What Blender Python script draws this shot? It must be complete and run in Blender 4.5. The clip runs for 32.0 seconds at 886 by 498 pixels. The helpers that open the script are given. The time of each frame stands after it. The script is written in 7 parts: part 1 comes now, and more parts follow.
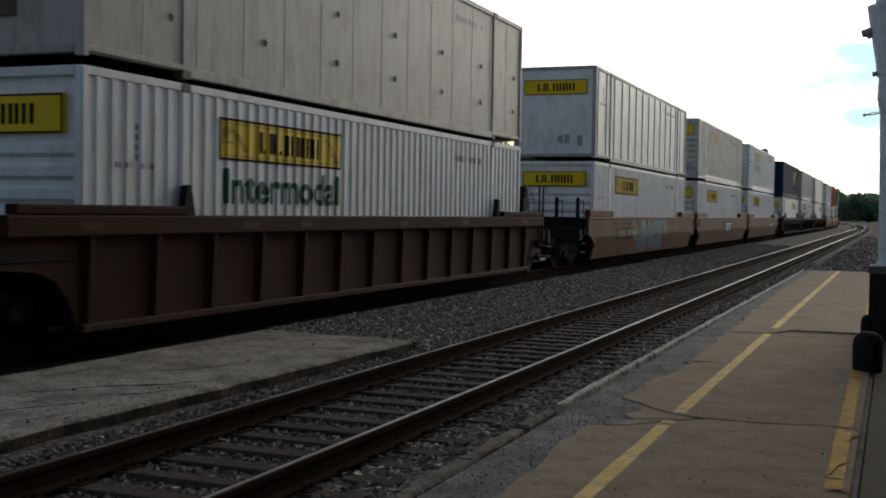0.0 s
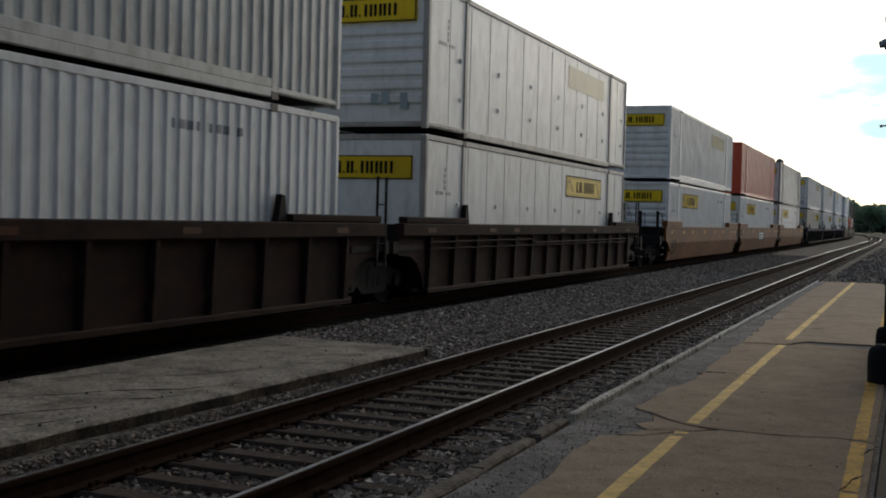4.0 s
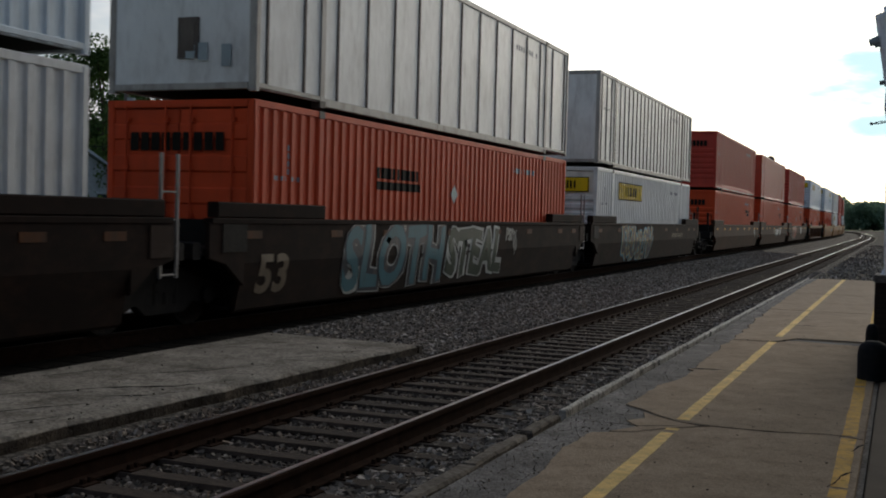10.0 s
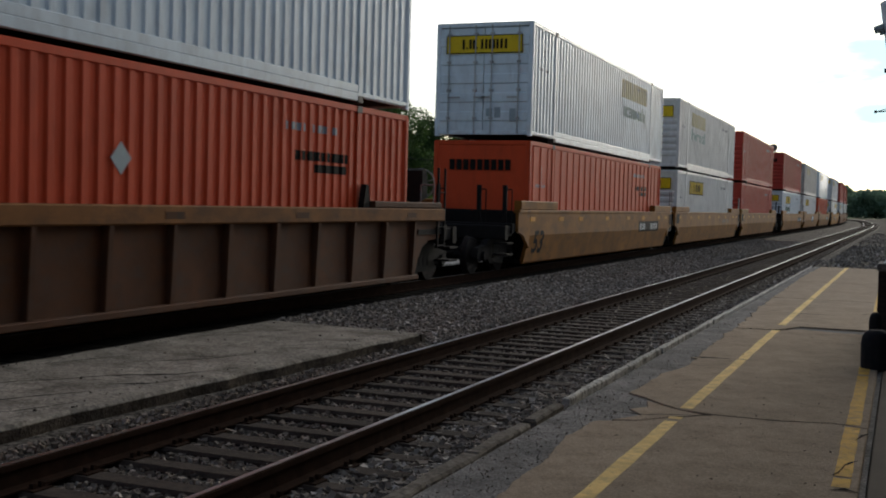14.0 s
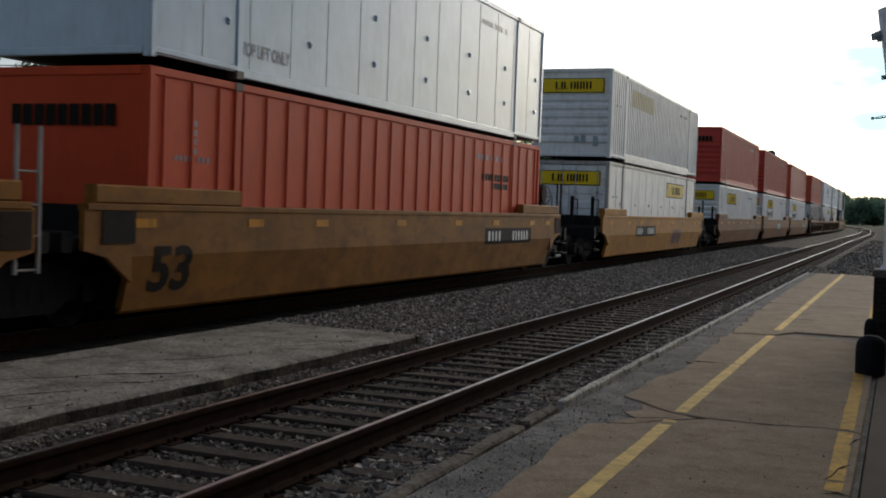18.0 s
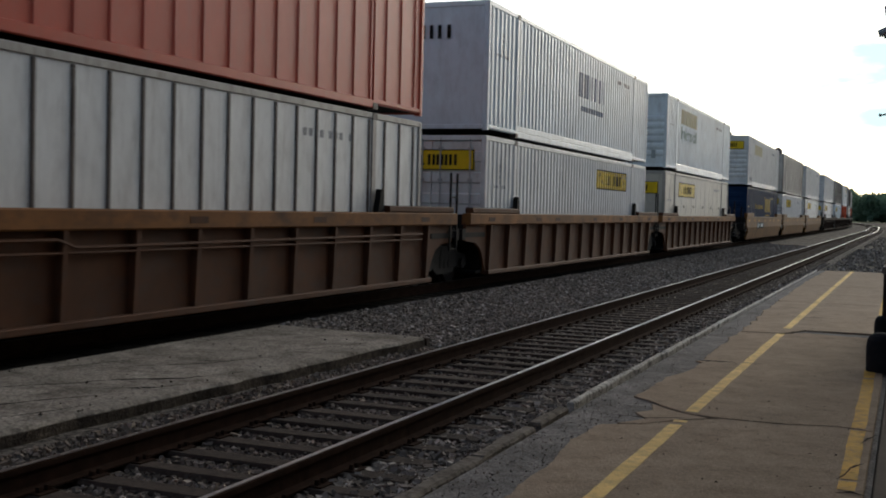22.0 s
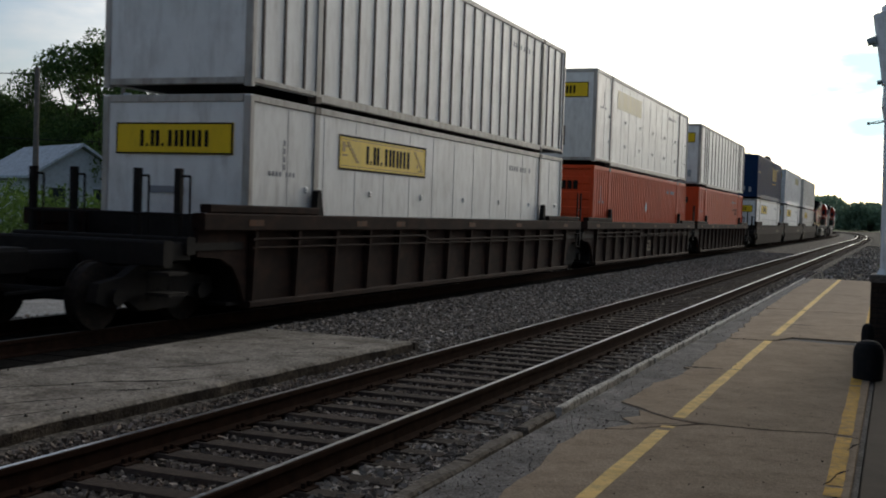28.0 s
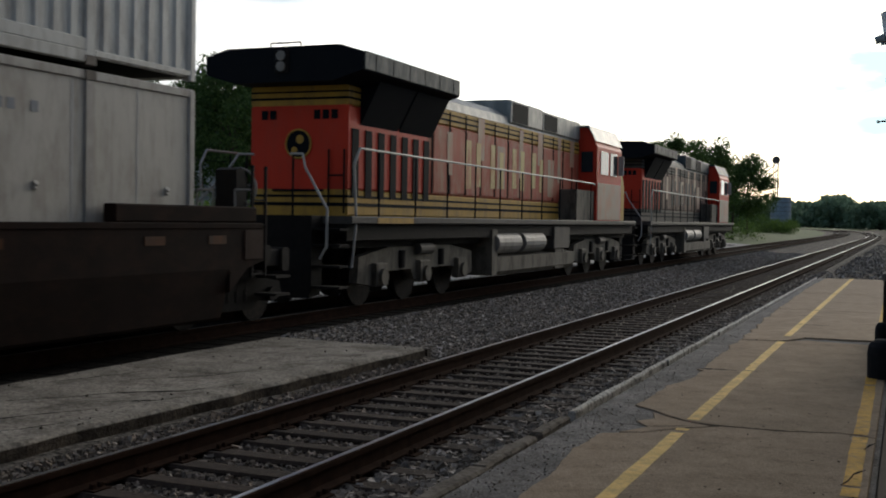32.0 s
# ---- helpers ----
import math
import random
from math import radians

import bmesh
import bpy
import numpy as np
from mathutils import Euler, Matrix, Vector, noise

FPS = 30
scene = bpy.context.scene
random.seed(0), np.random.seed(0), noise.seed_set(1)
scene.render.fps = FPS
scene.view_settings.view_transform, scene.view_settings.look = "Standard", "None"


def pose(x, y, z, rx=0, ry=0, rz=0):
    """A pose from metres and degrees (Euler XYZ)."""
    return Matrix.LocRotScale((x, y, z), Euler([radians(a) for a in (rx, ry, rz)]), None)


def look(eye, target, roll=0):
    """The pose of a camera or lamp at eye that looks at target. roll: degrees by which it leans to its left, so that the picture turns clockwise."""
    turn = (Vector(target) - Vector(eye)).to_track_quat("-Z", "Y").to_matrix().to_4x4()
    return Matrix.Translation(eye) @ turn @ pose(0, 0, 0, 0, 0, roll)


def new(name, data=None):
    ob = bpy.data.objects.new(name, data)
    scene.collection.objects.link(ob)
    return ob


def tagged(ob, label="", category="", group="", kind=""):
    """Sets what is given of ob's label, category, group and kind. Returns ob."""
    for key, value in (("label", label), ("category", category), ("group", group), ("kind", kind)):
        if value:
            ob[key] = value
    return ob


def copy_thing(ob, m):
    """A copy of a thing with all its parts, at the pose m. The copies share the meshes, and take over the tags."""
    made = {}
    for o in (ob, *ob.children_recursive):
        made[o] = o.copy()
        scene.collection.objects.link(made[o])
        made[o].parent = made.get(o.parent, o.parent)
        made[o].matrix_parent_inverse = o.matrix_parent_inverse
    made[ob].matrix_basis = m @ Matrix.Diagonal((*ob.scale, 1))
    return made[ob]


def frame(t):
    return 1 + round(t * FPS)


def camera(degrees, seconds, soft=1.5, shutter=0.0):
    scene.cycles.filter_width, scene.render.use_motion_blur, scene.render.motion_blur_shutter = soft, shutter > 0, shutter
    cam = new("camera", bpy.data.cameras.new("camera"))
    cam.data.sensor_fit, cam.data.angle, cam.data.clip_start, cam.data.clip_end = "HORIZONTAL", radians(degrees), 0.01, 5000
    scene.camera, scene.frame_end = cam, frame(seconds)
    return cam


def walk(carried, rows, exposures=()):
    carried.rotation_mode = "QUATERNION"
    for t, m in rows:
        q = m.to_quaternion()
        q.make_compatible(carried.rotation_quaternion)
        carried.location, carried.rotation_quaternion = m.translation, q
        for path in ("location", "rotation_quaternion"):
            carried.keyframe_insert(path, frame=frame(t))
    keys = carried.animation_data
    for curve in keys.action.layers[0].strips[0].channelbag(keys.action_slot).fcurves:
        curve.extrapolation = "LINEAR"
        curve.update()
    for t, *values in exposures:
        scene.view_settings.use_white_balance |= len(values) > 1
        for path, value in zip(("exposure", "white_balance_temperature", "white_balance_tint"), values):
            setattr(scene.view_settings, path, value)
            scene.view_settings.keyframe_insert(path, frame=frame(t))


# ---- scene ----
cam = camera(43.05, 32.0, 1.9, 0.05)
PATH = [
    (0, pose(0.009, -0.010, 1.770, 88.037, -0.951, 21.895)),
    (0.5, pose(-0.002, -0.006, 1.773, 88.055, -1.158, 21.847)),
    (1, pose(-0.008, 0.006, 1.768, 87.833, -1.138, 22.266)),
    (1.5, pose(-0.003, -0.002, 1.771, 87.942, -1.132, 22.443)),
    (2, pose(0.010, 0.001, 1.773, 88.213, -1.183, 22.557)),
    (2.5, pose(0.002, 0.009, 1.781, 88.419, -0.975, 22.871)),
    (3, pose(0.015, -0.013, 1.776, 88.606, -1.174, 22.711)),
    (3.5, pose(0.007, -0.003, 1.773, 88.342, -1.517, 22.580)),
    (5.5, pose(-0.004, 0.009, 1.773, 88.652, -1.346, 22.635)),
    (6, pose(0.006, -0.019, 1.783, 88.574, -1.623, 22.530)),
    (6.5, pose(0.003, -0.008, 1.772, 88.414, -1.414, 22.679)),
    (7, pose(-0.000, -0.009, 1.778, 88.412, -1.680, 22.615)),
    (7.5, pose(0.004, -0.010, 1.781, 88.579, -1.646, 22.481)),
    (8, pose(0.023, -0.013, 1.776, 88.593, -1.806, 22.439)),
    (8.5, pose(0.011, -0.007, 1.771, 88.388, -1.849, 22.451)),
    (9, pose(0.002, -0.005, 1.776, 88.248, -1.599, 22.246)),
    (9.5, pose(-0.002, -0.004, 1.770, 88.087, -1.503, 22.179)),
    (10, pose(0.008, -0.013, 1.773, 88.257, -1.516, 22.166)),
    (10.5, pose(0.002, -0.012, 1.770, 88.194, -1.832, 22.075)),
    (11, pose(0.009, -0.005, 1.775, 88.467, -1.044, 21.725)),
    (11.5, pose(0.003, -0.014, 1.766, 88.010, -1.300, 21.820)),
    (12, pose(0.007, 0.002, 1.775, 87.809, -1.211, 21.999)),
    (12.5, pose(0.003, 0.002, 1.776, 87.576, -1.653, 21.779)),
    (13, pose(-0.009, 0.003, 1.772, 87.660, -1.709, 21.848)),
    (13.5, pose(-0.008, 0.002, 1.772, 87.641, -1.538, 21.982)),
    (14, pose(-0.011, 0.004, 1.778, 87.622, -1.571, 22.277)),
    (14.5, pose(-0.001, 0.009, 1.769, 87.875, -1.060, 22.432)),
    (16.5, pose(0.010, -0.009, 1.768, 87.938, -1.712, 22.107)),
    (17, pose(0.002, -0.003, 1.771, 87.730, -1.865, 22.286)),
    (17.5, pose(-0.010, 0.005, 1.767, 87.918, -1.903, 22.528)),
    (18, pose(0.009, -0.012, 1.763, 87.805, -2.075, 22.168)),
    (18.5, pose(-0.009, -0.018, 1.774, 88.039, -1.947, 22.305)),
    (19, pose(-0.002, -0.006, 1.771, 88.080, -1.817, 22.354)),
    (19.5, pose(0.003, -0.011, 1.769, 87.923, -1.601, 22.318)),
    (20, pose(0.001, 0.001, 1.769, 87.674, -1.398, 21.970)),
    (20.5, pose(-0.008, -0.011, 1.773, 87.634, -1.702, 22.028)),
    (21, pose(-0.004, -0.008, 1.772, 87.732, -1.466, 22.106)),
    (21.5, pose(-0.013, 0.009, 1.763, 87.581, -1.581, 22.403)),
    (22, pose(-0.007, -0.007, 1.770, 87.854, -1.455, 22.507)),
    (22.5, pose(-0.009, 0.001, 1.765, 88.138, -1.827, 22.431)),
    (23, pose(-0.004, -0.017, 1.772, 88.091, -1.977, 22.289)),
    (23.5, pose(0.001, -0.026, 1.775, 88.524, -1.924, 22.359)),
    (24, pose(0.005, -0.021, 1.766, 88.637, -1.876, 22.187)),
    (24.5, pose(0.012, -0.027, 1.769, 88.237, -1.459, 22.210)),
    (26.5, pose(0.007, -0.005, 1.757, 88.563, -1.363, 21.766)),
    (27, pose(0.012, -0.020, 1.746, 87.812, -1.508, 21.698)),
    (27.5, pose(0.006, -0.012, 1.767, 88.149, -2.117, 21.398)),
    (28, pose(-0.003, 0.001, 1.756, 88.155, -1.907, 21.978)),
    (28.5, pose(0.002, -0.003, 1.755, 87.799, -1.737, 22.031)),
    (29, pose(-0.008, 0.011, 1.761, 87.701, -1.398, 21.963)),
    (29.5, pose(-0.006, 0.000, 1.753, 88.013, -1.386, 21.992)),
    (30, pose(-0.012, -0.011, 1.750, 88.079, -1.625, 21.851)),
    (30.5, pose(-0.007, 0.000, 1.752, 87.937, -1.367, 21.979)),
    (31, pose(-0.005, -0.017, 1.749, 88.171, -1.315, 21.967)),
    (31.5, pose(-0.008, -0.028, 1.760, 88.451, -1.229, 21.890)),
    (32, pose(-0.015, -0.002, 1.755, 88.442, -0.939, 22.444)),
]

walk(cam, PATH, [(0, 0.02), (11, 0.0), (12.5, 0.17), (14, 0.22), (29, 0.22), (32, 0.27)])

# ---------------------------------------------------------------- sky and sun
SUN_AZ, SUN_EL = 6.0, 14.0       # degrees: right of the line of the track, above the horizon
world = bpy.data.worlds.new("sky")
scene.world = world
world.use_nodes = True
wn, wl = world.node_tree.nodes, world.node_tree.links
wn.clear()
w_out = wn.new("ShaderNodeOutputWorld")
w_bg = wn.new("ShaderNodeBackground")
w_sky = wn.new("ShaderNodeTexSky")
w_sky.sky_type = 'NISHITA'
w_sky.sun_disc = False
w_sky.sun_elevation = radians(SUN_EL)
w_sky.sun_rotation = radians(SUN_AZ)
w_sky.air_density, w_sky.dust_density, w_sky.ozone_density = 1.0, 1.2, 1.5
w_co = wn.new("ShaderNodeTexCoord")
w_map = wn.new("ShaderNodeMapping")
w_map.inputs["Scale"].default_value = (1.0, 1.0, 3.2)
w_map.inputs["Location"].default_value = (0.35, 0.2, 0.1)
w_noise = wn.new("ShaderNodeTexNoise")
w_noise.inputs["Scale"].default_value = 2.6
w_noise.inputs["Detail"].default_value = 7.0
w_noise.inputs["Roughness"].default_value = 0.55
w_ramp = wn.new("ShaderNodeValToRGB")
w_ramp.color_ramp.elements[0].position, w_ramp.color_ramp.elements[0].color = 0.42, (0, 0, 0, 1)
w_ramp.color_ramp.elements[1].position, w_ramp.color_ramp.elements[1].color = 0.60, (1, 1, 1, 1)
w_gain = wn.new("ShaderNodeMix")
w_gain.data_type, w_gain.blend_type = 'RGBA', 'MULTIPLY'
w_gain.inputs[0].default_value = 1.0
w_gain.inputs[7].default_value = (0.076, 0.085, 0.098, 1)
# thin cloud: brighter the nearer it lies to the hidden sun
w_dot = wn.new("ShaderNodeVectorMath")
w_dot.operation = 'DOT_PRODUCT'
w_dot.inputs[1].default_value = (math.sin(radians(SUN_AZ)) * math.cos(radians(SUN_EL)),
                                 math.cos(radians(SUN_AZ)) * math.cos(radians(SUN_EL)), math.sin(radians(SUN_EL)))
w_glow = wn.new("ShaderNodeMapRange")
w_glow.interpolation_type = 'SMOOTHSTEP'
w_glow.inputs["From Min"].default_value = 0.52
w_glow.inputs["From Max"].default_value = 1.0
w_glow.inputs["To Min"].default_value = 0.0
w_glow.inputs["To Max"].default_value = 1.0
w_cloud = wn.new("ShaderNodeMix")
w_cloud.data_type = 'RGBA'
w_cloud.inputs[6].default_value = (0.225, 0.243, 0.28, 1)
w_cloud.inputs[7].default_value = (2.0, 1.93, 1.78, 1)
w_mix = wn.new("ShaderNodeMix")
w_mix.data_type = 'RGBA'
wl.new(w_co.outputs["Generated"], w_map.inputs["Vector"])
wl.new(w_map.outputs["Vector"], w_noise.inputs["Vector"])
wl.new(w_noise.outputs["Fac"], w_ramp.inputs["Fac"])
wl.new(w_sky.outputs["Color"], w_gain.inputs[6])
wl.new(w_co.outputs["Generated"], w_dot.inputs[0])
wl.new(w_dot.outputs["Value"], w_glow.inputs["Value"])
wl.new(w_glow.outputs["Result"], w_cloud.inputs[0])
wl.new(w_ramp.outputs["Color"], w_mix.inputs[0])
wl.new(w_gain.outputs[2], w_mix.inputs[6])
wl.new(w_cloud.outputs[2], w_mix.inputs[7])
# a thin place in the cloud where the blue shows through
w_thin = wn.new("ShaderNodeVectorMath")
w_thin.operation = 'DOT_PRODUCT'
w_thin.inputs[1].default_value = Vector((-0.022, 0.990, 0.108)).normalized()
w_edge = wn.new("ShaderNodeTexNoise")
w_edge.inputs["Scale"].default_value = 16.0
w_edge.inputs["Detail"].default_value = 5.0
w_warp = wn.new("ShaderNodeMath")
w_warp.operation = 'MULTIPLY_ADD'
w_warp.inputs[1].default_value = 0.0075
w_open = wn.new("ShaderNodeMapRange")
w_open.interpolation_type = 'SMOOTHSTEP'
w_open.inputs["From Min"].default_value = 1.0003
w_open.inputs["From Max"].default_value = 1.0042
w_open.inputs["To Max"].default_value = 0.95
w_blue = wn.new("ShaderNodeMix")
w_blue.data_type = 'RGBA'
w_blue.inputs[7].default_value = (0.60, 0.90, 1.0, 1)
wl.new(w_co.outputs["Generated"], w_thin.inputs[0])
wl.new(w_map.outputs["Vector"], w_edge.inputs["Vector"])
wl.new(w_edge.outputs["Fac"], w_warp.inputs[0])
wl.new(w_thin.outputs["Value"], w_warp.inputs[2])
wl.new(w_warp.outputs[0], w_open.inputs["Value"])
wl.new(w_open.outputs["Result"], w_blue.inputs[0])
wl.new(w_mix.outputs[2], w_blue.inputs[6])
wl.new(w_blue.outputs[2], w_bg.inputs["Color"])
w_bg.inputs["Strength"].default_value = 1.0
wl.new(w_bg.outputs["Background"], w_out.inputs["Surface"])

sun = new("sun", bpy.data.lights.new("sun", 'SUN'))
sun.data.energy, sun.data.angle, sun.data.color = 0.8, radians(16), (1.0, 0.92, 0.80)
sun.matrix_world = look((0, 0, 50), (-math.sin(radians(SUN_AZ)) * 50, -math.cos(radians(SUN_AZ)) * 50, 50 - 50 * math.tan(radians(SUN_EL))))

# ---------------------------------------------------------------- materials
def material(name, color, rough=0.6, metal=0.0, var=0.25, scale=3.0, streak=0.0, dirt=(0.05, 0.045, 0.04), dirt_amount=0.3,
             bump=0.0, bump_scale=40.0, rnd=0.06, spec=0.18, specks=0.0, pebble=0.0, pebble_scale=45.0):
    m = bpy.data.materials.new(name)
    m.use_nodes = True
    n, l = m.node_tree.nodes, m.node_tree.links
    b = n["Principled BSDF"]
    b.inputs["Roughness"].default_value = rough
    b.inputs["Metallic"].default_value = metal
    b.inputs["Specular IOR Level"].default_value = spec
    co = n.new("ShaderNodeTexCoord")
    big = n.new("ShaderNodeTexNoise")
    big.inputs["Scale"].default_value = scale
    big.inputs["Detail"].default_value = 6.0
    big.inputs["Roughness"].default_value = 0.65
    info = n.new("ShaderNodeObjectInfo")
    shift = n.new("ShaderNodeVectorMath")
    shift.operation = 'MULTIPLY_ADD'
    shift.inputs[1].default_value = (1, 1, 1)
    rv = n.new("ShaderNodeCombineXYZ")
    k = n.new("ShaderNodeMath")
    k.operation = 'MULTIPLY'
    k.inputs[1].default_value = 40.0
    l.new(info.outputs["Random"], k.inputs[0])
    l.new(k.outputs[0], rv.inputs[0])
    l.new(k.outputs[0], rv.inputs[1])
    l.new(co.outputs["Object"], shift.inputs[0])
    l.new(rv.outputs[0], shift.inputs[2])
    l.new(shift.outputs[0], big.inputs["Vector"])
    # grain and tone
    hsv = n.new("ShaderNodeHueSaturation")
    hsv.inputs["Color"].default_value = (*color, 1)
    mr = n.new("ShaderNodeMapRange")
    mr.inputs["From Min"].default_value, mr.inputs["From Max"].default_value = 0.3, 0.7
    mr.inputs["To Min"].default_value, mr.inputs["To Max"].default_value = 1 - var, 1 + var
    l.new(big.outputs["Fac"], mr.inputs["Value"])
    rr = n.new("ShaderNodeMapRange")
    rr.inputs["To Min"].default_value, rr.inputs["To Max"].default_value = 1 - rnd, 1 + rnd
    l.new(info.outputs["Random"], rr.inputs["Value"])
    mul = n.new("ShaderNodeMath")
    mul.operation = 'MULTIPLY'
    l.new(mr.outputs[0], mul.inputs[0])
    l.new(rr.outputs[0], mul.inputs[1])
    l.new(mul.outputs[0], hsv.inputs["Value"])
    last = hsv.outputs["Color"]
    if dirt_amount > 0:
        mp = n.new("ShaderNodeMapping")
        mp.inputs["Scale"].default_value = (1.0, 1.1, 0.40) if streak == 1 else (1.0, 0.55, 1.1) if streak else (1, 1, 1)
        l.new(shift.outputs[0], mp.inputs["Vector"])
        dn = n.new("ShaderNodeTexNoise")
        dn.inputs["Scale"].default_value = 3.2 if streak else scale * 2.7
        dn.inputs["Detail"].default_value = 8.0
        dn.inputs["Roughness"].default_value = 0.7
        l.new(mp.outputs[0], dn.inputs["Vector"])
        dr = n.new("ShaderNodeMapRange")
        dr.inputs["From Min"].default_value, dr.inputs["From Max"].default_value = 0.46, 0.78
        dr.inputs["To Min"].default_value, dr.inputs["To Max"].default_value = 0.0, dirt_amount * 2
        dr.clamp = True
        l.new(dn.outputs["Fac"], dr.inputs["Value"])
        mx = n.new("ShaderNodeMix")
        mx.data_type = 'RGBA'
        mx.inputs[7].default_value = (*dirt, 1)
        l.new(dr.outputs[0], mx.inputs[0])
        l.new(last, mx.inputs[6])
        last = mx.outputs[2]
    if streak:
        sm = n.new("ShaderNodeMapping")
        sm.inputs["Scale"].default_value = (1.0, 1.0, 0.16)
        l.new(shift.outputs[0], sm.inputs["Vector"])
        sn = n.new("ShaderNodeTexNoise")
        sn.inputs["Scale"].default_value = 7.0
        sn.inputs["Detail"].default_value = 4.0
        sn.inputs["Roughness"].default_value = 0.6
        l.new(sm.outputs[0], sn.inputs["Vector"])
        sr = n.new("ShaderNodeMapRange")
        sr.inputs["From Min"].default_value, sr.inputs["From Max"].default_value = 0.54, 0.74
        sr.inputs["To Max"].default_value = min(0.3, dirt_amount * 1.1) * (1.0 if streak == 1 else 0.45)
        l.new(sn.outputs["Fac"], sr.inputs["Value"])
        sx = n.new("ShaderNodeMix")
        sx.data_type = 'RGBA'
        sx.inputs[7].default_value = (dirt[0] * 0.7, dirt[1] * 0.62, dirt[2] * 0.55, 1)
        l.new(sr.outputs[0], sx.inputs[0])
        l.new(last, sx.inputs[6])
        last = sx.outputs[2]
    if specks:
        vo = n.new("ShaderNodeTexVoronoi")
        vo.inputs["Scale"].default_value = 5.5
        l.new(shift.outputs[0], vo.inputs["Vector"])
        wn_ = n.new("ShaderNodeTexNoise")
        wn_.inputs["Scale"].default_value = 2.2
        l.new(shift.outputs[0], wn_.inputs["Vector"])
        lim = n.new("ShaderNodeMath")
        lim.operation = 'MULTIPLY'
        lim.inputs[1].default_value = 0.22
        l.new(wn_.outputs["Fac"], lim.inputs[0])
        les = n.new("ShaderNodeMath")
        les.operation = 'LESS_THAN'
        l.new(vo.outputs["Distance"], les.inputs[0])
        l.new(lim.outputs[0], les.inputs[1])
        am = n.new("ShaderNodeMath")
        am.operation = 'MULTIPLY'
        am.inputs[1].default_value = specks
        l.new(les.outputs[0], am.inputs[0])
        sp = n.new("ShaderNodeMix")
        sp.data_type = 'RGBA'
        sp.inputs[7].default_value = (color[0] * 0.3, color[1] * 0.3, color[2] * 0.32, 1)
        l.new(am.outputs[0], sp.inputs[0])
        l.new(last, sp.inputs[6])
        last = sp.outputs[2]
    if pebble:
        pv = n.new("ShaderNodeTexVoronoi")
        pv.inputs["Scale"].default_value = pebble_scale
        l.new(shift.outputs[0], pv.inputs["Vector"])
        bw = n.new("ShaderNodeRGBToBW")
        l.new(pv.outputs["Color"], bw.inputs[0])
        pr = n.new("ShaderNodeMapRange")
        pr.inputs["From Min"].default_value, pr.inputs["From Max"].default_value = 0.15, 0.85
        pr.inputs["To Min"].default_value, pr.inputs["To Max"].default_value = 1 - pebble, 1 + pebble
        l.new(bw.outputs[0], pr.inputs["Value"])
        ph = n.new("ShaderNodeHueSaturation")
        l.new(last, ph.inputs["Color"])
        l.new(pr.outputs[0], ph.inputs["Value"])
        last = ph.outputs["Color"]
    l.new(last, b.inputs["Base Color"])
    if bump:
        bn = n.new("ShaderNodeTexNoise")
        bn.inputs["Scale"].default_value = bump_scale
        bn.inputs["Detail"].default_value = 5.0
        l.new(shift.outputs[0], bn.inputs["Vector"])
        bp = n.new("ShaderNodeBump")
        bp.inputs["Strength"].default_value = bump
        bp.inputs["Distance"].default_value = 0.02
        l.new(bn.outputs["Fac"], bp.inputs["Height"])
        l.new(bp.outputs[0], b.inputs["Normal"])
    return m


def paint(name, color, rough=0.5, dirt_amount=0.16, dirt=(0.20, 0.165, 0.13), var=0.10, spec=0.22):
    return material(name, color, rough, 0.0, var, 0.9, 1.0, dirt, dirt_amount, 0.05, 9.0, 0.05, spec)


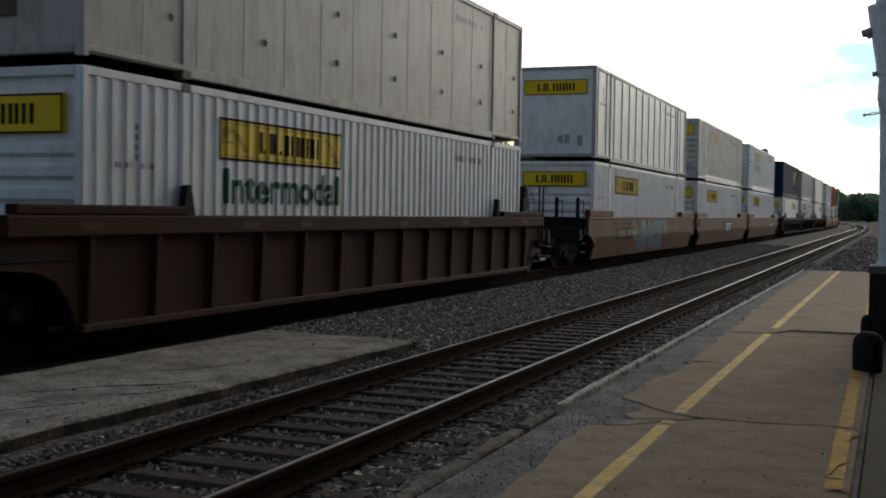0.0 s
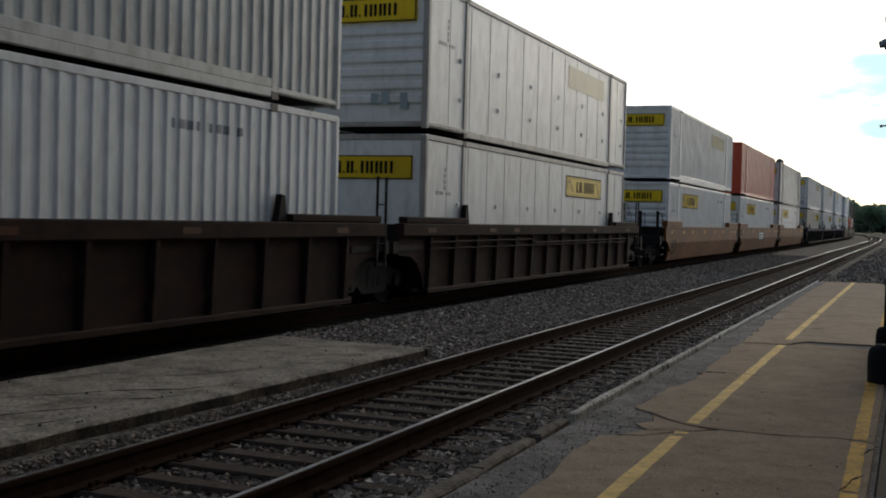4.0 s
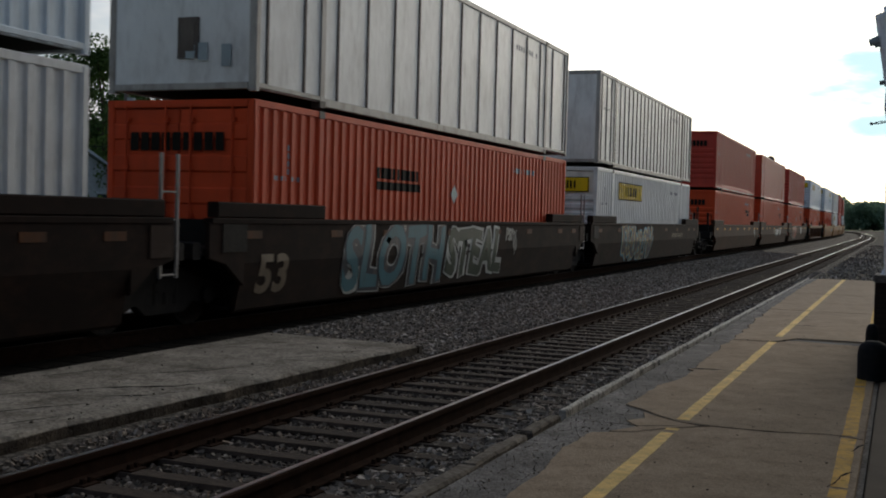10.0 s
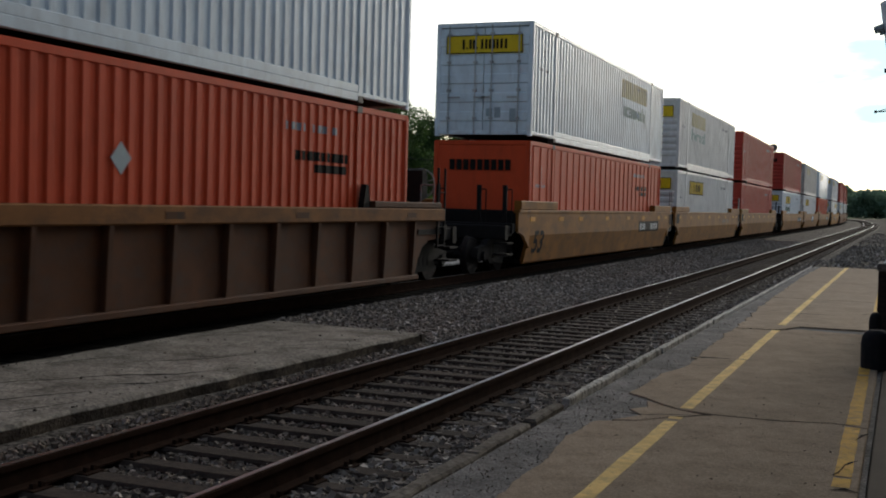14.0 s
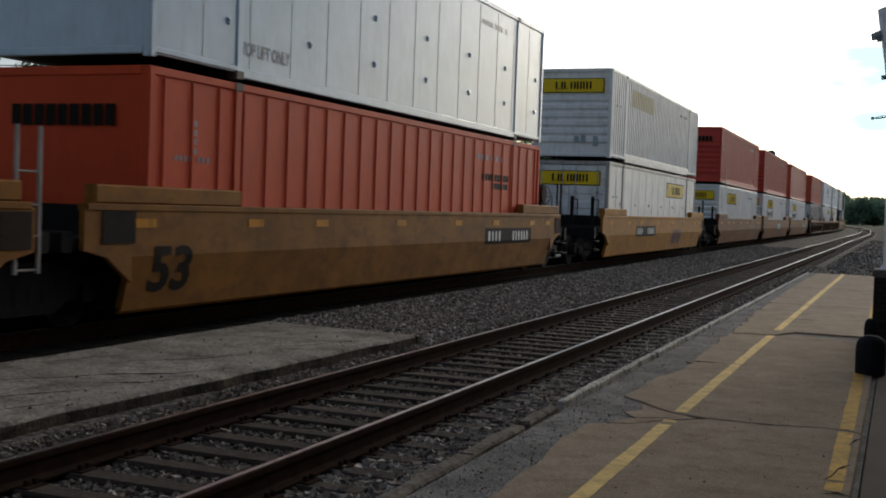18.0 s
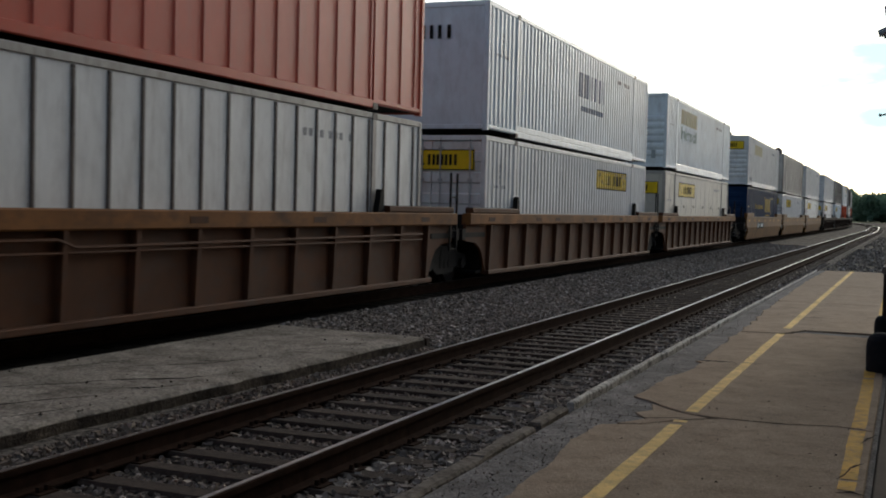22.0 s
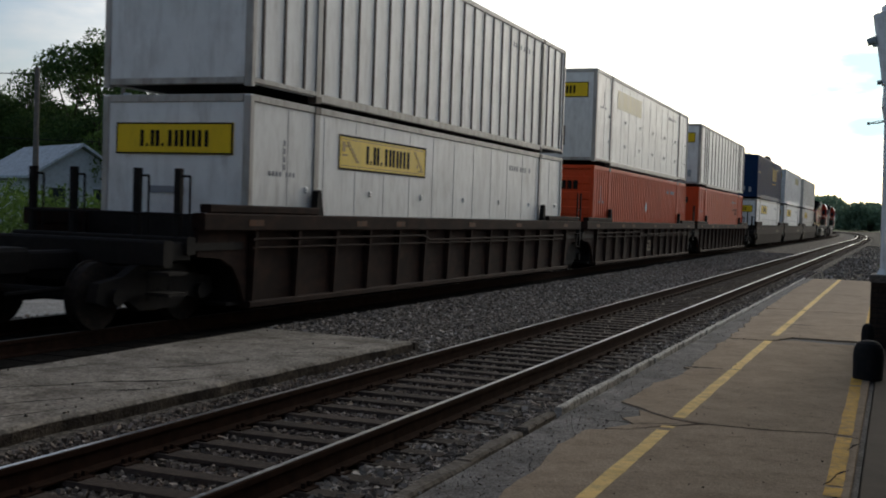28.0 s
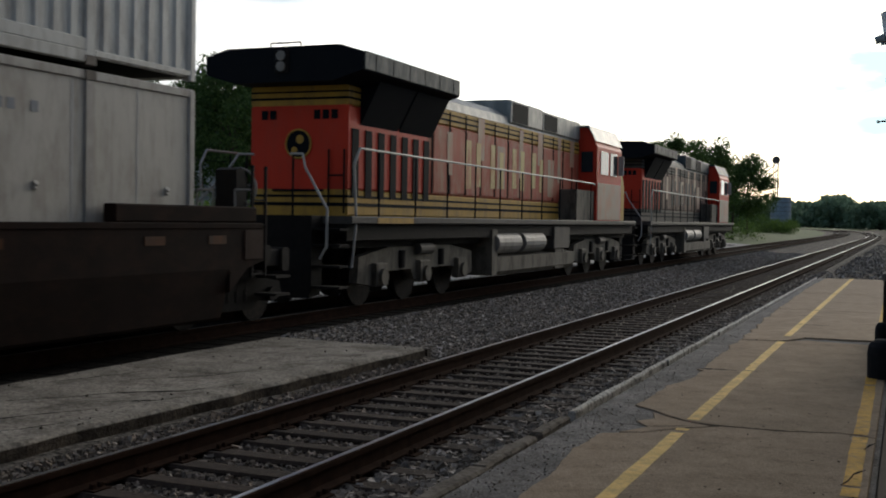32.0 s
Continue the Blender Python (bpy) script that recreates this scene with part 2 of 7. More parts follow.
M = {
    "white": paint("white_container_paint", (0.71, 0.71, 0.685), 0.45, 0.2),
    "cream": paint("cream_container_paint", (0.52, 0.49, 0.42), 0.45, dirt_amount=0.24),
    "bluewhite": paint("cool_white_container_paint", (0.66, 0.735, 0.77), 0.34),
    "silver": paint("glossy_white_panel", (0.44, 0.545, 0.63), 0.22, 0.1, spec=0.6),
    "grey": paint("dirty_white_container_paint", (0.54, 0.53, 0.485), 0.42, dirt_amount=0.4),
    "grimy": paint("grimy_off_white_paint", (0.42, 0.395, 0.345), 0.5, 0.34, (0.16, 0.11, 0.075)),
    "red": paint("faded_red_paint", (0.47, 0.060, 0.040), 0.55, 0.16, (0.20, 0.055, 0.04), spec=0.14),
    "rust": paint("chalky_red_paint", (0.50, 0.072, 0.036), 0.42, 0.2, (0.38, 0.13, 0.085)),
    "orange": paint("orange_paint", (0.56, 0.069, 0.021), 0.55, 0.14, (0.20, 0.04, 0.02), spec=0.12),
    "navy": paint("navy_paint", (0.010, 0.030, 0.078), 0.55, 0.12, (0.02, 0.03, 0.05), spec=0.05),
    "seam": paint("dark_seam_metal", (0.085, 0.070, 0.060), 0.6, 0.3),
    "pale_seam": paint("pale_panel_seam", (0.50, 0.50, 0.49), 0.5, 0.3),
    "silver_post": paint("weathered_aluminium", (0.42, 0.42, 0.41), 0.5, 0.4, (0.08, 0.07, 0.06)),
    "yellow": paint("sign_yellow", (0.74, 0.50, 0.010), 0.5, 0.14, (0.2, 0.13, 0.03)),
    "ochre": paint("faded_sign_yellow", (0.52, 0.46, 0.26), 0.5, 0.3, (0.5, 0.5, 0.48)),
    "ink": paint("sign_black", (0.014, 0.012, 0.010), 0.7, 0.15, (0.04, 0.032, 0.022), spec=0.06),
    "brown_ink": paint("sign_brown", (0.36, 0.22, 0.010), 0.5, 0.2),
    "green": paint("lettering_green", (0.006, 0.075, 0.042), 0.6, 0.06, (0.02, 0.10, 0.06)),
    "pale_green": paint("faded_lettering_green", (0.36, 0.46, 0.42), 0.5, 0.15),
    "blue_ink": paint("lettering_blue", (0.10, 0.14, 0.22), 0.5, 0.15),
    "grey_ink": paint("small_marking_grey", (0.22, 0.23, 0.25), 0.5, 0.15),
    "placard": paint("grey_placard", (0.30, 0.36, 0.38), 0.5, 0.2),
    "label_white": paint("label_white", (0.62, 0.62, 0.60), 0.5, 0.25),
    "w_rust": material("well_rust_brown", (0.040, 0.0155, 0.0075), 0.9, 0, 0.3, 1.2, 0.5, (0.03, 0.02, 0.016), 0.5, 0.1, 20),
    "w_tan": material("well_tan", (0.250, 0.103, 0.017), 0.65, 0, 0.28, 0.8, 0.5, (0.10, 0.046, 0.018), 0.5, 0.06, 20, spec=0.11),
    "w_brown": material("well_brown", (0.118, 0.042, 0.017), 0.65, 0, 0.32, 1.0, 0.5, (0.055, 0.030, 0.020), 0.65, 0.06, 20, spec=0.10),
    "w_dark": material("well_dark_brown", (0.0195, 0.0115, 0.0092), 0.9, 0, 0.35, 1.2, 0.5, (0.050, 0.024, 0.015), 0.45, 0.08, 20, spec=0.1),
    "w_grey": material("well_grey_brown", (0.030, 0.0175, 0.0125), 0.9, 0, 0.3, 1.0, 0.5, (0.05, 0.035, 0.028), 0.45, 0.08, 20),
    "w_blue": material("well_blue_grey", (0.0052, 0.0054, 0.0070), 0.9, 0, 0.25, 1.2, 0.5, (0.022, 0.02, 0.018), 0.5, 0.08, 20),
    "w_bluetop": material("well_blue_paint", (0.008, 0.019, 0.080), 0.8, 0, 0.2, 1.2, 0.5, (0.025, 0.025, 0.03), 0.4, spec=0.05),
    "w_orange": material("well_orange_brown", (0.078, 0.028, 0.0100), 0.75, 0, 0.3, 1.2, 0.5, (0.06, 0.035, 0.025), 0.5, 0.1, 20),
    "w_copper": material("well_copper_brown", (0.158, 0.054, 0.0140), 0.65, 0, 0.35, 0.9, 0.5, (0.07, 0.030, 0.014), 0.6, 0.06, 20, spec=0.10),
    "w_sable": material("well_sable_brown", (0.0115, 0.0066, 0.0052), 0.9, 0, 0.35, 1.2, 0.5, (0.030, 0.014, 0.009), 0.45, 0.08, 20, spec=0.1),
    "w_ochre": material("well_dull_ochre", (0.165, 0.070, 0.015), 0.65, 0, 0.3, 0.8, 0.5, (0.075, 0.038, 0.016), 0.55, 0.06, 20, spec=0.11),
    "w_umber": material("well_umber_brown", (0.043, 0.0165, 0.0072), 0.75, 0, 0.35, 1.0, 0.5, (0.030, 0.017, 0.012), 0.65, 0.08, 20, spec=0.07),
    "w_chord": material("well_rubbed_chord", (0.20, 0.085, 0.026), 0.8, 0, 0.3, 1.2, 0.5, (0.07, 0.04, 0.025), 0.5, 0.08, 20),
    "frame_grey": paint("weathered_frame_aluminium", (0.40, 0.375, 0.335), 0.5, 0.4, (0.13, 0.105, 0.08)),
    "ladder_grey": paint("worn_ladder_steel", (0.30, 0.28, 0.26), 0.6, 0.5, (0.05, 0.035, 0.025)),
    "gold_dim": paint("dull_gold_lettering", (0.46, 0.31, 0.045), 0.5, 0.25, (0.12, 0.09, 0.04)),
    "red_ink": paint("lettering_red", (0.55, 0.06, 0.03), 0.5, 0.2, (0.5, 0.4, 0.38)),
    "g_bright": paint("spray_silver", (0.40, 0.42, 0.40), 0.6, 0.3, (0.2, 0.18, 0.16)),
    "g_green": paint("spray_dark_green", (0.018, 0.036, 0.020), 0.6, 0.3, (0.03, 0.03, 0.02)),
    "g_sky": paint("spray_sky_blue", (0.040, 0.135, 0.17), 0.6, 0.3, (0.05, 0.10, 0.10)),
    "w_yellow": material("well_yellow", (0.40, 0.165, 0.018), 0.7, 0, 0.2, 1.0, 0.5, (0.12, 0.07, 0.03), 0.35),
    "steel_black": material("grimy_running_gear", (0.009, 0.008, 0.0075), 0.85, 0, 0.35, 4, 0, (0.022, 0.017, 0.013), 0.3, 0.2, 30),
    "wheel_steel": material("wheel_steel", (0.012, 0.010, 0.009), 0.8, 0.0, 0.3, 5, 0, (0.06, 0.04, 0.03), 0.4),
    "tread": material("bright_wheel_tread", (0.55, 0.55, 0.54), 0.3, 1.0, 0.1, 5, 0, dirt_amount=0),
    "reflector": paint("orange_reflector", (0.55, 0.22, 0.004), 0.5, 0.4, (0.14, 0.06, 0.015), spec=0.1),
    "reflector_dim": paint("grimy_orange_reflector", (0.075, 0.024, 0.006), 0.6, 0.6, (0.03, 0.02, 0.015), spec=0.08),
    "stencil": paint("dull_stencil_paint", (0.16, 0.12, 0.08), 0.6, 0.3, (0.03, 0.025, 0.02)),
    "reflector_white": paint("white_reflector", (0.45, 0.43, 0.38), 0.4, 0.3),
    "g_blue": paint("spray_blue", (0.10, 0.26, 0.33), 0.6, 0.25, (0.1, 0.08, 0.06)),
    "g_pale": paint("spray_pale", (0.26, 0.27, 0.25), 0.5, 0.4, (0.12, 0.09, 0.07)),
    "g_dark": paint("spray_dark", (0.02, 0.03, 0.045), 0.5, 0.3),
    "g_orange": paint("spray_orange", (0.42, 0.13, 0.07), 0.5, 0.4, (0.12, 0.08, 0.06)),
    "g_gold": paint("spray_gold", (0.40, 0.28, 0.05), 0.5, 0.4, (0.12, 0.08, 0.06)),
    "g_purple": paint("spray_purple", (0.07, 0.02, 0.03), 0.5, 0.3, (0.25, 0.13, 0.03)),
}

# ---------------------------------------------------------------- building helpers
class Mesh:
    """Collects vertices and faces of one part."""

    def __init__(self):
        self.v, self.f = [], []

    def add(self, verts, faces):
        k = len(self.v)
        self.v += [tuple(p) for p in verts]
        self.f += [tuple(i + k for i in q) for q in faces]
        return self

    def box(self, x0, x1, y0, y1, z0, z1):
        v = [(x, y, z) for x in (x0, x1) for y in (y0, y1) for z in (z0, z1)]
        return self.add(v, [(0, 1, 3, 2), (4, 6, 7, 5), (0, 4, 5, 1), (2, 3, 7, 6), (0, 2, 6, 4), (1, 5, 7, 3)])

    def cbox(self, x0, x1, y0, y1, z0, z1, c=0.015):
        """A box whose long edges along its longest side are chamfered."""
        d = (x1 - x0, y1 - y0, z1 - z0)
        a = d.index(max(d))
        lo, hi = (x0, y0, z0), (x1, y1, z1)
        u, w = [i for i in range(3) if i != a]
        c = min(c, d[u] * 0.3, d[w] * 0.3)
        ring = [(lo[u] + c, lo[w]), (hi[u] - c, lo[w]), (hi[u], lo[w] + c), (hi[u], hi[w] - c), (hi[u] - c, hi[w]), (lo[u] + c, hi[w]),
                (lo[u], hi[w] - c), (lo[u], lo[w] + c)]
        return self.sweep_axis(ring, a, u, w, lo[a], hi[a])

    def sweep_axis(self, ring, a, u, w, lo, hi):
        n = len(ring)
        v = []
        for e in (lo, hi):
            for p, q in ring:
                c = [0, 0, 0]
                c[a], c[u], c[w] = e, p, q
                v.append(tuple(c))
        f = [tuple(range(n))[::-1], tuple(range(n, 2 * n))] + [(i, (i + 1) % n, n + (i + 1) % n, n + i) for i in range(n)]
        return self.add(v, f)

    def prism(self, ring, axis, lo, hi):
        """A closed outline in the two other axes, drawn out along one axis."""
        a = "xyz".index(axis)
        u, w = [i for i in range(3) if i != a]
        return self.sweep_axis(ring, a, u, w, lo, hi)

    def cyl(self, p, q, r, n=10, r2=None):
        p, q = Vector(p), Vector(q)
        r2 = r if r2 is None else r2
        d = (q - p).normalized()
        s = d.orthogonal().normalized()
        t = d.cross(s)
        v = []
        for c, rad in ((p, r), (q, r2)):
            for i in range(n):
                a = 2 * math.pi * i / n
                v.append(c + s * (rad * math.cos(a)) + t * (rad * math.sin(a)))
        return self.add(v, [tuple(range(n))[::-1], tuple(range(n, 2 * n))] + [(i, (i + 1) % n, n + (i + 1) % n, n + i) for i in range(n)])

    def pipe(self, pts, r, n=6):
        for a, b in zip(pts, pts[1:]):
            self.cyl(a, b, r, n)
        return self

    def data(self, name, mat):
        me = bpy.data.meshes.new(name)
        me.from_pydata(self.v, [], self.f)
        if mat is not None:
            me.materials.append(mat)
        bm = bmesh.new()
        bm.from_mesh(me)
        bmesh.ops.recalc_face_normals(bm, faces=bm.faces)
        bm.to_mesh(me)
        bm.free()
        return me


SMALL = {"markings", "sign_lettering", "sign_border", "sign_flourish", "number_lettering", "small_markings", "end_markings", "end_label", "end_lettering", "side_lettering",
         "reflective_tape", "spray_paint", "panel_seams", "name_bars", "lettering", "emblem", "side_emblem", "end_emblem", "side_bracket"}


def part(name, mesh, mat, parent, label=""):
    me = mesh.data(name, mat) if isinstance(mesh, Mesh) else mesh
    ob = new(name, me)
    ob.parent = parent
    if name in SMALL:
        tagged(ob, kind="stuff")
    return tagged(ob, label) if label else ob


def thing(name, label, category, group="", kind=""):
    return tagged(new(name), label, category, group, kind)


SHARED = {}


def shared(key, name, make, mat):
    """Mesh data of a repeated part, made once for each key and material."""
    k = (key, mat.name if mat else "")
    if k not in SHARED:
        SHARED[k] = make().data(name, mat)
    return SHARED[k]


TEXTS = {}


def text_mesh(words, height, width, mat, bold=0.030):
    """Flat lettering of the built-in font in the y-z plane, facing +x, its left end at y = 0 and its foot at z = 0."""
    k = (words, height, width, mat.name, bold)
    if k not in TEXTS:
        cu = bpy.data.curves.new("letters", 'FONT')
        cu.body, cu.resolution_u, cu.offset = words, 3, bold
        ob = new("letters", cu)
        me = bpy.data.meshes.new_from_object(ob)
        bpy.data.objects.remove(ob)
        xs = [v.co.x for v in me.vertices]
        ys = [v.co.y for v in me.vertices]
        sx, sy = width / (max(xs) - min(xs)), height / (max(ys) - min(ys))
        x0, y0 = min(xs), min(ys)
        for v in me.vertices:
            v.co = (0.0, (v.co.x - x0) * sx, (v.co.y - y0) * sy)
        me.materials.clear()
        me.materials.append(mat)
        TEXTS[k] = me
    return TEXTS[k]


# ---------------------------------------------------------------- the line of the tracks
NEAR_X, FAR_X = -4.583, -9.90      # middle of the near track and of the train's track
FAR_Z = 0.17                       # rail top of the train's track over that of the near one
STEP = 2.0
LINE = []
_x = _y = _a = 0.0
for _i in range(900):
    LINE.append((_x, _y, _a))
    _s = _i * STEP
    _c = 0.0 if _s < 150 else (1 / 2100 if _s < 300 else 1 / 430)
    if _a > 1.9:
        _c = 0.0
    _a += _c * STEP
    _x -= math.sin(_a) * STEP
    _y += math.cos(_a) * STEP


def on_line(s, side):
    """Place and heading s metres along the line, side metres to its right."""
    if s < 0:
        return side, s, 0.0
    i = min(int(s / STEP), len(LINE) - 2)
    k = s / STEP - i
    a, b = LINE[i], LINE[i + 1]
    x, y, h = (a[j] + (b[j] - a[j]) * k for j in range(3))
    return x + side * math.cos(h), y + side * math.sin(h), h


def sweep_line(mesh, profile, stations, closed=False):
    """A profile of (side, z) points drawn along the line."""
    n = len(profile)
    v = []
    for s in stations:
        for d, z in profile:
            x, y, h = on_line(s, d)
            v.append((x, y, z))
    f = []
    for i in range(len(stations) - 1):
        for j in range(n if closed else n - 1):
            k = (j + 1) % n
            f.append((i * n + j, i * n + k, (i + 1) * n + k, (i + 1) * n + j))
    if closed:
        f.append(tuple(range(n)))
        f.append(tuple(range((len(stations) - 1) * n, len(stations) * n))[::-1])
    return mesh.add(v, f)


FAR_STATIONS = [-60, -20] + list(range(0, 150, 10)) + list(range(150, 900, 12))

# ---------------------------------------------------------------- ground, ballast, tracks
m_dirt = material("dark_cinder_ground", (0.036, 0.033, 0.027), 0.95, 0, 0.4, 0.9, 0, (0.035, 0.036, 0.022), 0.6, 0.8, 14, spec=0.05)
m_grass = material("rough_grass", (0.06, 0.095, 0.022), 0.9, 0, 0.4, 0.5, 0, (0.10, 0.09, 0.04), 0.35, 0.8, 8)
m_ballast = material("crushed_stone_bed", (0.108, 0.096, 0.082), 0.95, 0, 0.4, 9, 0, (0.045, 0.04, 0.035), 0.6, 1.0, 30, spec=0.05, pebble=0.7, pebble_scale=26)
m_stone = bpy.data.materials.new("crushed_stone")
m_stone.use_nodes = True
_n, _l = m_stone.node_tree.nodes, m_stone.node_tree.links
_b = _n["Principled BSDF"]
_b.inputs["Roughness"].default_value = 0.9
_b.inputs["Specular IOR Level"].default_value = 0.12
_g = _n.new("ShaderNodeNewGeometry")
_r = _n.new("ShaderNodeValToRGB")
_r.color_ramp.elements[0].color = (0.085, 0.073, 0.061, 1)
_r.color_ramp.elements[1].color = (0.50, 0.46, 0.41, 1)
_e = _r.color_ramp.elements.new(0.55)
_e.color = (0.235, 0.210, 0.182, 1)
_e = _r.color_ramp.elements.new(0.8)
_e.color = (0.26, 0.215, 0.17, 1)
_l.new(_g.outputs["Random Per Island"], _r.inputs["Fac"])
_l.new(_r.outputs["Color"], _b.inputs["Base Color"])
m_tie = material("weathered_tie_wood", (0.046, 0.034, 0.027), 0.95, 0, 0.3, 6, 0, (0.02, 0.017, 0.015), 0.5, 0.6, 30, 0.3)
m_rail = material("rusty_rail", (0.030, 0.0165, 0.0115), 1.0, 0.0, 0.3, 6, 0, (0.02, 0.015, 0.012), 0.4, 0.2, 50, spec=0.02)
m_head = material("polished_rail_head", (0.62, 0.62, 0.62), 0.28, 1.0, 0.08, 6, 0, dirt_amount=0)

# far rail heads: dulled in colour to stand for shade under the cars
m_dull = material("shade_dulled_rail_head", (0.10, 0.095, 0.09), 0.7, 0.5, 0.1, 6, 0, dirt_amount=0)

ground = Mesh()
_xs = [-3000, -900, -300, -120, -60, -40, -26, -19, -14.5, -13, -2.0, 12, 60, 300, 900, 3000]
_zs = [0.5, 0.5, 0.5, 0.5, 0.4, 0.3, 0.0, -0.35, -0.6, -0.65, -0.62, -0.62, -0.62, -0.6, -0.6, -0.6]
_ys = [-900, -300, -60, 0, 30, 60, 100, 150, 220, 320, 500, 900, 1800, 3500]
ground.add([(x, y, z) for y in _ys for x, z in zip(_xs, _zs)],
           [(j * len(_xs) + i, j * len(_xs) + i + 1, (j + 1) * len(_xs) + i + 1, (j + 1) * len(_xs) + i)
            for j in range(len(_ys) - 1) for i in range(len(_xs) - 1)])
ob = new("ground", ground.data("ground", m_grass))
tagged(ob, "rough green grass and weeds beyond the railway line", "ground", kind="structure")

bed = Mesh()
BED = [(-14.5, -0.62), (-12.6, -0.10), (-11.4, -0.03), (-8.35, -0.03), (-7.6, -0.12), (-6.5, -0.12), (-6.1, -0.13), (-5.75, -0.21), (-5.5, -0.235), (-3.7, -0.235), (-3.2, -0.225), (-2.9, -0.20), (-2.0, -0.20)]
sweep_line(bed, BED, FAR_STATIONS)
ob = new("ballast", bed.data("ballast", m_ballast))
tagged(ob, "dark grey crushed stone ballast under both tracks", "ballast", kind="structure")

# near-black sheet over the bed: the shade under the train as a colour
m_shade_bed = material("shade_darkened_ballast", (0.016, 0.0145, 0.013), 0.95, 0, 0.4, 9, 0, (0.010, 0.009, 0.008), 0.5, 1.0, 30, spec=0.02)
shade_bed = Mesh()
sweep_line(shade_bed, [(-12.3, -0.088), (-11.4, -0.022), (-8.65, -0.022), (-8.38, -0.026)], FAR_STATIONS)
ob = new("oily_ballast", shade_bed.data("oily_ballast", m_shade_bed))
tagged(ob, "stone bed under the train, coloured near-black for its shade", "ballast", kind="structure")

yard = Mesh()
sweep_line(yard, [(-2.85, -0.30), (-2.8, -0.145), (3, -0.14), (40, -0.16), (42, -0.62)], [-60, 0, 42, 60, 100, 150, 200, 260, 320, 380, 440])
ob = new("dirt_yard", yard.data("dirt_yard", m_dirt))
tagged(ob, "flat dark cinder ground beside the tracks", "ground", kind="structure")


m_gravel = material("pale_gravel", (0.36, 0.34, 0.31), 0.95, 0, 0.25, 0.8, 0, (0.2, 0.19, 0.17), 0.4, 0.6, 25, spec=0.05, pebble=0.35, pebble_scale=30)
lane = Mesh()
sweep_line(lane, [(-21.5, -0.05), (-19.0, -0.24), (-14.6, -0.45), (-13.6, -0.36)], [-60, -20, 0, 30, 60, 90, 120])
ob = new("gravel_lane", lane.data("gravel_lane", m_gravel))
tagged(ob, "pale gravel lane along the far side of the railway", "road", kind="structure")


def rail_profile(c, top):
    z = top
    return [(c - 0.076, z - 0.185), (c - 0.076, z - 0.172), (c - 0.012, z - 0.155), (c - 0.009, z - 0.05), (c - 0.037, z - 0.042),
            (c - 0.037, z - 0.006), (c - 0.030, z - 0.001), (c + 0.030, z - 0.001), (c + 0.037, z - 0.006), (c + 0.037, z - 0.042),
            (c + 0.009, z - 0.05), (c + 0.012, z - 0.155), (c + 0.076, z - 0.172), (c + 0.076, z - 0.185)]


def track(name, label, side, top, head, hw):
    t = thing(name, label, "track", kind="structure")
    for d in (-0.755, 0.755):
        r = part("rail", sweep_line(Mesh(), rail_profile(side + d, top)[::-1], FAR_STATIONS, True), m_rail, t, "rust brown steel rail")
        part("rail_head", sweep_line(Mesh(), [(side + d - hw, top - 0.002), (side + d - hw, top + 0.003), (side + d + hw, top + 0.003),
                                              (side + d + hw, top - 0.002)][::-1], FAR_STATIONS, True), head, r, "bright worn running surface")
    return t


near_track = track("near_track", "empty railway track with bright worn rails on timber ties", NEAR_X, 0.0, m_head, 0.019)
far_track = track("far_track", "railway track on raised ballast under the passing freight train", FAR_X, FAR_Z, m_dull, 0.015)

# loose stones, thick near the camera and thinner further on
rng = np.random.default_rng(5)


def bed_z(x):
    return np.interp(x, [p[0] for p in BED], [p[1] for p in BED])


def stones(name, label, patches, size, level=None, mat=None):
    base = np.array([(-1, -1, -1), (1, -1, -1), (1, 1, -1), (-1, 1, -1), (-1, -1, 1), (1, -1, 1), (1, 1, 1), (-1, 1, 1)], float) * 0.5
    quads = np.array([(0, 3, 2, 1), (4, 5, 6, 7), (0, 1, 5, 4), (1, 2, 6, 5), (2, 3, 7, 6), (3, 0, 4, 7)])
    pos = []
    for x0, x1, y0, y1, per in patches:
        n = int((x1 - x0) * (y1 - y0) * per)
        x, y = rng.uniform(x0, x1, n), rng.uniform(y0, y1, n)
        pos.append(np.stack([x, y, bed_z(x)], 1))
    pos = np.concatenate(pos)
    n = len(pos)
    ang = rng.uniform(0, 2 * np.pi, (n, 3))
    c, s = np.cos(ang), np.sin(ang)
    one, zero = np.ones(n), np.zeros(n)
    rz = np.stack([c[:, 0], -s[:, 0], zero, s[:, 0], c[:, 0], zero, zero, zero, one], 1).reshape(n, 3, 3)
    rx = np.stack([one, zero, zero, zero, c[:, 1], -s[:, 1], zero, s[:, 1], c[:, 1]], 1).reshape(n, 3, 3)
    k = size * rng.uniform(0.55, 1.45, (n, 1, 1)) * rng.uniform(0.6, 1.2, (n, 1, 3))
    v = base[None] * rng.uniform(0.55, 1.1, (n, 8, 1)) * k
    v = np.einsum('nij,nkj->nki', rz @ rx, v)
    if level is not None:
        pos[:, 2] = level
    pos[:, 2] += rng.uniform(-0.2, 0.75, n) * size * 0.5
    v += pos[:, None, :]
    f = quads[None] + 8 * np.arange(n)[:, None, None]
    me = bpy.data.meshes.new(name)
    me.from_pydata(v.reshape(-1, 3).tolist(), [], f.reshape(-1, 4).tolist())
    me.materials.append(mat or m_stone)
    return tagged(new(name, me), label, "gravel", kind="stuff")


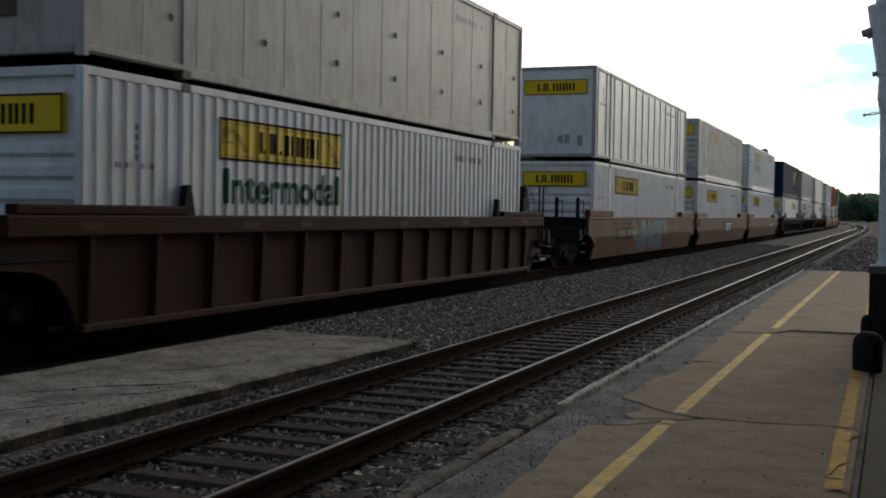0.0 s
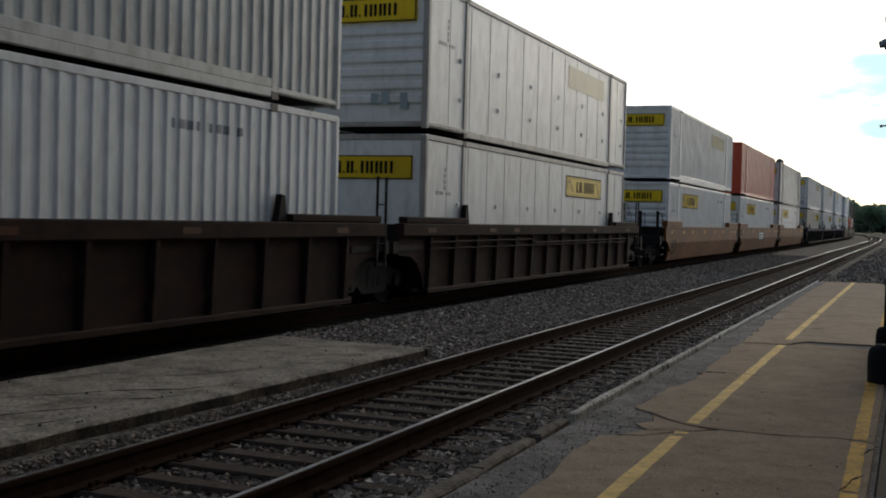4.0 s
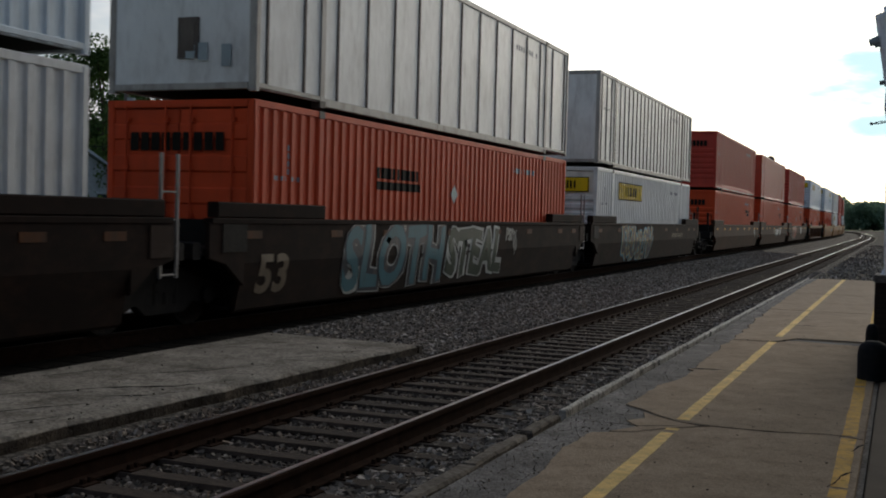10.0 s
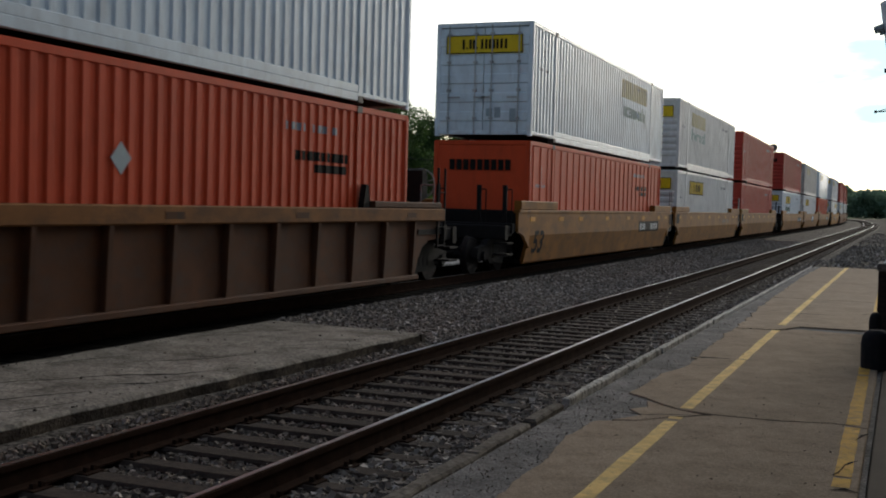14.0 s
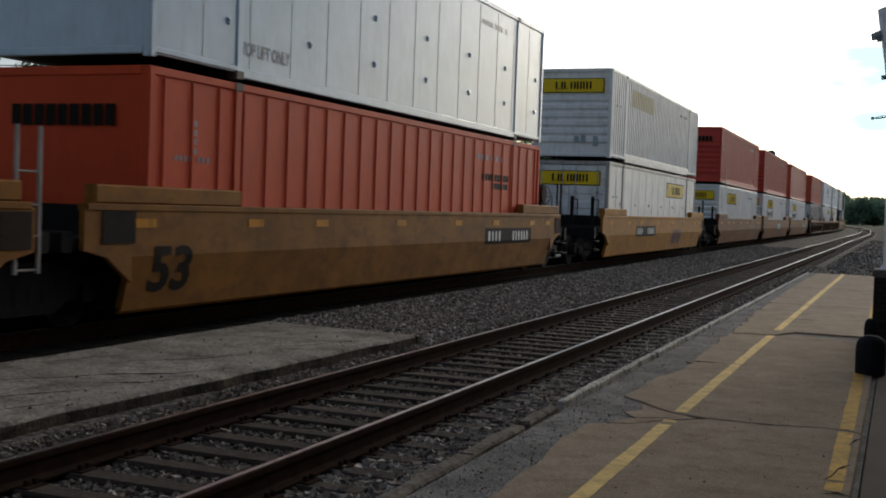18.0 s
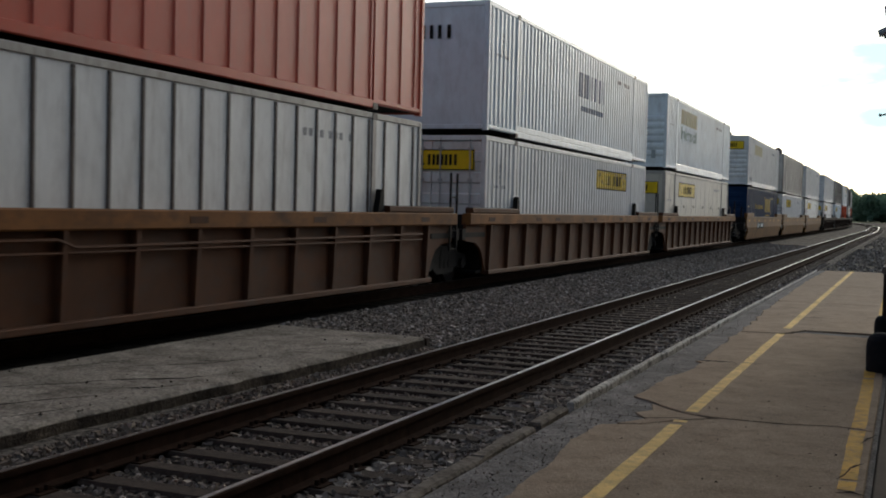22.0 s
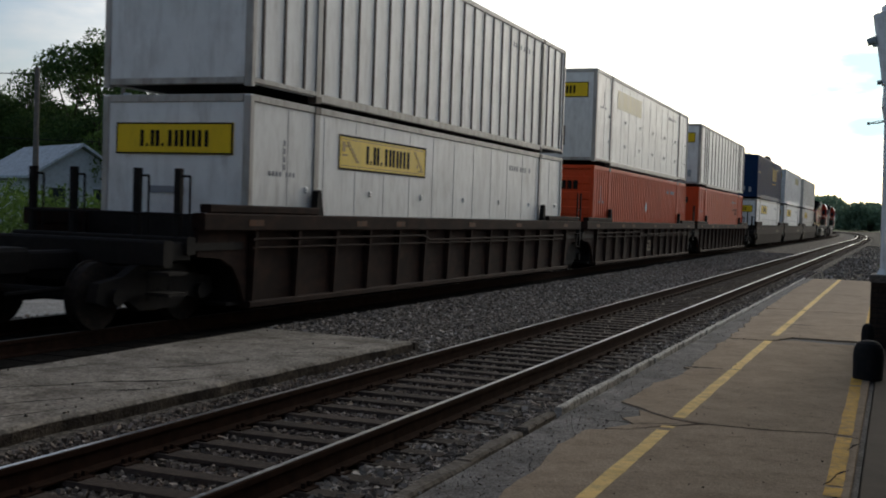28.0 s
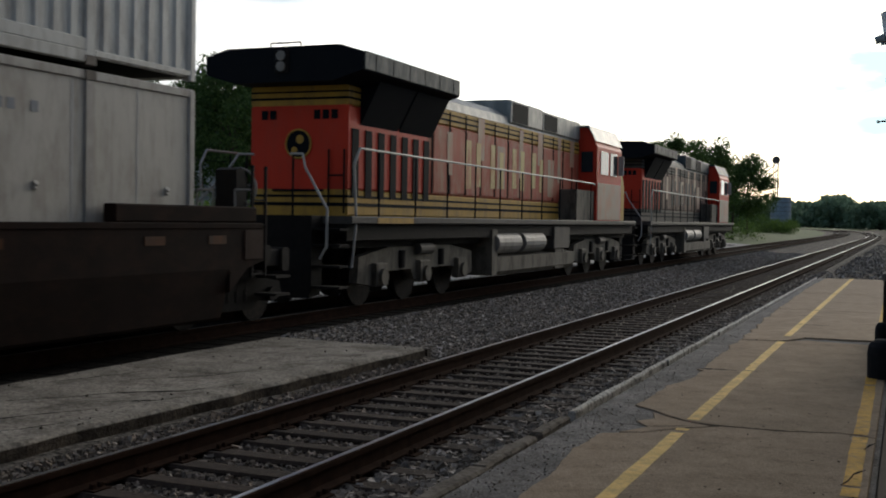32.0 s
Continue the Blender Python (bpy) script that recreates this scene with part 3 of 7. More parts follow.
stones("ballast_stones", "loose grey crushed stones of the track bed", [
    (-8.42, -5.9, 14.2, 26, 1100), (-8.45, -5.9, 26, 42, 520), (-8.6, -5.9, 42, 75, 150),
    (-3.75, -2.98, 5, 14, 900), (-3.75, -2.98, 14, 26, 330),
    (-3.75, -2.95, 26, 50, 110), (-13.5, -11.0, 8, 60, 30)], 0.050)

# crib stones: the ballast stone's colours scaled down
m_crib = m_stone.copy()
m_crib.name = "dirty_crib_stone"
for _q in m_crib.node_tree.nodes:
    if _q.type == 'VALTORGB':
        for _z in _q.color_ramp.elements:
            _z.color = (_z.color[0] * 0.84, _z.color[1] * 0.80, _z.color[2] * 0.77, 1)
stones("crib_stones", "small darker stones between the ties", [(-6.05, -5.4, 4, 14, 600), (-5.25, -3.9, 5, 13, 520), (-5.25, -3.9, 13, 24, 380), (-5.25, -3.9, 24, 45, 110)], 0.040, None, m_crib)

m_grit = m_stone.copy()
m_grit.name = "spilled_grit"
for _q in m_grit.node_tree.nodes:
    if _q.type == 'VALTORGB':
        _q.color_ramp.elements[0].color = (0.12, 0.105, 0.09, 1)
# the pale concrete pad between the tracks
m_pad = material("weathered_pad_concrete", (0.285, 0.258, 0.218), 0.95, 0, 0.3, 0.7, 0, (0.085, 0.072, 0.058), 0.62, 1.0, 16, specks=0.5, spec=0.05, pebble=0.3, pebble_scale=40)
pad = thing("concrete_pad", "weathered pale concrete boarding pad between the two tracks", "platform", kind="structure")


def ragged(y0, y1, x, amp, step=0.18, seed=0.0):
    """An uneven edge along y."""
    n = max(2, int((y1 - y0) / step))
    return [(x + amp * (noise.noise((seed, (y0 + (y1 - y0) * i / n) * 1.7, 0.3)) + 0.5 * noise.noise((seed, (y0 + (y1 - y0) * i / n) * 6, 2.0))),
             y0 + (y1 - y0) * i / n) for i in range(n + 1)]


def slab(outline, z0, z1, c=0.012):
    """A slab with a rounded upper edge from an outline in plan."""
    m = Mesh()
    n = len(outline)
    cx, cy = sum(p[0] for p in outline) / n, sum(p[1] for p in outline) / n
    inner = []
    for i in range(n):
        a, b = Vector(outline[i - 1]), Vector(outline[(i + 1) % n])
        d = (b - a).normalized()
        inner.append((outline[i][0] - d.y * c, outline[i][1] + d.x * c))
    v = [(x, y, z0) for x, y in outline] + [(x, y, z1 - c) for x, y in outline] + [(x, y, z1) for x, y in inner]
    f = [tuple(range(n))[::-1], tuple(range(2 * n, 3 * n))]
    for k in (0, n):
        f += [(k + i, k + (i + 1) % n, k + n + (i + 1) % n, k + n + i) for i in range(n)]
    m.add(v, f)
    return m


_right = [(x - 0.028 * max(0.0, 14 - y), y) for x, y in ragged(-6, 13.95, -6.02, 0.045, 0.3, 3.0)]
m_riser = material("dark_crack_fill", (0.030, 0.027, 0.024), 0.95, 0, 0.3, 3, 0, (0.015, 0.014, 0.013), 0.5, 0.5, 30, spec=0.02)
# pad side: the shade on it is put into a darker, stained colour
m_padside = material("shade_darkened_pad_side", (0.070, 0.058, 0.047), 0.95, 0, 0.35, 2.0, 0, (0.03, 0.026, 0.022), 0.6, 0.8, 30, spec=0.02, pebble=0.3, pebble_scale=30)
_left = ragged(-6, 14.15, -8.45, 0.06, 0.5, 7.0)[::-1]
part("pad_slab", slab(_right + [(-7.3, 14.02)] + _left, -0.5, 0.0, 0.03), m_pad, pad)
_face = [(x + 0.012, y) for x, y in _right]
part("pad_edge", Mesh().add([(x, y, z) for z in (-0.4, -0.035) for x, y in _face], [(i, i + 1, len(_face) + i + 1, len(_face) + i) for i in range(len(_face) - 1)]), m_padside, pad, "side of the pad, coloured darker for its shade")
part("pad_rim", Mesh().prism([(-8.4, 14.20), (-6.0, 14.0), (-6.0, 14.12), (-8.4, 14.34)], "z", -0.3, -0.03), m_tie, pad, "dark timber board along the end")

# the platform
m_conc = material("worn_platform_concrete", (0.375, 0.292, 0.208), 0.95, 0, 0.15, 1.5, 0, (0.20, 0.15, 0.10), 0.36, 0.5, 45, specks=0.35, spec=0.03, pebble=0.16, pebble_scale=70)
m_asph = material("patched_dark_asphalt", (0.212, 0.200, 0.184), 0.95, 0, 0.35, 1.6, 0, (0.11, 0.10, 0.09), 0.6, 0.5, 60, spec=0.05, pebble=0.45, pebble_scale=85)
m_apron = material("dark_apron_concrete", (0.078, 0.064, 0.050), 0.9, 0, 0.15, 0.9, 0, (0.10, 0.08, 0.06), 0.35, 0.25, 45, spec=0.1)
m_edge = material("pale_edging_stone", (0.48, 0.46, 0.41), 0.9, 0, 0.3, 4.0, 0, (0.08, 0.075, 0.07), 0.8, 0.3, 40)
m_line = material("worn_yellow_line_paint", (0.86, 0.60, 0.22), 0.85, 0, 0.2, 3.5, 0, (0.38, 0.28, 0.16), 0.45, 0.3, 40, spec=0.1, specks=0.3)
m_line2 = material("grimy_amber_line_paint", (0.68, 0.40, 0.075), 0.85, 0, 0.2, 3.5, 0, (0.26, 0.19, 0.11), 0.5, 0.3, 40, spec=0.1, specks=0.4)
PZ = -0.08
platform = thing("platform", "worn low concrete station platform with cracked slabs", "platform", kind="structure")
_crack_a = [(-2.40, 9.52), (-2.10, 9.67), (-1.92, 9.90), (-1.79, 10.03), (-1.52, 10.31), (-0.95, 10.31), (-0.52, 10.45), (-0.215, 10.33)]
_crack_b = [(-2.45, 11.09), (-2.27, 10.93), (-2.08, 10.68), (-1.84, 10.44), (-1.48, 10.345), (-0.94, 10.335), (-0.51, 10.475), (-0.215, 10.36)]
_crack_c = [(-2.40, 18.16), (-2.05, 18.20), (-1.72, 18.25), (-1.45, 18.62), (-0.90, 18.45), (-0.215, 18.42)]
_crack_d = [(-2.40, 18.24), (-2.05, 18.28), (-1.78, 18.34), (-1.50, 19.10), (-0.90, 19.12), (-0.215, 19.16)]
_flat = lambda y: [(-2.4, y), (-1.5, y + 0.01), (-0.215, y - 0.01)]
_cuts = [(_flat(-6), _crack_a), (_crack_b, _crack_c), (_crack_d, _flat(25.2)), (_flat(25.24), _flat(31.5)), (_flat(31.54), _flat(40.7))]


def rough_line(pts, seed, amp=0.014, cuts=6):
    """A cracked edge: the line broken up into short uneven steps."""
    o = []
    for (x0, y0), (x1, y1) in zip(pts, pts[1:]):
        for i in range(cuts):
            k = i / cuts
            x, y = x0 + (x1 - x0) * k, y0 + (y1 - y0) * k
            o.append((x, y + amp * noise.noise((x * 9, seed, 0.0)) + 0.5 * amp * noise.noise((x * 31, seed, 3.0))))
    return o + [pts[-1]]


def crack(points, width, z, seed, parent, cuts=7, amp=0.03):
    p = rough_line(points, seed, amp, cuts)
    n = len(p)
    w = [1.7 * width * (0.3 + abs(noise.noise((seed, i * 0.7, 0.0)))) * min(1.0, 3 * i / n, 3 * (n - 1 - i) / n) for i in range(n)]
    m = Mesh().add([(x, y - q, z) for (x, y), q in zip(p, w)] + [(x, y + q, z) for (x, y), q in zip(p, w)], [(i, i + 1, n + i + 1, n + i) for i in range(n - 1)])
    return part("crack", m, m_riser, parent, "dark uneven crack")


EDGE_SHIFT = [(-6, 0.10), (6.9, 0.09), (7.7, 0.07), (8.3, -0.02), (9.5, 0.0), (11.1, -0.04), (12.1, -0.06), (13.5, 0.10), (14.15, 0.10), (14.2, 0.0), (14.3, 0.06), (16.2, 0.02), (18.1, 0.03), (22.5, -0.10), (32.8, -0.2), (40.7, -0.13)]
for _i, (_lo_edge, _hi_edge) in enumerate(_cuts):
    _e = [(x + float(np.interp(y, [q[0] for q in EDGE_SHIFT], [q[1] for q in EDGE_SHIFT])), y)
          for x, y in ragged(_lo_edge[0][1] + 0.05, _hi_edge[0][1] - 0.05, -2.42, 0.07, 0.09, 1.0)]
    _out = rough_line(_lo_edge, 2.0 + _i)[::1] + rough_line(_hi_edge, 2.5 + _i)[::-1] + _e[::-1]
    part("slab", slab(_out, -0.5, PZ, 0.008), m_conc, platform)
part("slab_fragment", slab(rough_line([(-2.30, 9.66), (-2.10, 9.73), (-1.92, 9.96), (-1.80, 10.09), (-1.62, 10.30)], 5, 0.01) + rough_line([(-1.84, 10.405), (-2.08, 10.62), (-2.24, 10.80)], 6, 0.01)
     + [(-2.16, 10.45), (-2.28, 10.25), (-2.12, 10.0)], -0.4, PZ - 0.004, 0.008), m_conc, platform)
_ck = Mesh()
_p = rough_line([(-2.36, 14.24), (-2.2, 14.26), (-1.8, 14.36), (-1.45, 14.40)], 9, 0.02, 8)
_ck.add([(x, y - 0.012 * (1 - i / len(_p)), PZ + 0.002) for i, (x, y) in enumerate(_p)] + [(x, y + 0.012 * (1 - i / len(_p)), PZ + 0.002) for i, (x, y) in enumerate(_p)],
        [(i, i + 1, len(_p) + i + 1, len(_p) + i) for i in range(len(_p) - 1)])
part("hairline_crack", _ck, m_riser, platform, "dark hairline crack")
part("joint_filler", Mesh().box(-2.3, -0.17, -6, 40.5, -0.5, PZ - 0.03), m_asph, platform, "dark gritty joint filling")
part("asphalt_patch", slab([(-2.86, -6)] + [(-2.05, -6)] + [(-2.05, 40.4), (-2.80, 40.9)], -0.5, PZ - 0.018, 0.02), m_asph, platform, "broken dark asphalt strip")
part("apron", slab([(-0.16, -6), (6.0, -6), (6.0, 41.4), (-0.16, 41.4)], -0.5, PZ - 0.006, 0.01), m_apron, platform, "darker concrete along the platform's inner side")
_y = 10.45
_k = 0
while _y < 41:
    _l2 = 2.2 + 0.6 * noise.noise((_k * 3.1, 0, 0))
    _r2 = ragged(_y, _y + _l2 - 0.02, -2.918 + 0.005 * _k, 0.030, 0.15, 20 + _k)
    _f2 = ragged(_y, _y + _l2 - 0.02, -2.995 + 0.006 * _k, 0.022, 0.15, 40 + _k)[::-1]
    part("edging_stone", slab(_r2 + _f2, -0.4, PZ - 0.002, 0.014), m_edge, platform, "pale weathered edging stone")
    _y += _l2
    _k += 1
m_old = material("dull_worn_edging", (0.20, 0.175, 0.145), 0.95, 0, 0.3, 5, 0, (0.06, 0.05, 0.04), 0.7, 0.6, 30, spec=0.05)
crack([(-2.2, 9.62), (-1.92, 9.94), (-1.79, 10.06), (-1.52, 10.32), (-0.95, 10.32), (-0.52, 10.46), (-0.2, 10.34)], 0.016, PZ + 0.003, 81.0, platform, 9, 0.02)
crack([(-2.3, 18.22), (-1.72, 18.32), (-1.45, 18.9), (-0.9, 18.75), (-0.2, 18.8)], 0.07, PZ + 0.003, 83.0, platform, 9, 0.05)
crack([(-2.42, 14.26), (-2.3, 14.27), (-2.1, 14.30), (-1.9, 14.33)], 0.05, PZ + 0.003, 85.0, platform, 7, 0.02)
for _i, (_a0, _a1) in enumerate([(-6, 5.1), (5.14, 7.78), (7.83, 9.1), (9.3, 10.2)]):
    part("edging_stone", slab([(x, y) for x, y in ragged(_a0, _a1, -2.80 - 0.035 * _i, 0.03, 0.15, 61 + _i)] + ragged(_a0, _a1, -2.965 - 0.015 * _i, 0.03, 0.15, 71 + _i)[::-1], -0.4, PZ + 0.004 - 0.004 * _i, 0.02), m_old, platform,
         "dull worn edging half buried under grit")


def line_strip(x, drift, w, y0, y1, seed):
    a = [(q + drift * y, y) for q, y in ragged(y0, y1, x + w, 0.010, 0.06, seed)]
    b = [(q + drift * y, y) for q, y in ragged(y0, y1, x, 0.010, 0.06, seed + 9)][::-1]
    n = len(a)
    return Mesh().add([(x, y, PZ + 0.004) for x, y in a + b], [(i, i + 1, 2 * n - 2 - i, 2 * n - 1 - i) for i in range(n - 1)])


for _i, (_a0, _a1) in enumerate([(-4, 9.80), (9.92, 10.03), (10.50, 14.33), (14.38, 18.2), (19.1, 25.15), (25.3, 31.45), (31.6, 40.6)]):
    part("yellow_line", line_strip(-1.905, 0.0035, 0.122, _a0, _a1, 5.0 * _i), m_line, platform, "worn yellow painted line")
for _i, (_a0, _a1) in enumerate([(-4, 6.2), (6.5, 7.15), (7.40, 7.66), (8.02, 8.30), (8.36, 10.33), (10.45, 13.7), (13.8, 18.6), (19.4, 30)]):
    part("yellow_line", line_strip(-0.35, -0.005, 0.122, _a0, _a1, 70 + 5.0 * _i), m_line2, platform, "worn yellow painted line")

stones("platform_grit", "loose grey grit spilled along the platform edge", [
    (-2.80, -2.36, 4, 10.4, 150), (-2.84, -2.45, 10.4, 14, 80), (-2.83, -2.50, 14, 26, 30), (-2.5, -1.9, 9.5, 10.9, 60), (-2.4, -2.2, 4, 9.5, 70), (-2.97, -2.80, 4, 10.2, 120)], 0.011, PZ - 0.017, m_grit)
# unseen wall added to block sky light, with an unseen canopy over the column
m_wall = material("sky_blocker_wall", (0.20, 0.155, 0.12), 0.85, 0, 0.2, 1.2, 0, (0.09, 0.07, 0.055), 0.3, 0.3, 20)
m_soffit = material("sky_blocker_canopy", (0.30, 0.28, 0.25), 0.8, 0, 0.15, 1.5, 0, (0.12, 0.11, 0.10), 0.3)
ob = new("wall_station", Mesh().box(3.4, 3.8, -26, 19.6, -0.3, 6.4).data("wall_station", m_wall))
tagged(ob, "plain dull brown unseen wall, added to block sky light", "wall", kind="structure")
ob = new("canopy_roof", Mesh().prism([(-0.30, 5.17), (3.38, 5.45), (3.38, 5.62), (-0.30, 5.36)], "y", -24, 19.4).data("canopy_roof", m_soffit))
tagged(ob, "unseen canopy roof over the column, added to block sky light", "canopy", kind="structure")

# column on a dark brick base, and the dark tub before it
m_brick = material("dark_sooty_brick", (0.045, 0.033, 0.028), 0.9, 0, 0.3, 8, 0, (0.02, 0.018, 0.016), 0.4, 0.4, 20)
m_colpaint = material("pale_grey_column_paint", (0.84, 0.89, 0.92), 0.6, 0, 0.06, 2, 0, (0.3, 0.3, 0.3), 0.25)
m_black = material("black_enamel", (0.014, 0.016, 0.019), 0.9, 0, 0.2, 4, 0, (0.05, 0.045, 0.04), 0.2)
column = thing("platform_column", "pale painted column with flared top on a dark brick base", "column")
part("cap_stone", Mesh().cbox(-0.345, 0.62, 18.2, 19.25, 0.92, 1.03, 0.02), m_asph, column)
for _c in range(13):
    _b = Mesh()
    _w = 0.225
    for _q in range(5):
        _o = 0.11 if _c % 2 else 0.0
        _b.box(max(-0.32, -0.32 + _q * _w - _o), min(0.58, -0.32 + (_q + 1) * _w - _o - 0.012), 18.25, 19.2, PZ + 0.004 + _c * 0.0768, PZ + 0.067 + _c * 0.0768)
    part("brick_course", _b, m_brick, column)
part("brick_core", Mesh().box(-0.31, 0.57, 18.26, 19.19, PZ, 0.92), m_black, column)
part("plinth", Mesh().cyl((0.09, 18.7, 1.03), (0.09, 18.7, 1.12), 0.345, 16, 0.305), m_colpaint, column)
part("shaft", Mesh().cyl((0.09, 18.7, 1.1), (0.09, 18.7, 3.35), 0.300, 24, 0.335), m_colpaint, column)
part("capital", Mesh().cyl((0.09, 18.7, 3.35), (0.09, 18.7, 3.6), 0.335, 20, 0.385).cyl((0.09, 18.7, 3.6), (0.09, 18.7, 3.95), 0.385, 20, 0.37)
     .cyl((0.09, 18.7, 3.95), (0.09, 18.7, 4.2), 0.40, 20, 0.43).cyl((0.09, 18.7, 4.2), (0.09, 18.7, 5.02), 0.43, 20, 0.57).cyl((0.09, 18.7, 5.02), (0.09, 18.7, 5.15), 0.45, 20), m_colpaint, column)
part("bracket_knob", Mesh().cyl((-0.37, 18.6, 3.98), (-0.2, 18.6, 4.0), 0.035, 8), M["placard"], column, "grey bracket stub")
part("lamp_bracket", Mesh().cyl((-0.54, 18.6, 4.60), (-0.40, 18.6, 4.64), 0.055, 10, 0.075).cyl((-0.46, 18.6, 4.55), (-0.25, 18.6, 4.60), 0.03, 8), M["placard"], column, "small grey lamp on a bracket")
part("wire_arm", Mesh().pipe([(-0.47, 18.7, 3.365), (-0.36, 18.7, 3.365), (-0.2, 18.7, 3.40)], 0.010, 6).pipe([(-0.47, 18.7, 3.36), (-0.34, 18.7, 3.40), (-0.2, 18.7, 3.41)], 0.006, 6).cyl((-0.49, 18.7, 3.36), (-0.45, 18.7, 3.365), 0.022, 8), m_black, column, "thin wire arm with an insulator")

bollard = thing("bollard", "low dark rounded bollard standing on the platform", "bollard", "bollards by the column")
_dome = [(0.0, 0.172), (0.30, 0.178), (0.38, 0.165), (0.43, 0.135), (0.462, 0.085), (0.472, 0.02)]
_t = Mesh()
_n = 24
_t.add([(math.cos(2 * math.pi * i / _n) * r, math.sin(2 * math.pi * i / _n) * r * 1.1, z) for z, r in _dome for i in range(_n)],
       [(k * _n + i, k * _n + (i + 1) % _n, (k + 1) * _n + (i + 1) % _n, (k + 1) * _n + i) for k in range(len(_dome) - 1) for i in range(_n)] + [tuple(range(5 * _n, 6 * _n))])
part("bollard_body", _t, m_black, bollard)
bollard.matrix_basis = pose(-0.245, 14.5, PZ)
_b2 = copy_thing(bollard, pose(-0.32, 17.6, PZ))
_b2.scale = (0.52, 0.52, 0.9)

# cracks in the two concrete surfaces
for _k, (_pts, _w) in enumerate([([(-7.6, 9.6), (-7.0, 10.3), (-6.65, 11.3)], 0.05), ([(-7.5, 8.2), (-7.1, 8.9), (-6.6, 9.3), (-6.35, 10.0)], 0.05), ([(-6.9, 8.4), (-6.5, 8.7), (-6.3, 9.2)], 0.04),
                                 ([(-7.9, 7.7), (-7.5, 8.3), (-7.2, 8.6)], 0.04), ([(-8.2, 9.0), (-7.9, 9.9), (-7.75, 10.9)], 0.05), ([(-6.6, 12.0), (-6.4, 12.7), (-6.3, 13.3)], 0.035),
                                 ([(-8.25, 11.4), (-8.1, 12.3), (-8.05, 13.1)], 0.04),
                                 ([(-6.72, 9.4), (-6.62, 10.6), (-6.5, 11.9)], 0.03), ([(-6.42, 10.9), (-6.36, 12.1), (-6.22, 13.2)], 0.035), ([(-6.9, 11.6), (-6.6, 12.1), (-6.5, 12.9)], 0.04),
                                 ([(-7.3, 6.6), (-6.95, 7.6), (-6.6, 8.2)], 0.05), ([(-6.75, 6.6), (-6.5, 7.3), (-6.35, 8.1)], 0.05), ([(-8.2, 7.2), (-8.0, 8.4), (-7.95, 9.2)], 0.05)]):
    crack(_pts, _w, 0.002, 30.0 + _k, pad)
for _k, (_pts, _w) in enumerate([([(-2.1, 21.4), (-1.5, 21.5), (-1.0, 21.45)], 0.03), ([(-2.2, 23.5), (-1.8, 23.6), (-1.5, 23.6)], 0.03), ([(-0.9, 22.0), (-0.5, 22.1), (-0.3, 22.0)], 0.03),
                                 ([(-2.5, 9.98), (-2.1, 9.98), (-1.7, 10.20)], 0.02), ([(-0.42, 8.3), (-0.36, 8.5), (-0.33, 8.75), (-0.24, 8.95)], 0.05), ([(-0.40, 7.9), (-0.3, 7.97), (-0.2, 7.9)], 0.03),
                                 ([(-0.30, 9.7), (-0.26, 9.95), (-0.2, 10.1)], 0.06)]):
    crack(_pts, _w, PZ + 0.006, 50.0 + _k, platform, 5, 0.02)
stones("chips", "dark crumbs lying on the concrete", [(-8.2, -6.2, 5, 14, 2.0), (-6.5, -6.15, 6, 13.8, 8), (-8.42, -8.2, 5, 14, 30)], 0.018, 0.002)
stones("specks", "dark flecks and leaf bits on the platform", [(-2.2, -0.3, 5, 11, 7), (-2.2, -0.3, 11, 22, 3)], 0.011, PZ - 0.003, m_brick)

# ---------------------------------------------------------------- containers
HL, HW, CH = 8.075, 1.295, 2.90     # half length, half width, height
PITCH = 0.276
BREAKS = (0.0, 0.104, 0.138, 0.242)


def rib_x(y):
    """Outer face of a corrugated wall at y."""
    k = (y + HL) % PITCH
    if k < 0.104:
        return 1.278
    if k < 0.138:
        return 1.278 - 0.028 * (k - 0.104) / 0.034
    if k < 0.242:
        return 1.250
    return 1.250 + 0.028 * (k - 0.242) / 0.034


def rib_stops(y0, y1):
    s = {y0, y1}
    i0 = int((y0 + HL) / PITCH) - 1
    for i in range(i0, int((y1 + HL) / PITCH) + 2):
        for b in BREAKS:
            y = -HL + i * PITCH + b
            if y0 < y < y1:
                s.add(y)
    return sorted(s)


def rib_sheet(y0, y1, z0, z1, off=0.004):
    m = Mesh()
    ys = rib_stops(y0, y1)
    n = len(ys)
    return m.add([(rib_x(y - 1e-6 if i == n - 1 else y + 1e-6) + off, y, z) for z in (z0, z1) for i, y in enumerate(ys)],
                 [(i, i + 1, n + i + 1, n + i) for i in range(n - 1)])


def flat_sheet(y0, y1, z0, z1, x):
    return Mesh().box(x - 0.003, x, y0, y1, z0, z1)


def side_rib(sgn):
    ys = rib_stops(-HL + 0.10, HL - 0.10)
    ring = [(rib_x(y + 1e-6) * sgn, y) for y in ys] + [(1.20 * sgn, ys[-1]), (1.20 * sgn, ys[0])]
    return Mesh().prism(ring, "z", 0.10, CH - 0.08)


def side_flat(sgn):
    return Mesh().box(*sorted((1.20 * sgn, 1.262 * sgn)), -HL + 0.10, HL - 0.10, 0.10, CH - 0.08)


def wall_post(w=0.042, out=0.022):
    return Mesh().prism([(1.2615, -w), (1.262 + out, -w * 0.5), (1.262 + out, w * 0.5), (1.2615, w)], "z", 0.17, CH - 0.12)


def panel_seams():
    m = Mesh()
    for i in range(1, 14):
        y = -HL + i * 2 * HL / 14
        m.cbox(1.2615, 1.2665, y - 0.012, y + 0.012, 0.17, CH - 0.12, 0.002)
    return m


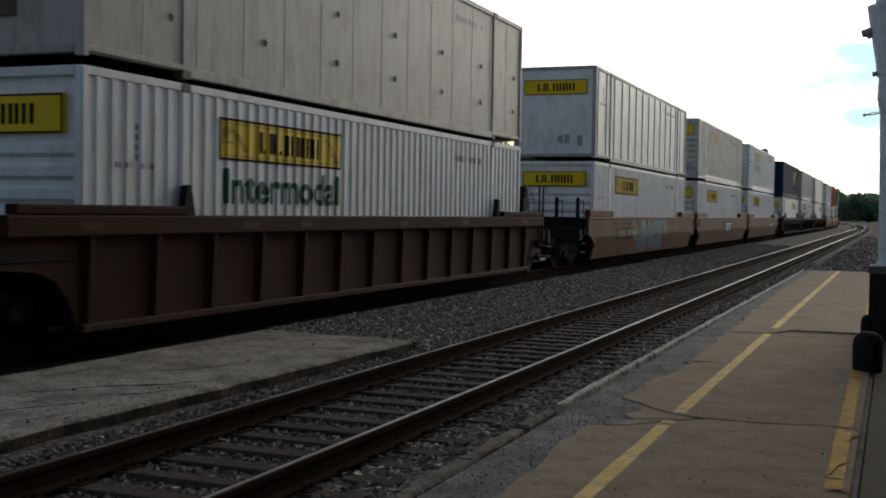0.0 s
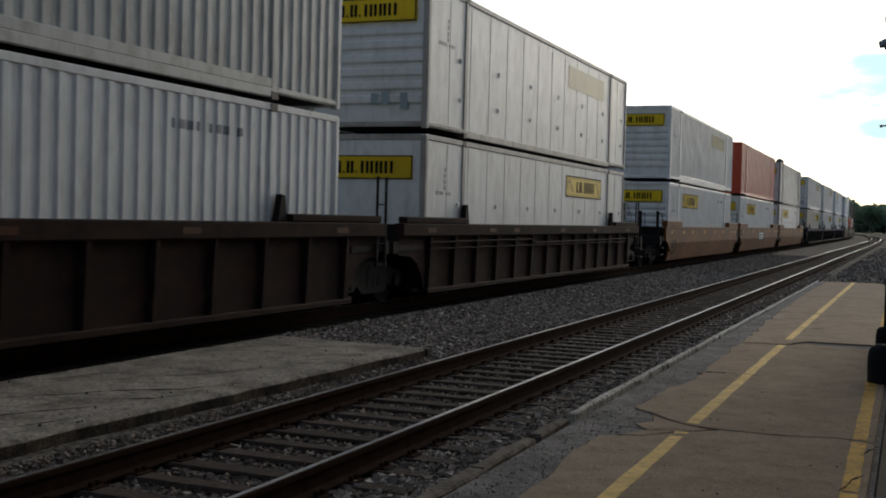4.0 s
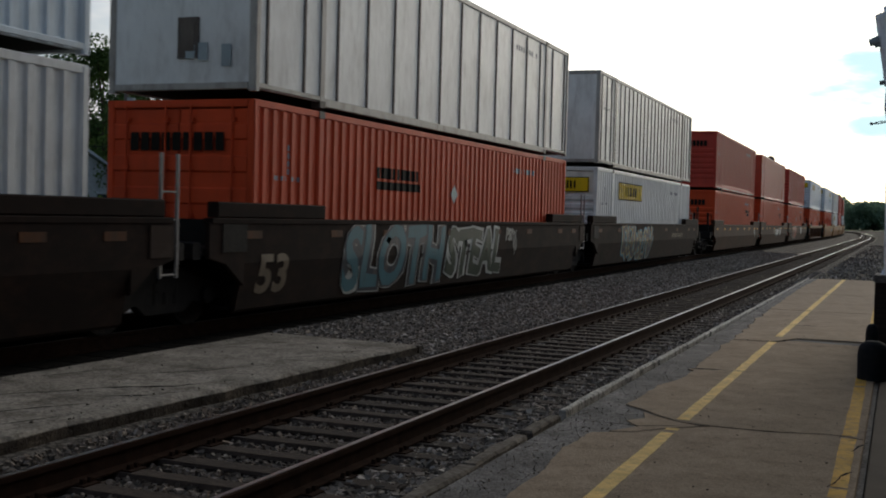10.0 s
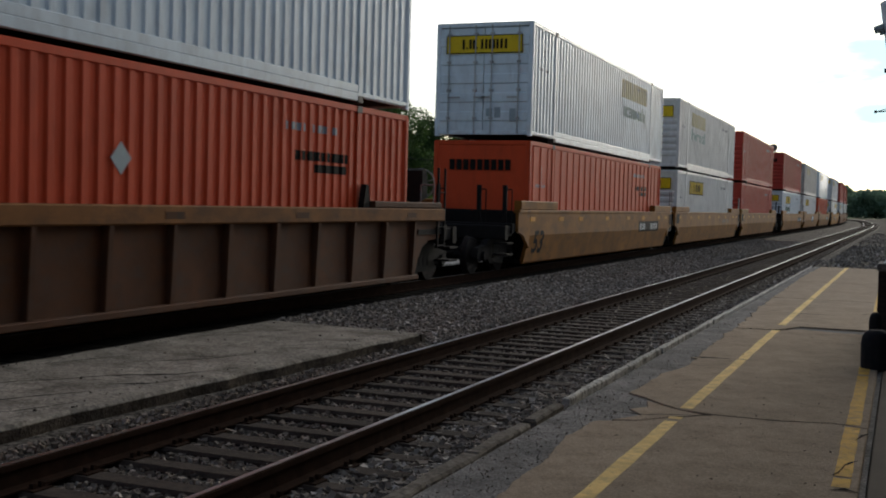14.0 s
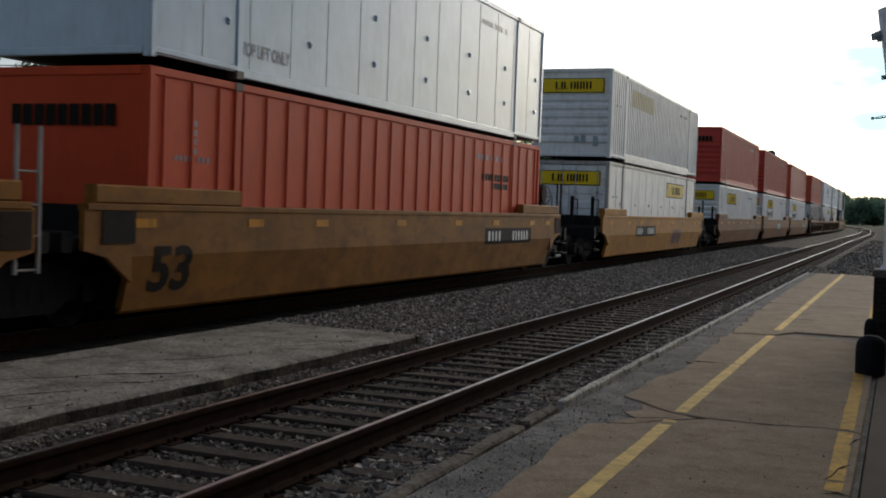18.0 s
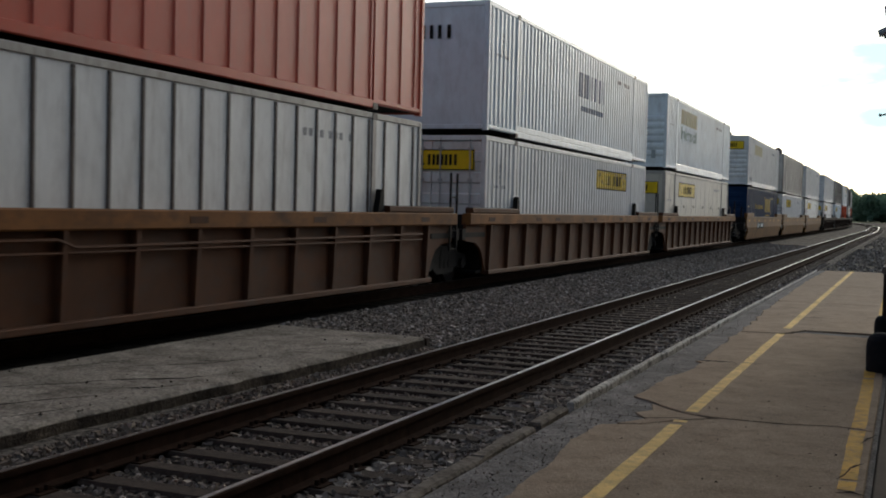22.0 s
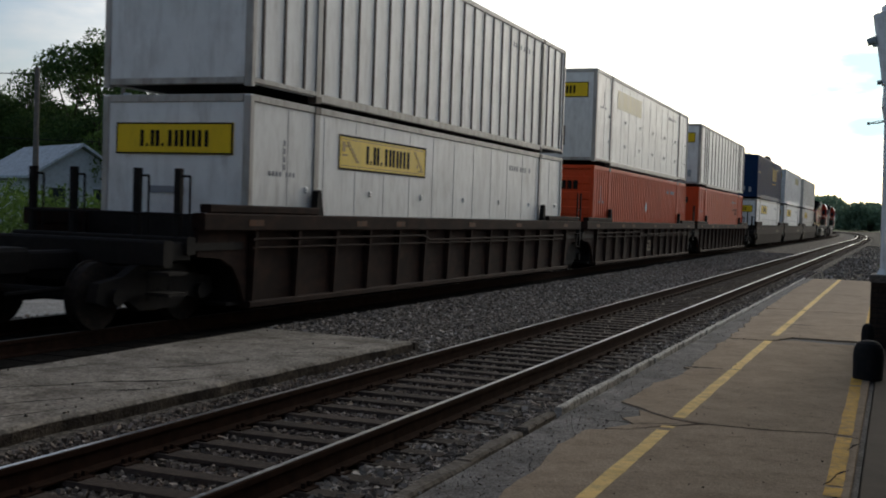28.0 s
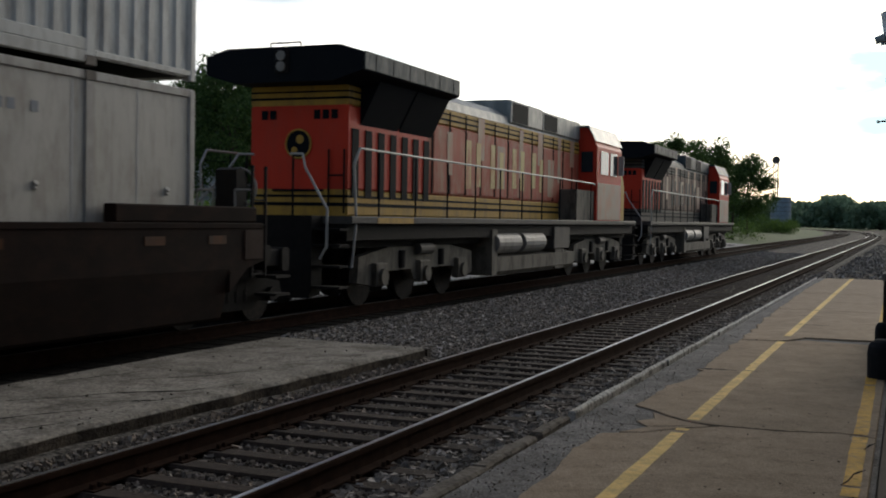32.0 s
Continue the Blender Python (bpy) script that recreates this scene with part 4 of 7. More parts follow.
def lug():
    return Mesh().cyl((1.262, 0, 0.0), (1.292, 0, 0.02), 0.034, 8).cyl((1.262, 0, -0.05), (1.285, 0, -0.03), 0.025, 8)


def end_ribbed():
    ring = [(-HL + 0.11, 0.12), (-HL + 0.066, 0.12)]
    for i in range(6):
        z = 0.62 + i * 0.265
        ring += [(-HL + 0.066, z - 0.105), (-HL + 0.008, z - 0.055), (-HL + 0.008, z + 0.055), (-HL + 0.066, z + 0.105)]
    return Mesh().prism(ring + [(-HL + 0.066, CH - 0.10), (-HL + 0.11, CH - 0.10)], "x", -1.17, 1.17)


def end_plain():
    return Mesh().box(-1.19, 1.19, -HL + 0.02, -HL + 0.09, 0.12, CH - 0.10)


def door_leaf(s):
    x0, x1 = (0.012, 1.17) if s > 0 else (-1.17, -0.012)
    ring = [(-HL + 0.08, 0.16), (-HL + 0.031, 0.16)]
    for i in range(5):
        z = 0.55 + i * 0.47
        ring += [(-HL + 0.031, z - 0.13), (-HL + 0.005, z - 0.10), (-HL + 0.005, z + 0.10), (-HL + 0.031, z + 0.13)]
    return Mesh().prism(ring + [(-HL + 0.031, CH - 0.14), (-HL + 0.08, CH - 0.14)], "x", x0, x1)


def lock_rod(x):
    m = Mesh().cyl((x, -HL - 0.022, 0.12), (x, -HL - 0.022, CH - 0.08), 0.017, 6)
    for z in (0.5, 1.2, 1.9, 2.6):
        m.box(x - 0.05, x + 0.05, -HL - 0.03, -HL + 0.03, z - 0.03, z + 0.03)
    m.box(x - 0.02, x + 0.3 * (1 if x < 0 else -1) + 0.02, -HL - 0.05, -HL - 0.03, 1.0, 1.04)
    return m


# plain bars that stand in for the operators' names: shares of the width, (start, end, lower, upper)
NAME_BARS = [(0.03, 0.08, .1, .9), (0.115, 0.145, .1, .26), (0.18, 0.23, .1, .9), (0.252, 0.302, .1, .9), (0.335, 0.365, .1, .26),
             (0.43, 0.48, .1, .9), (0.52, 0.57, .1, .9), (0.597, 0.647, .1, .9), (0.685, 0.735, .1, .9), (0.76, 0.81, .1, .9), (0.845, 0.895, .1, .9), (0.94, 0.99, .1, .9)]
SLANT_BARS = [(0.0, 0.13, .1, .9), (0.20, 0.255, .1, .9), (0.285, 0.34, .1, .9), (0.42, 0.48, .1, .9), (0.56, 0.62, .1, .9), (0.70, 0.76, .1, .9), (0.86, 0.92, .1, .9), (0.1, 0.9, -.35, -.18)]
WIDE_BARS = [(0.0, 0.29, 0, 1), (0.35, 0.64, 0, 1), (0.70, 1.0, 0, 1)]


FLOURISH = [(.02, .98, .865, .885), (.02, .98, .115, .135)]
for _k in range(7):     # a scroll at the left end and a slanting fold at the right one
    FLOURISH += [(.075 + .016 * _k, .105 + .016 * _k, .74 - .085 * _k, .82 - .085 * _k), (.845 + .015 * _k, .865 + .015 * _k, .74 - .085 * _k, .82 - .085 * _k)]
FLOURISH += [(.03, .06, .52, .80), (.06, .09, .66, .72), (.03, .085, .40, .45), (.90, .975, .17, .22), (.885, .90, .30, .42), (.93, .945, .22, .40)]


def bars_on(make, y0, y1, z0, z1, bars):
    m = Mesh()
    w, h = y1 - y0, z1 - z0
    for a, b, c, d in bars:
        q = make(y0 + a * w, y0 + b * w, z0 + c * h, z0 + d * h)
        m.add(q.v, q.f)
    return m


def ribbed_text(words, y, z, height, width, mat, bold=0.030):
    k = ("ribtext", words, y, z, mat.name)
    if k not in SHARED:
        me = text_mesh(words, height, width, mat, 0.0).copy()
        bm = bmesh.new()
        for j, (dy, dz) in enumerate(((0, 0), (-bold, 0), (bold, 0), (0, -bold), (0, bold))):
            old = len(bm.verts)
            bm.from_mesh(me)
            bm.verts.ensure_lookup_table()
            bmesh.ops.translate(bm, verts=bm.verts[old:], vec=(0.0004 * j, y + dy * height, z + dz * height))
        bmesh.ops.triangulate(bm, faces=bm.faces[:])
        for s in rib_stops(y - 0.03, y + width + 0.03):
            bmesh.ops.bisect_plane(bm, geom=bm.verts[:] + bm.edges[:] + bm.faces[:], plane_co=(0, s, 0), plane_no=(0, 1, 0))
        for v in bm.verts:
            v.co.x += rib_x(v.co.y) + 0.008
        bm.to_mesh(me)
        bm.free()
        SHARED[k] = me
    return SHARED[k]


COLOUR_WORD = {"white": "white", "cream": "cream white", "bluewhite": "cool white", "silver": "glossy pale", "grey": "dirty off-white", "grimy": "grimy off-white", "red": "faded red",
               "rust": "chalky red", "orange": "orange", "navy": "navy blue"}
STYLE_WORD = {"rib": "corrugated steel", "post": "ribbed sheet-metal", "smooth": "smooth panelled"}
CONTAINERS = []


def container(style, col, sign, end, where, extra=()):
    """One shipping container. sign: '', 'near', 'far', with '+' for the word below; end: rib, door, plain."""
    words = "%s %s shipping container %s" % (COLOUR_WORD[col], STYLE_WORD[style], where)
    if "near" in sign or "far" in sign:
        words = "%s %s container, yellow sign, %s" % (COLOUR_WORD[col], STYLE_WORD[style], where)
    c = thing("shipping_container", words, "container", "double-stacked containers")
    mat = M[col]
    for s in (1, -1):
        if style == "rib":
            part("side_wall", shared(("side_rib", s), "side_wall", lambda: side_rib(s), mat), mat, c)
        else:
            part("side_wall", shared(("side_flat", s), "side_wall", lambda: side_flat(s), mat), mat, c)
    if style == "post":
        pm = M["seam"] if col not in ("red", "rust", "orange") else mat
        if "pale" in extra:
            pm = M["silver_post"]
        posts = 15 if "broad" in extra else 26
        for i in range(posts):
            part("wall_post", shared("post", "wall_post", wall_post, pm), pm, c).location = (0, -HL + 0.35 + i * (2 * HL - 0.7) / (posts - 1), 0)
    if style == "smooth":
        part("panel_seams", shared("seams", "panel_seams", panel_seams, M["pale_seam"]), None, c, "thin panel seams")
        for i in range(7):
            for z in (0.78, 1.58):
                part("lug", shared("lug", "lug", lug, mat), mat, c).location = (0, -HL + (2 * i + 1.5) * HL / 7, z)
    fm = M["frame_grey"] if style != "rib" and col in ("white", "cream", "grey", "grimy") else mat
    part("roof", shared("roof", "roof", lambda: Mesh().box(-1.28, 1.28, -HL + 0.02, HL - 0.02, CH - 0.05, CH - 0.004), mat), mat, c)
    part("floor", shared("floor", "floor", lambda: Mesh().box(-1.2, 1.2, -HL + 0.09, HL - 0.09, 0.12, 0.19), M["steel_black"]), None, c)
    for sx in (1, -1):
        part("top_rail", shared(("top_rail", sx), "top_rail", lambda: Mesh().cbox(*sorted((1.215 * sx, 1.287 * sx)), -HL + 0.1, HL - 0.1, CH - 0.11, CH - 0.002, 0.012), fm), fm, c)
        part("bottom_rail", shared(("bottom_rail", sx), "bottom_rail", lambda: Mesh().cbox(*sorted((1.205 * sx, 1.289 * sx)), -HL + 2.1, HL - 2.1, 0.03, 0.17, 0.012), fm), fm, c)
        if sx > 0 and style == "rib":
            part("rail_ledge", shared("ledge", "rail_ledge", lambda: Mesh().cbox(1.22, 1.2845, -HL + 2.1, HL - 2.1, 0.165, 0.31, 0.012), mat), mat, c)
        for sy in (1, -1):
            part("overhang_rail", shared(("overhang", sx, sy), "overhang_rail", lambda: Mesh().cbox(*sorted((1.205 * sx, 1.289 * sx)), *sorted(((HL - 1.95) * sy, (HL - 0.1) * sy)), 0.11, 0.19, 0.012), fm), fm, c)
        for sy in (1, -1):
            part("corner_post", shared(("corner_post", sx, sy), "corner_post",
                                       lambda: Mesh().cbox(*sorted((1.17 * sx, HW * sx)), *sorted(((HL - 0.13) * sy, HL * sy)), 0.06, CH - 0.03, 0.02), fm), fm, c)
            part("lift_post", shared(("lift_post", sx, sy), "lift_post",
                                     lambda: Mesh().cbox(*sorted((1.20 * sx, 1.290 * sx)), *sorted(((HL - 2.11) * sy, (HL - 1.95) * sy)), 0.02, CH - 0.002, 0.012), fm), fm, c)
            for sz in (0, 1):
                part("corner_casting", shared(("casting", sx, sy, sz), "corner_casting", lambda: Mesh().cbox(
                    *sorted((1.135 * sx, 1.298 * sx)), *sorted(((HL - 2.12) * sy, (HL - 1.94) * sy)), 0.0 if sz == 0 else CH - 0.12, 0.12 if sz == 0 else CH, 0.01), M["seam"]), None, c)
    for sy in (1, -1):
        part("end_beam", shared(("end_beam", sy), "end_beam", lambda: Mesh().cbox(-1.17, 1.17, *sorted(((HL - 0.10) * sy, HL * sy)), CH - 0.12, CH - 0.004, 0.012), fm), fm, c)
        part("end_sill", shared(("end_sill", sy), "end_sill", lambda: Mesh().cbox(-1.17, 1.17, *sorted(((HL - 0.10) * sy, HL * sy)), 0.09, 0.19, 0.012), fm), fm, c)
    part("end_wall", shared("far_end", "end_wall", lambda: Mesh().box(-1.19, 1.19, HL - 0.09, HL - 0.02, 0.12, CH - 0.10), mat), mat, c)
    if end == "rib":
        part("end_wall", shared("end_rib", "end_wall", end_ribbed, mat), mat, c)
    elif end == "plain":
        part("end_wall", shared("end_plain", "end_wall", end_plain, mat), mat, c)
    else:
        rodm = mat if col in ("orange", "red", "rust", "navy") else M["silver_post"]
        for s in (1, -1):
            d = part("door", shared(("leaf", s), "door", lambda: door_leaf(s), mat), mat, c)
            for x in (0.22, 0.93):
                part("lock_rod", shared(("rod", x * s), "lock_rod", lambda: lock_rod(x * s), rodm), None, d, "metal lock rod")
    # signs
    dark = M["ink"]
    if sign:
        y0 = -5.25 if "near" in sign else 1.52
        y1 = y0 + 3.70
        make = (lambda a, b, z, w: rib_sheet(a, b, z, w, 0.010)) if style == "rib" else (lambda a, b, z, w: flat_sheet(a, b, z, w, 1.274))
        back = (lambda: rib_sheet(y0, y1, 1.95, 2.54, 0.005)) if style == "rib" else (lambda: flat_sheet(y0, y1, 1.95, 2.54, 1.270))
        faded = "faded" in sign
        sm = M["ochre"] if faded else M["yellow"]
        p = part("sign", shared((style, "sign", y0), "sign", back, sm), sm, c, "yellow sign panel with dark edge")
        if not faded:
            part("sign_lettering", shared((style, "name", y0), "sign_lettering", lambda: bars_on(make, y0 + 0.98, y0 + 2.92, 2.05, 2.44, NAME_BARS), dark), dark, p)
            part("sign_border", shared((style, "border", y0), "sign_border", lambda: bars_on(make, y0, y1, 1.95, 2.54, [
                (0, 1, 0, .06), (0, 1, .94, 1), (0, .008, 0, 1), (.992, 1, 0, 1)]), dark), dark, p)
            part("sign_flourish", shared((style, "flourish", y0), "sign_flourish", lambda: bars_on(make, y0, y1, 1.95, 2.54, FLOURISH), M["brown_ink"]), None, p)
        if "+" in sign:
            gm = M["pale_green"] if faded else M["green"]
            if style == "rib":
                part("lettering", ribbed_text("Intermodal", y0 + 0.16, 1.36, 0.46, 3.42, gm, 0.045), None, c, "green word Intermodal")
    # small markings near the ends of the side
    mk = (lambda a, b, z, w: rib_sheet(a, b, z, w, 0.005)) if style == "rib" else (lambda a, b, z, w: flat_sheet(a, b, z, w, 1.268))
    gm = M["grey_ink"] if col != "navy" else M["ochre"]
    part("markings", shared((style, "marks"), "markings", lambda: bars_on(mk, -7.75, -6.25, 1.75, 2.30, [
        (.46, .50, .84, 1), (.46, .50, .62, .78), (.46, .50, .40, .56), (.46, .50, .18, .34), (.18, .215, 0, .13), (.25, .285, 0, .13), (.32, .355, 0, .13), (.39, .425, 0, .13), (.52, .555, 0, .13), (.59, .625, 0, .13), (.66, .695, 0, .13)]), gm), None, c, "small grey markings")
    part("markings", shared((style, "marks2"), "markings", lambda: bars_on(mk, 3.6 if "far" not in sign else -4.6, 5.4 if "far" not in sign else -2.8, 2.35, 2.47, [
        (0, .06, 0, 1), (.1, .16, 0, 1), (.2, .26, 0, 1), (.3, .36, 0, 1), (.46, .52, 0, 1), (.56, .62, 0, 1), (.66, .72, 0, 1), (.85, .91, 0, 1)]), gm), None, c, "small grey markings")
    if "endsign" in extra:
        z0 = 2.12 if end != "plain" else 2.02
        p = part("end_sign", shared(("endsign", z0), "end_sign", lambda: Mesh().box(-1.02, 1.02, -HL - 0.008, -HL + 0.07, z0, z0 + 0.46), M["yellow"]), None, c, "yellow end sign")
        part("sign_lettering", shared(("endname", z0), "sign_lettering", lambda: end_bars(-0.62, 0.62, z0 + 0.08, z0 + 0.38, NAME_BARS), dark), None, p)
        part("sign_border", shared(("endborder", z0), "sign_border", lambda: end_bars(-1.02, 1.02, z0, z0 + 0.46, [(0, 1, 0, .05), (0, 1, .95, 1), (0, .012, 0, 1), (.988, 1, 0, 1)]), dark), None, p)
    if "endbars" in extra:
        part("end_lettering", shared("endbars", "end_lettering", lambda: end_bars(-0.85, 0.85, 2.15, 2.42, [
            (i * 0.11, i * 0.11 + 0.085, 0, 1) for i in range(9)]), M["ink"]), None, c, "dark lettering bars")
    if "endmarks" in extra:
        part("end_markings", shared("endmarks", "end_markings", lambda: end_bars(-0.5, 0.5, 0.85, 1.55, [
            (0.1, .7, .86, 1), (.3, .6, .3, .4), (.25, .65, .1, .18)]), M["grey_ink"]), None, c, "small grey markings")
    if "endred" in extra:
        part("end_lettering", shared("endred", "end_lettering", lambda: end_bars(-0.45, 0.45, 1.75, 2.25, [
            (i * 0.115, i * 0.115 + 0.085, .56, 1) for i in range(9)] + [(i * 0.102, i * 0.102 + 0.075, 0, .36) for i in range(10)] + [(0, 1, .44, .48)]), M["red_ink"]), None, c, "red lettering bars in two rows")
    if "endsize" in extra:
        o = part("lettering", text_mesh("53ft", 0.24, 0.62, M["ink"], 0.045), None, c, "black lettering 53ft")
        o.location, o.rotation_euler = (-0.95, -HL + 0.012, 1.35), (0, 0, -math.pi / 2)
        part("end_lettering", shared("endwide", "end_lettering", lambda: end_bars(-0.9, 0.5, 2.05, 2.42, SLANT_BARS[:7]), M["ink"]), None, c, "dark lettering bars")
    if "vent" in extra:
        part("end_vent", shared("endvent", "end_vent", lambda: Mesh().cbox(-0.05, 0.32, -HL - 0.012, -HL + 0.03, 0.55, 1.15, 0.01).cbox(0.02, 0.25, -HL - 0.02, -HL, 0.65, 1.05, 0.01), M["seam"]), None, c, "dark inset hatch frame")
    if "labels" in extra:
        part("end_label", shared("endlabels", "end_label", lambda: end_bars(-1.0, 1.0, 0.35, 1.0, [(.55, .63, .3, .6), (.66, .74, .25, .65), (.86, .94, .1, .6)]), M["placard"]), None, c, "small grey labels")
    if "diamond" in extra:
        for y in (-0.22,):
            xx = 1.284 if style == "rib" else 1.29
            part("placard", shared(("diamond", y, style), "placard", lambda: Mesh().prism([(y - 0.19, 1.73), (y, 1.53), (y + 0.19, 1.73), (y, 1.93)], "x", xx - 0.004, xx), M["placard"]), None, c, "grey diamond placard")
    if "enddiamond" in extra:
        for z in (0.5, 1.6):
            part("placard", shared(("ediamond", z), "placard", lambda: Mesh().prism([(-0.85, z), (-0.62, z - 0.2), (-0.39, z), (-0.62, z + 0.2)], "y", -HL - 0.014, -HL - 0.006), M["placard"]), None, c, "grey diamond placard")
    if "sidebars" in extra:
        part("side_lettering", shared((style, "sidebars"), "side_lettering", lambda: bars_on(mk, 3.9, 5.75, 1.72, 2.05, [
            (i * 0.11, i * 0.11 + 0.09, .55, 1) for i in range(9)] + [(.35, .95, 0, .4)]), M["ink"]), None, c, "dark lettering bars")
    if "nearbars" in extra:
        part("side_lettering", shared((style, "nearbars"), "side_lettering", lambda: bars_on(mk, -3.95, -2.0, 1.72, 2.12, [
            (i * 0.11, i * 0.11 + 0.09, .5, 1) for i in range(9)] + [(0, 1, 0, .38)]), M["ink"]), None, c, "dark lettering bars")
    if "conspicuity" in extra:
        part("reflective_tape", shared("tape", "reflective_tape", lambda: tape(), M["reflector_white"]), None, c, "pale dashes along the lower rail")
    if "wide" in extra:
        part("side_lettering", shared((style, "wide"), "side_lettering", lambda: bars_on(mk, -0.75, 2.35, 1.45, 2.30, SLANT_BARS), M["blue_ink"]), None, c, "faded blue lettering shapes")
    if "rail_emblem" in extra:
        yy = 1.0 if "upper" in extra else 0.45
        part("side_emblem", shared(("emblem", yy), "side_emblem", lambda: bars_on(mk, yy + 0.5, yy + 3.1, 0.75 + 0.75, 2.35, WIDE_BARS), M["gold_dim"]), None, c, "gold emblem shapes")
        part("side_bracket", shared(("bracket", yy), "side_bracket", lambda: bars_on(mk, yy - 0.1, yy + 3.7, 1.25, 2.45, [
            (0, .018, 0, 1), (0, .05, .92, 1), (.982, 1, 0, 1), (.95, 1, .92, 1), (.13, .8, 0, .05)]), M["gold_dim"]), None, c, "gold bracket lines")
        if "slogan" in extra:
            part("lettering", ribbed_text("How tomorrow moves", -4.0, 1.68, 0.34, 3.8, M["gold_dim"]), None, c, "yellow words How tomorrow moves")
        part("end_emblem", shared("endemblem", "end_emblem", lambda: end_bars(-0.75, 0.25, 1.75, 2.1, WIDE_BARS), M["gold_dim"]), None, c, "gold emblem shapes")
    if "toplift" in extra:
        if style == "rib":
            part("lettering", ribbed_text("TOP LIFT ONLY", -7.5, 0.36, 0.2, 1.5, M["grey_ink"]), None, c, "grey words TOP LIFT ONLY")
        else:
            part("lettering", text_mesh("TOP LIFT ONLY", 0.2, 1.35, M["grey_ink"]), None, c, "grey words TOP LIFT ONLY").location = (1.268, -6.0, 0.35)
    # locking cones under the corners
    CONTAINERS.append(c)
    return c


def end_bars(x0, x1, z0, z1, bars):
    m = Mesh()
    w, h = x1 - x0, z1 - z0
    for a, b, c, d in bars:
        m.box(x0 + a * w, x0 + b * w, -HL - 0.013, -HL - 0.006, z0 + c * h, z0 + d * h)
    return m


def tape():
    m = Mesh()
    for i in range(24):
        y = -7.4 + i * 0.62
        m.box(1.289, 1.292, y, y + 0.27, 0.06, 0.13)
    return m


# ---------------------------------------------------------------- well cars
def well_x(z):
    return 1.50 if z > 0.86 else 1.50 - 0.14 * (0.86 - z) / 0.66


def plate_on_well(y0, y1, z0, z1, off=0.006):
    m = Mesh()
    zs = sorted({z0, z1} | ({0.86} if z0 < 0.86 < z1 else set()))
    n = len(zs)
    return m.add([(well_x(z) + off, y, z) for y in (y0, y1) for z in zs], [(i, i + 1, n + i + 1, n + i) for i in range(n - 1)])


def well_text(words, y, z, height, width, mat):
    k = ("welltext", words, y, z, mat.name)
    if k not in SHARED:
        me = text_mesh(words, height, width, mat).copy()
        bm = bmesh.new()
        bm.from_mesh(me)
        bmesh.ops.translate(bm, verts=bm.verts, vec=(0, y, z))
        bmesh.ops.bisect_plane(bm, geom=bm.verts[:] + bm.edges[:] + bm.faces[:], plane_co=(0, 0, 0.86), plane_no=(0, 0, 1))
        for v in bm.verts:
            v.co.x = well_x(v.co.z) + 0.007
        bm.to_mesh(me)
        bm.free()
        SHARED[k] = me
    return SHARED[k]


def sill_profile(s):
    return [(1.50 * s, 1.47), (1.50 * s, 0.86), (1.36 * s, 0.20), (1.31 * s, 0.16), (1.26 * s, 0.20), (1.43 * s, 0.88), (1.43 * s, 1.47)]


def smooth_sill(s):
    m = Mesh().sweep_axis(sill_profile(s), 1, 0, 2, -8.6, 8.6)
    m.cbox(*sorted((1.36 * s, 1.515 * s)), -9.4, 9.4, 1.40, 1.48, 0.01)
    for e in (-1, 1):
        m.prism([(8.6 * e, 0.55), (8.6 * e, 1.42), (9.45 * e, 1.42), (9.45 * e, 0.95), (9.05 * e, 0.86)], "x", *sorted((1.43 * s, 1.50 * s)))
    return m


def rib_plate(s):
    m = Mesh().box(*sorted((1.34 * s, 1.38 * s)), -8.25, 8.25, 0.2, 1.28)
    for e in (-1, 1):
        m.prism([(8.25 * e, 0.2), (8.25 * e, 1.28), (9.45 * e, 1.28), (9.45 * e, 0.90), (8.9 * e, 0.86), (8.6 * e, 0.74), (8.4 * e, 0.5)], "x", *sorted((1.34 * s, 1.40 * s)))
    m.cbox(*sorted((1.31 * s, 1.49 * s)), -8.25, 8.25, 0.15, 0.24, 0.015)
    return m


def top_chord(s):
    return Mesh().cbox(*sorted((1.31 * s, 1.51 * s)), -9.45, 9.45, 1.24, 1.48, 0.02)


def one_rib():
    return Mesh().add(
        [(1.375, y, 0.235) for y in (-0.05, 0.05)] + [(1.445, y, 0.235) for y in (-0.04, 0.04)] + [(1.49, y, 1.245) for y in (-0.04, 0.04)] + [(1.375, y, 1.245) for y in (-0.05, 0.05)],
        [(0, 2, 4, 6), (1, 7, 5, 3), (2, 3, 5, 4), (0, 1, 3, 2), (6, 4, 5, 7)])


def end_guide(s, e):
    return Mesh().cbox(*sorted((1.315 * s, 1.50 * s)), *sorted((6.25 * e, 9.25 * e)), 1.482, 1.70, 0.02)


def block_guide(s, e):
    return Mesh().prism([(6.0 * e, 1.478), (6.25 * e, 1.478), (6.2 * e, 1.86), (6.1 * e, 1.88)], "x", *sorted((1.312 * s, 1.42 * s)))


def deck(e):
    m = Mesh().box(-1.42, 1.42, *sorted((8.36 * e, 9.72 * e)), 0.98, 1.08)
    m.box(-1.3, 1.3, *sorted((8.22 * e, 8.34 * e)), 0.25, 1.45)
    m.cbox(-0.35, 0.35, *sorted((8.3 * e, 9.9 * e)), 0.62, 0.98, 0.04)
    m.cbox(-1.44, 1.44, *sorted((9.55 * e, 9.74 * e)), 0.93, 1.16, 0.02)
    return m


def floor_pan():
    return Mesh().box(-1.32, 1.32, -8.6, 8.6, 0.19, 0.24)


def floor_beam():
    return Mesh().cbox(-1.32, 1.32, -0.2, 0.2, 0.17, 0.295, 0.02)


